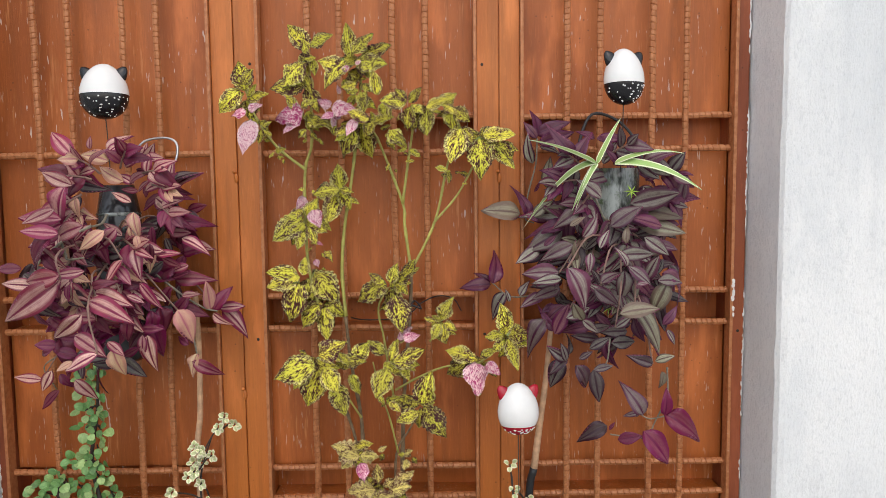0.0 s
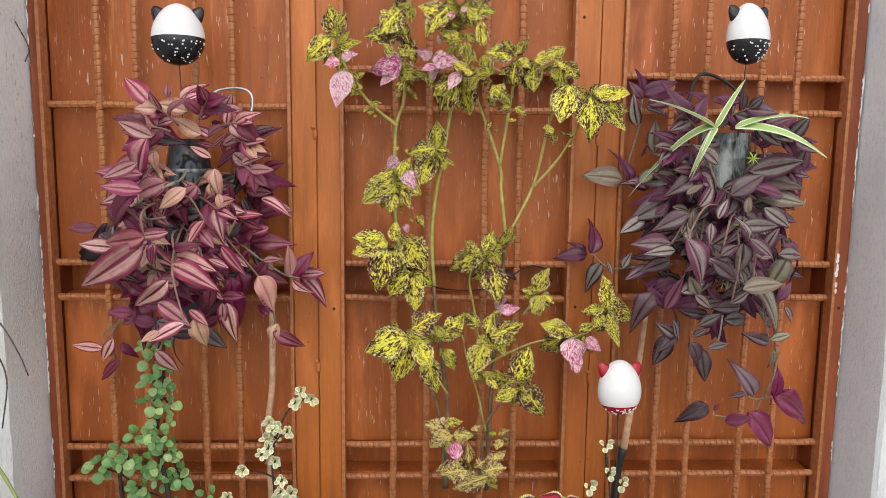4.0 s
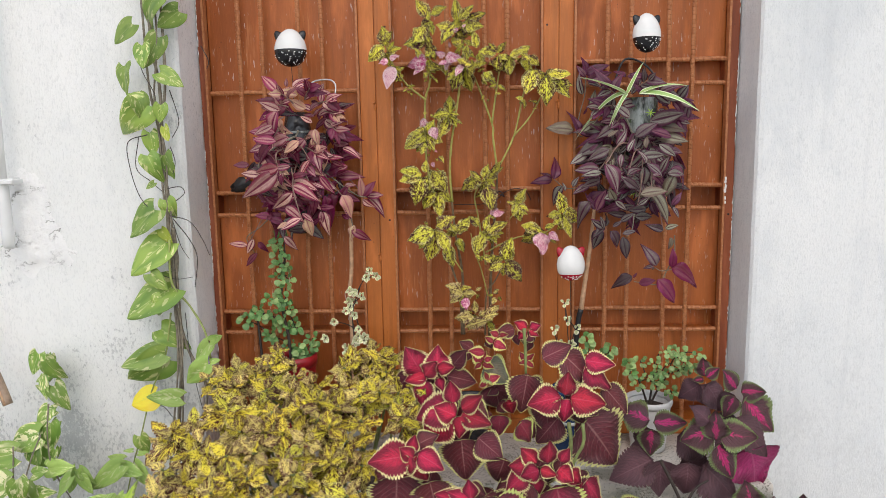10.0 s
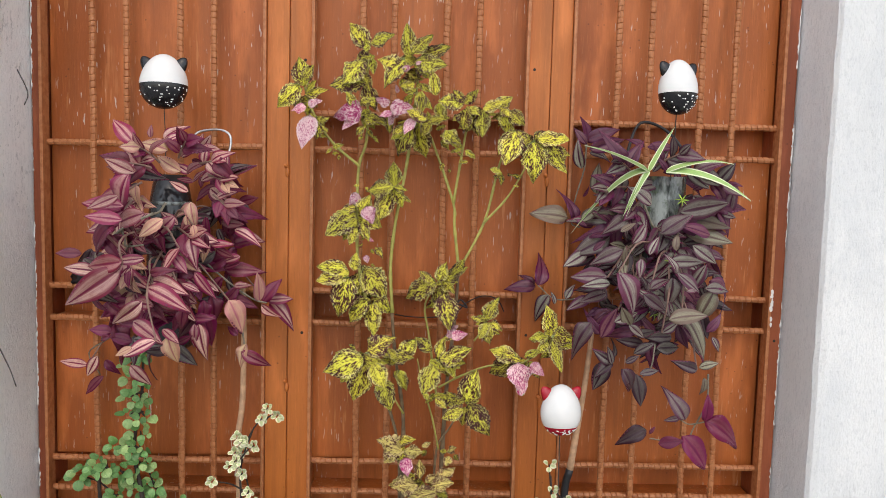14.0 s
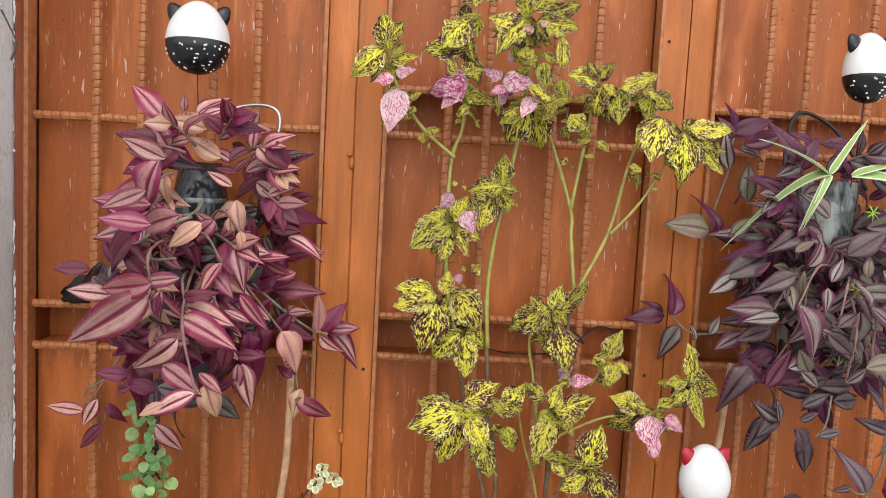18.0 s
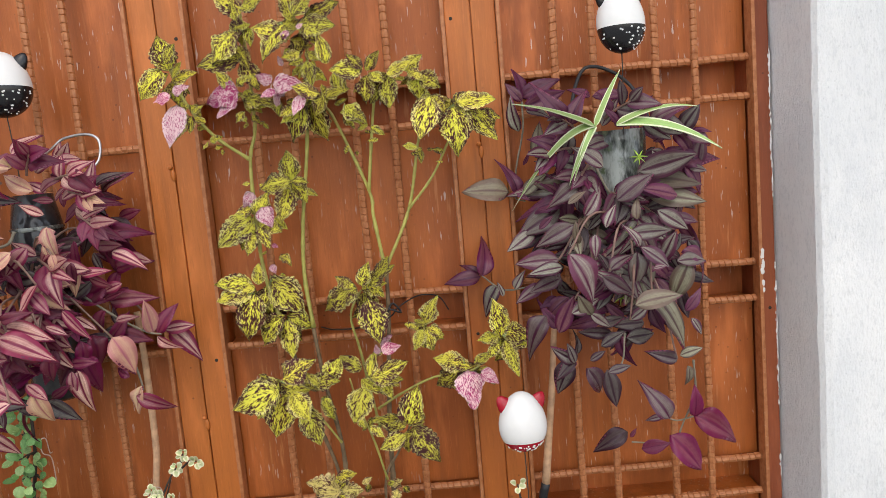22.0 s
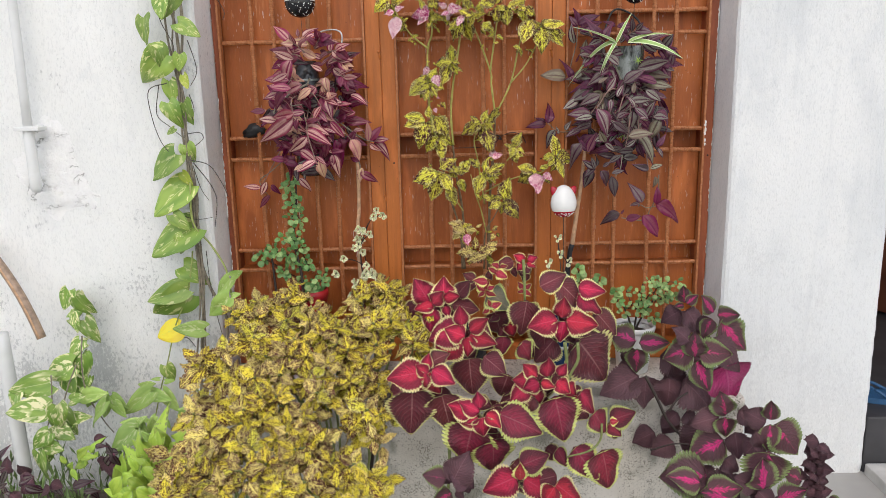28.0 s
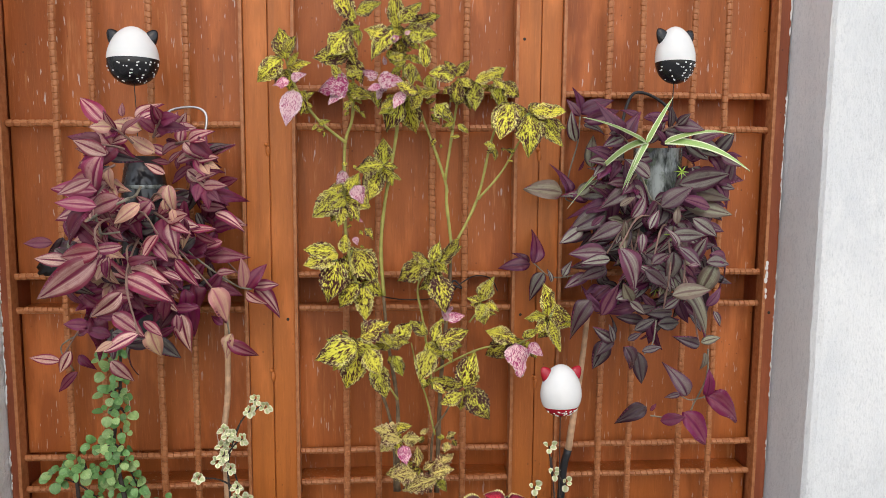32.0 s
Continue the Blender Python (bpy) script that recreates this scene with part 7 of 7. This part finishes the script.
placed(dark_coleus, "plum", [(0.448, 0.533, 0.393, 0.509, 1.2), (0.459, 0.537, 0.51, 0.479, 1.194), (0.49, 0.506, 0.56, 0.418, 1.057), (0.357, 0.461, 0.431, 0.421, 1.054), (0.282, 0.442, 0.245, 0.427, 1.051), (0.298, 0.42, 0.197, 0.376, 1.021), (0.313, 0.424, 0.309, 0.338, 1.01), (0.371, 0.42, 0.37, 0.337, 1.007), (0.402, 0.414, 0.488, 0.349, 1.004), (0.394, 0.327, 0.35, 0.291, 1.001), (0.386, 0.249, 0.327, 0.221, 0.998), (0.412, 0.334, 0.441, 0.288, 0.995), (0.412, 0.516, 0.377, 0.556, 1.0), (0.469, 0.353, 0.397, 0.338, 0.92), (0.511, 0.37, 0.56, 0.337, 0.917), (0.506, 0.316, 0.517, 0.248, 0.914), (0.552, 0.369, 0.497, 0.406, 0.85), (0.533, 0.328, 0.504, 0.289, 0.847), (0.521, 0.357, 0.553, 0.314, 0.835)])
placed(dark_coleus, "plum", [(0.443, 0.308, 0.48, 0.274, 0.8), (0.48, 0.235, 0.392, 0.253, 0.794)])
placed(dark_coleus, "pinkheart", [(0.455, 0.554, 0.449, 0.605, 1.197), (0.453, 0.551, 0.423, 0.548, 1.191), (0.458, 0.555, 0.487, 0.583, 1.188), (0.5, 0.559, 0.465, 0.61, 1.094), (0.508, 0.553, 0.568, 0.562, 1.091), (0.495, 0.545, 0.469, 0.494, 1.088), (0.512, 0.543, 0.589, 0.466, 1.085), (0.289, 0.507, 0.226, 0.545, 1.03), (0.295, 0.504, 0.371, 0.509, 1.027), (0.291, 0.491, 0.29, 0.427, 1.024), (0.421, 0.494, 0.351, 0.486, 0.997), (0.431, 0.492, 0.516, 0.489, 0.994), (0.429, 0.471, 0.464, 0.393, 0.991), (0.424, 0.479, 0.421, 0.543, 0.988), (0.481, 0.297, 0.393, 0.26, 0.911), (0.478, 0.36, 0.47, 0.418, 0.908), (0.477, 0.359, 0.484, 0.303, 0.905), (0.568, 0.369, 0.632, 0.296, 0.844), (0.557, 0.38, 0.554, 0.43, 0.841)])
placed(dark_coleus, "pinkheart", [(0.556, 0.372, 0.558, 0.304, 0.838), (0.407, 0.266, 0.296, 0.274, 0.797), (0.538, 0.329, 0.529, 0.222, 0.791)])
placed(dark_coleus, "rose", [(0.522, 0.436, 0.568, 0.314, 1.06)])
leaves(dark_coleus, "pinkheart", [(0.377, 0.276, 0.267, 0.308, 0.76)])
leaves(dark_coleus, "pinkheart", [(0.385, 0.262, 0.465, 0.273, 0.74), (0.524, 0.246, 0.511, 0.349, 0.76), (0.447, 0.239, 0.346, 0.285, 0.72), (0.55, 0.232, 0.601, 0.262, 0.76), (0.666, 0.194, 0.627, 0.225, 0.9), (0.728, 0.151, 0.769, 0.109, 0.9), (-0.184, 0.35, -0.233, 0.366, 0.64), (-0.172, 0.327, -0.217, 0.306, 0.62)])
leaves(dark_coleus, "plum", [(0.509, 0.249, 0.453, 0.281, 0.78)])
leaves(dark_coleus, "plum", [(0.603, 0.31, 0.679, 0.241, 0.94), (0.717, 0.231, 0.706, 0.277, 0.95), (0.725, 0.215, 0.748, 0.233, 0.95), (0.719, 0.2, 0.692, 0.192, 0.95), (0.724, 0.174, 0.751, 0.182, 0.94), (0.725, 0.159, 0.742, 0.127, 0.94), (0.719, 0.151, 0.696, 0.136, 0.94), (-0.172, 0.345, -0.145, 0.411, 0.63), (-0.137, 0.342, -0.171, 0.368, 0.63)])
stem(dark_coleus, "bark", 0.004, 0.98, [(0.304, 0.434), (0.334, 0.374), (0.365, 0.312), (0.417, 0.25), (0.456, 0.187)])
stem(dark_coleus, "bark", 0.003, 0.97, [(0.361, 0.347), (0.38, 0.377), (0.407, 0.392)])
stem(dark_coleus, "bark", 0.003, 0.95, [(0.725, 0.215), (0.727, 0.153), (0.722, 0.074)])
stem(dark_coleus, "bark", 0.0022, 0.92, [(0.307, 0.266), (0.357, 0.284), (0.398, 0.28)])
for i in range(26):
    # small toothed leaves crowded on the upright sprig at the foot of the pier
    a, z = i * 2.4, 0.07 + 0.008 * i
    put_leaf(dark_coleus, "plum", (0.724, 0.948, z), (0.724 + 0.034 * math.cos(a), 0.935 - 0.02 * math.sin(a), z + rng.uniform(-0.012, 0.020)), (0.3 * math.cos(a), -0.8, 0.7), rng.uniform(0.9, 1.15))
pothos = plant("pothos_vine", (-0.90, 1.22, 0.0), "pothos vine with splashed green leaves climbing the white wall", lean=0.3, up=0.3, near=0.016, grow=0.94, turn=0.75, green_look="green_pothos")
leaves(pothos, "green", [(-0.89, 1.375, -0.89, 1.32, 1.205), (-0.853, 1.312, -0.794, 1.28, 1.205), (-0.939, 1.328, -0.941, 1.259, 1.205), (-0.89, 1.236, -0.959, 1.171, 1.205), (-0.907, 1.258, -0.881, 1.206, 1.205), (-0.851, 1.235, -0.854, 1.19, 1.205), (-0.894, 1.17, -0.882, 1.112, 1.205), (-0.892, 1.115, -0.866, 1.06, 1.205), (-0.862, 1.114, -0.846, 1.052, 1.205), (-0.888, 1.049, -0.911, 1.032, 1.205), (-0.866, 1.004, -0.851, 0.956, 1.205), (-0.892, 0.982, -0.961, 0.918, 1.205), (-0.873, 0.899, -0.974, 0.821, 1.205), (-0.867, 0.784, -0.988, 0.72, 1.205), (-0.911, 0.823, -0.863, 0.78, 1.205), (-0.886, 0.761, -0.912, 0.719, 1.205), (-0.906, 0.674, -0.843, 0.639, 1.205), (-0.896, 0.601, -1.003, 0.536, 1.205), (-0.973, 0.396, -0.957, 0.345, 1.205)])
leaves(pothos, "green", [(-0.903, 0.618, -1.004, 0.587, 1.205)])
leaves(pothos, "lime", [(-0.847, 1.183, -0.837, 1.147, 1.2), (-0.879, 0.93, -0.849, 0.896, 1.2)])
leaves(pothos, "yellow", [(-0.930, 0.500, -0.994, 0.486, 1.19)])
leaves(pothos, "green", [(-0.835, 1.496, -0.902, 1.438, 1.205), (-0.797, 1.452, -0.856, 1.413, 1.205), (-0.91, 1.425, -0.961, 1.382, 1.205), (-0.857, 1.395, -0.887, 1.32, 1.205), (-0.816, 1.523, -0.778, 1.483, 1.205), (-0.883, 1.538, -0.915, 1.494, 1.205), (-0.826, 1.575, -0.857, 1.525, 1.205), (-0.85, 1.614, -0.798, 1.574, 1.205), (-0.786, 1.561, -0.763, 1.509, 1.205)])
stem(pothos, "stem", 0.004, 1.222, [(-0.865, 1.914), (-0.875, 1.663), (-0.877, 1.397), (-0.866, 1.286), (-0.867, 1.172), (-0.868, 1.04), (-0.866, 0.904), (-0.862, 0.749), (-0.861, 0.588), (-0.88, 0.388), (-0.907, 0.215)])
stem(pothos, "stem", 0.003, 1.218, [(-0.877, 1.913), (-0.888, 1.663), (-0.89, 1.397), (-0.888, 1.272), (-0.873, 1.158), (-0.874, 1.026), (-0.86, 0.874), (-0.864, 0.75), (-0.866, 0.589), (-0.895, 0.39), (-0.922, 0.217)])
stem(pothos, "stem", 0.0035, 1.225, [(-0.839, 1.914), (-0.848, 1.663), (-0.849, 1.397), (-0.854, 1.272), (-0.877, 1.143), (-0.863, 1.01), (-0.858, 0.873), (-0.854, 0.716), (-0.862, 0.521), (-0.884, 0.213)])
stem(pothos, "stem", 0.0025, 1.215, [(-0.849, 1.911), (-0.859, 1.661), (-0.86, 1.396), (-0.878, 1.243), (-0.859, 1.114), (-0.868, 0.951), (-0.869, 0.813), (-0.848, 0.654), (-0.874, 0.458), (-0.887, 0.218)])
stem(pothos, "stem", 0.0045, 1.226, [(-0.857, 0.934), (-0.855, 0.842), (-0.867, 0.748), (-0.844, 0.619), (-0.8, 0.52), (-0.82, 0.385)])
stem(pothos, "vine", 0.0028, 1.2, [(-0.858, 0.907), (-0.861, 0.8), (-0.82, 0.737), (-0.784, 0.673), (-0.774, 0.609), (-0.775, 0.56), (-0.763, 0.519)])
stem(pothos, "vine", 0.0022, 1.21, [(-0.872, 0.72), (-0.881, 0.672), (-0.9, 0.592), (-0.939, 0.511), (-0.975, 0.394), (-0.999, 0.326), (-1.029, 0.222)])
stem(pothos, "root", 0.0012, 1.21, [(-0.856, 0.966), (-0.809, 0.95), (-0.778, 0.904), (-0.762, 0.866)])
stem(pothos, "root", 0.0014, 1.205, [(-0.847, 0.959), (-0.811, 0.905), (-0.794, 0.859), (-0.804, 0.786)])
stem(pothos, "root", 0.0013, 1.205, [(-0.894, 1.165), (-0.944, 1.148), (-0.944, 1.087), (-0.925, 1.013), (-0.888, 0.964)])
stem(pothos, "root", 0.0012, 1.21, [(-0.919, 1.159), (-0.931, 1.086), (-0.9, 1.053), (-0.873, 1.026)])
stem(pothos, "root", 0.0013, 1.205, [(-0.855, 1.034), (-0.825, 1.037), (-0.816, 1.021), (-0.839, 1.002)])
stem(pothos, "root", 0.0012, 1.205, [(-0.833, 1.27), (-0.819, 1.213), (-0.819, 1.185), (-0.836, 1.157)])
stem(pothos, "root", 0.0012, 1.205, [(-0.841, 1.135), (-0.833, 1.099), (-0.841, 1.07)])
stem(pothos, "root", 0.0012, 1.21, [(-0.907, 1.369), (-0.896, 1.314), (-0.872, 1.257), (-0.884, 1.215)])
stem(pothos, "root", 0.001, 1.21, [(-0.85, 0.951), (-0.836, 0.89), (-0.817, 0.856)])
stem(pothos, "root", 0.001, 1.21, [(-0.901, 0.822), (-0.856, 0.806), (-0.812, 0.81)])
stem(pothos, "root", 0.0012, 1.2, [(-0.948, 0.473), (-0.907, 0.477), (-0.886, 0.447)])
stem(pothos, "root", 0.0011, 1.205, [(-0.75, 1.372), (-0.732, 1.337), (-0.737, 1.317)])
stem(pothos, "root", 0.0011, 1.215, [(-0.838, 0.718), (-0.836, 0.622), (-0.824, 0.524), (-0.81, 0.457)])
syngonium = plant("arrowhead_vine", (-0.83, 1.18, 0.2), "pale green arrowhead vine leaves at the window's edge", lean=0.3, up=0.4, near=0.008)
leaves(syngonium, "pale", [(-0.847, 0.511, -0.922, 0.523, 1.17), (-0.761, 0.657, -0.726, 0.675, 1.17), (-0.768, 0.649, -0.806, 0.599, 1.17), (-0.769, 0.598, -0.831, 0.549, 1.17), (-0.766, 0.601, -0.742, 0.609, 1.17)])
bed_pothos = plant("pothos", (-1.22, 1.1, 0.0), "low pothos with cream-splashed leaves against the wall", lean=0.3, up=0.55, near=0.015, fill=1.1, fill_size=0.8, grow=0.92, turn=0.6, fill_hue="varieg", green_look="varieg")
leaves(bed_pothos, "green", [(-1.211, 0.622, -1.238, 0.56, 1.19), (-1.189, 0.605, -1.149, 0.547, 1.18), (-1.206, 0.557, -1.206, 0.497, 1.18), (-1.181, 0.536, -1.135, 0.475, 1.17), (-1.187, 0.482, -1.224, 0.43, 1.16), (-1.174, 0.453, -1.183, 0.375, 1.15), (-1.195, 0.431, -1.284, 0.41, 1.13), (-1.233, 0.403, -1.352, 0.389, 1.08), (-1.194, 0.407, -1.207, 0.339, 1.1), (-1.234, 0.346, -1.332, 0.36, 1.02), (-1.192, 0.364, -1.188, 0.294, 1.02), (-1.21, 0.298, -1.258, 0.255, 0.98), (-1.219, 0.257, -1.215, 0.17, 0.95), (-1.213, 0.298, -1.154, 0.268, 1.02), (-1.316, 0.382, -1.354, 0.331, 1.05), (-1.149, 0.399, -1.169, 0.358, 1.1)])
stem(bed_pothos, "stem", 0.002, 1.1, [(-1.149, 0.519), (-1.159, 0.439), (-1.154, 0.358), (-1.118, 0.275), (-1.098, 0.241)])
stem(bed_pothos, "stem", 0.002, 1.05, [(-1.219, 0.428), (-1.232, 0.332), (-1.256, 0.268), (-1.288, 0.202)])
stem(bed_pothos, "stem", 0.002, 1.06, [(-1.153, 0.454), (-1.184, 0.391), (-1.219, 0.295), (-1.24, 0.197)])
syngonium_bed = plant("arrowhead_vine", (-1.0, 1.05, 0.0), "pale green arrowhead leaves in the plant bed", lean=0.3, up=0.6, near=0.012, fill=2.2, fill_hue="pale", grow=0.78, fill_size=0.8, turn=0.6)
leaves(syngonium_bed, "pale", [(-1.162, 0.355, -1.079, 0.373, 1.1), (-1.086, 0.35, -1.152, 0.271, 1.05), (-0.987, 0.356, -1.089, 0.28, 1.1), (-0.993, 0.297, -1.08, 0.231, 1), (-1.002, 0.294, -0.971, 0.326, 1.05), (-0.938, 0.32, -0.962, 0.277, 1), (-0.993, 0.359, -1.045, 0.368, 1.15), (-0.878, 0.32, -0.913, 0.301, 1.05), (-0.822, 0.311, -0.877, 0.265, 0.95), (-0.937, 0.282, -0.963, 0.317, 0.98)])
bright_bed = plant("bedding_plant", (-0.95, 0.9, 0.0), "bright light green bedding leaves near the wall", lean=0.3, up=0.7, near=0.02, fill=1.3, fill_hue="bright", grow=1.1, turn=0.7)
leaves(bright_bed, "bright", [(-0.911, 0.273, -0.94, 0.322, 0.9), (-0.892, 0.281, -0.886, 0.344, 0.9), (-0.875, 0.276, -0.84, 0.288, 0.9), (-0.935, 0.255, -0.976, 0.241, 0.85), (-0.924, 0.265, -0.933, 0.301, 0.86), (-0.846, 0.293, -0.808, 0.326, 0.92), (-0.828, 0.287, -0.791, 0.272, 0.9), (-0.947, 0.272, -0.978, 0.228, 0.82), (-0.923, 0.239, -0.945, 0.207, 0.8), (-0.904, 0.285, -0.869, 0.258, 0.85), (-0.903, 0.256, -0.866, 0.227, 0.8), (-0.94, 0.258, -0.904, 0.239, 0.83), (-0.876, 0.256, -0.838, 0.241, 0.8), (-1.099, 0.271, -1.113, 0.241, 0.88), (-1.105, 0.266, -1.078, 0.294, 0.9), (-1.091, 0.266, -1.078, 0.24, 0.88), (-1.096, 0.252, -1.085, 0.283, 0.95), (-1.115, 0.267, -1.127, 0.287, 0.9), (-1.091, 0.271, -1.063, 0.271, 0.9)])
leaves(bright_bed, "bright", [(-0.907, 0.266, -0.904, 0.34, 0.92), (-0.876, 0.282, -0.9, 0.333, 0.92), (-0.899, 0.275, -0.945, 0.312, 0.92), (-0.889, 0.266, -0.843, 0.299, 0.92), (-0.927, 0.224, -0.959, 0.283, 0.92), (-0.937, 0.217, -0.907, 0.266, 0.92), (-0.97, 0.192, -0.979, 0.251, 0.92), (-0.955, 0.183, -0.926, 0.234, 0.92), (-1.009, 0.183, -1.012, 0.235, 0.92), (-0.988, 0.167, -1.031, 0.193, 0.92), (-0.982, 0.158, -0.952, 0.209, 0.92), (-0.877, 0.265, -0.884, 0.308, 0.92), (-0.845, 0.282, -0.88, 0.241, 0.92), (-0.827, 0.299, -0.802, 0.257, 0.92), (-0.85, 0.308, -0.815, 0.348, 0.92), (-0.897, 0.224, -0.863, 0.25, 0.92), (-0.99, 0.217, -1, 0.267, 0.92), (-0.94, 0.251, -0.975, 0.217, 0.92), (-1.005, 0.158, -1.043, 0.168, 0.92)])
leaves(bright_bed, "bright", [(-0.967, 0.15, -0.993, 0.192, 0.92), (-0.912, 0.216, -0.948, 0.175, 0.92), (-0.816, 0.265, -0.85, 0.223, 0.92)])
purple_bed = plant("purple_bedding", (-1.15, 0.95, 0.0), "dark purple strap leaves low in the bed", lean=0.3, up=0.6, near=0.02, fill=0.3, fill_hue="dark", grow=0.72)
leaves(purple_bed, "plum", [(-1.028, 0.262, -1.026, 0.181, 0.93), (-1.045, 0.252, -1.076, 0.202, 0.95), (-1.216, 0.219, -1.272, 0.169, 0.9), (-1.162, 0.215, -1.119, 0.199, 0.9), (-1.248, 0.204, -1.273, 0.255, 0.95), (-1.094, 0.274, -1.056, 0.29, 1), (-1.323, 0.192, -1.321, 0.255, 0.95), (-1.24, 0.211, -1.201, 0.188, 0.86), (-1.155, 0.218, -1.188, 0.18, 0.86)])
leaves(purple_bed, "dark", [(-1.012, 0.278, -1.031, 0.32, 0.9), (-1.012, 0.278, -1.049, 0.229, 0.9), (-1.004, 0.287, -0.992, 0.236, 0.9), (-1.262, 0.197, -1.203, 0.231, 0.9), (-1.279, 0.19, -1.235, 0.164, 0.9), (-1.229, 0.206, -1.17, 0.189, 0.9), (-1.29, 0.266, -1.278, 0.314, 0.9), (-1.288, 0.232, -1.31, 0.182, 0.9), (-1.152, 0.205, -1.126, 0.171, 0.9), (-1.039, 0.311, -1.007, 0.32, 0.9), (-1.115, 0.196, -1.065, 0.229, 0.9), (-1.307, 0.198, -1.258, 0.224, 0.9), (-1.202, 0.181, -1.246, 0.197, 0.9), (-1.094, 0.18, -1.047, 0.187, 0.9), (-1.325, 0.232, -1.284, 0.256, 0.9)])

# low feathery ground cover along the foot of the wall
verts, faces = [], []
for i in range(5200):
    x, y = rng.uniform(-1.75, -0.72), rng.uniform(0.55, 1.21)
    if noise.noise((x * 6, y * 6, 2.0)) < -0.18:
        continue
    h = rng.uniform(0.02, 0.07)
    a, t = rng.uniform(0, 6.28), rng.uniform(0.2, 0.9)
    d = Vector((math.cos(a) * t, math.sin(a) * t, 1)).normalized()
    s = Vector((-math.sin(a), math.cos(a), 0)) * 0.004
    o = Vector((x, y, rng.uniform(0, 0.13)))
    k = len(verts)
    verts += [o, o + d * h * 0.5 + s, o + d * h, o + d * h * 0.5 - s]
    faces += [(k, k + 1, k + 2), (k, k + 2, k + 3)]
me = bpy.data.meshes.new("ground_cover")
me.from_pydata([tuple(v) for v in verts], [], faces)
me.materials.append(plain("sedum_green", (0.20, 0.30, 0.09), 0.6, vary=0.6, size=14))
tagged(new("ground_cover", me), "low feathery green ground cover in the plant bed", "ground cover", kind="stuff")
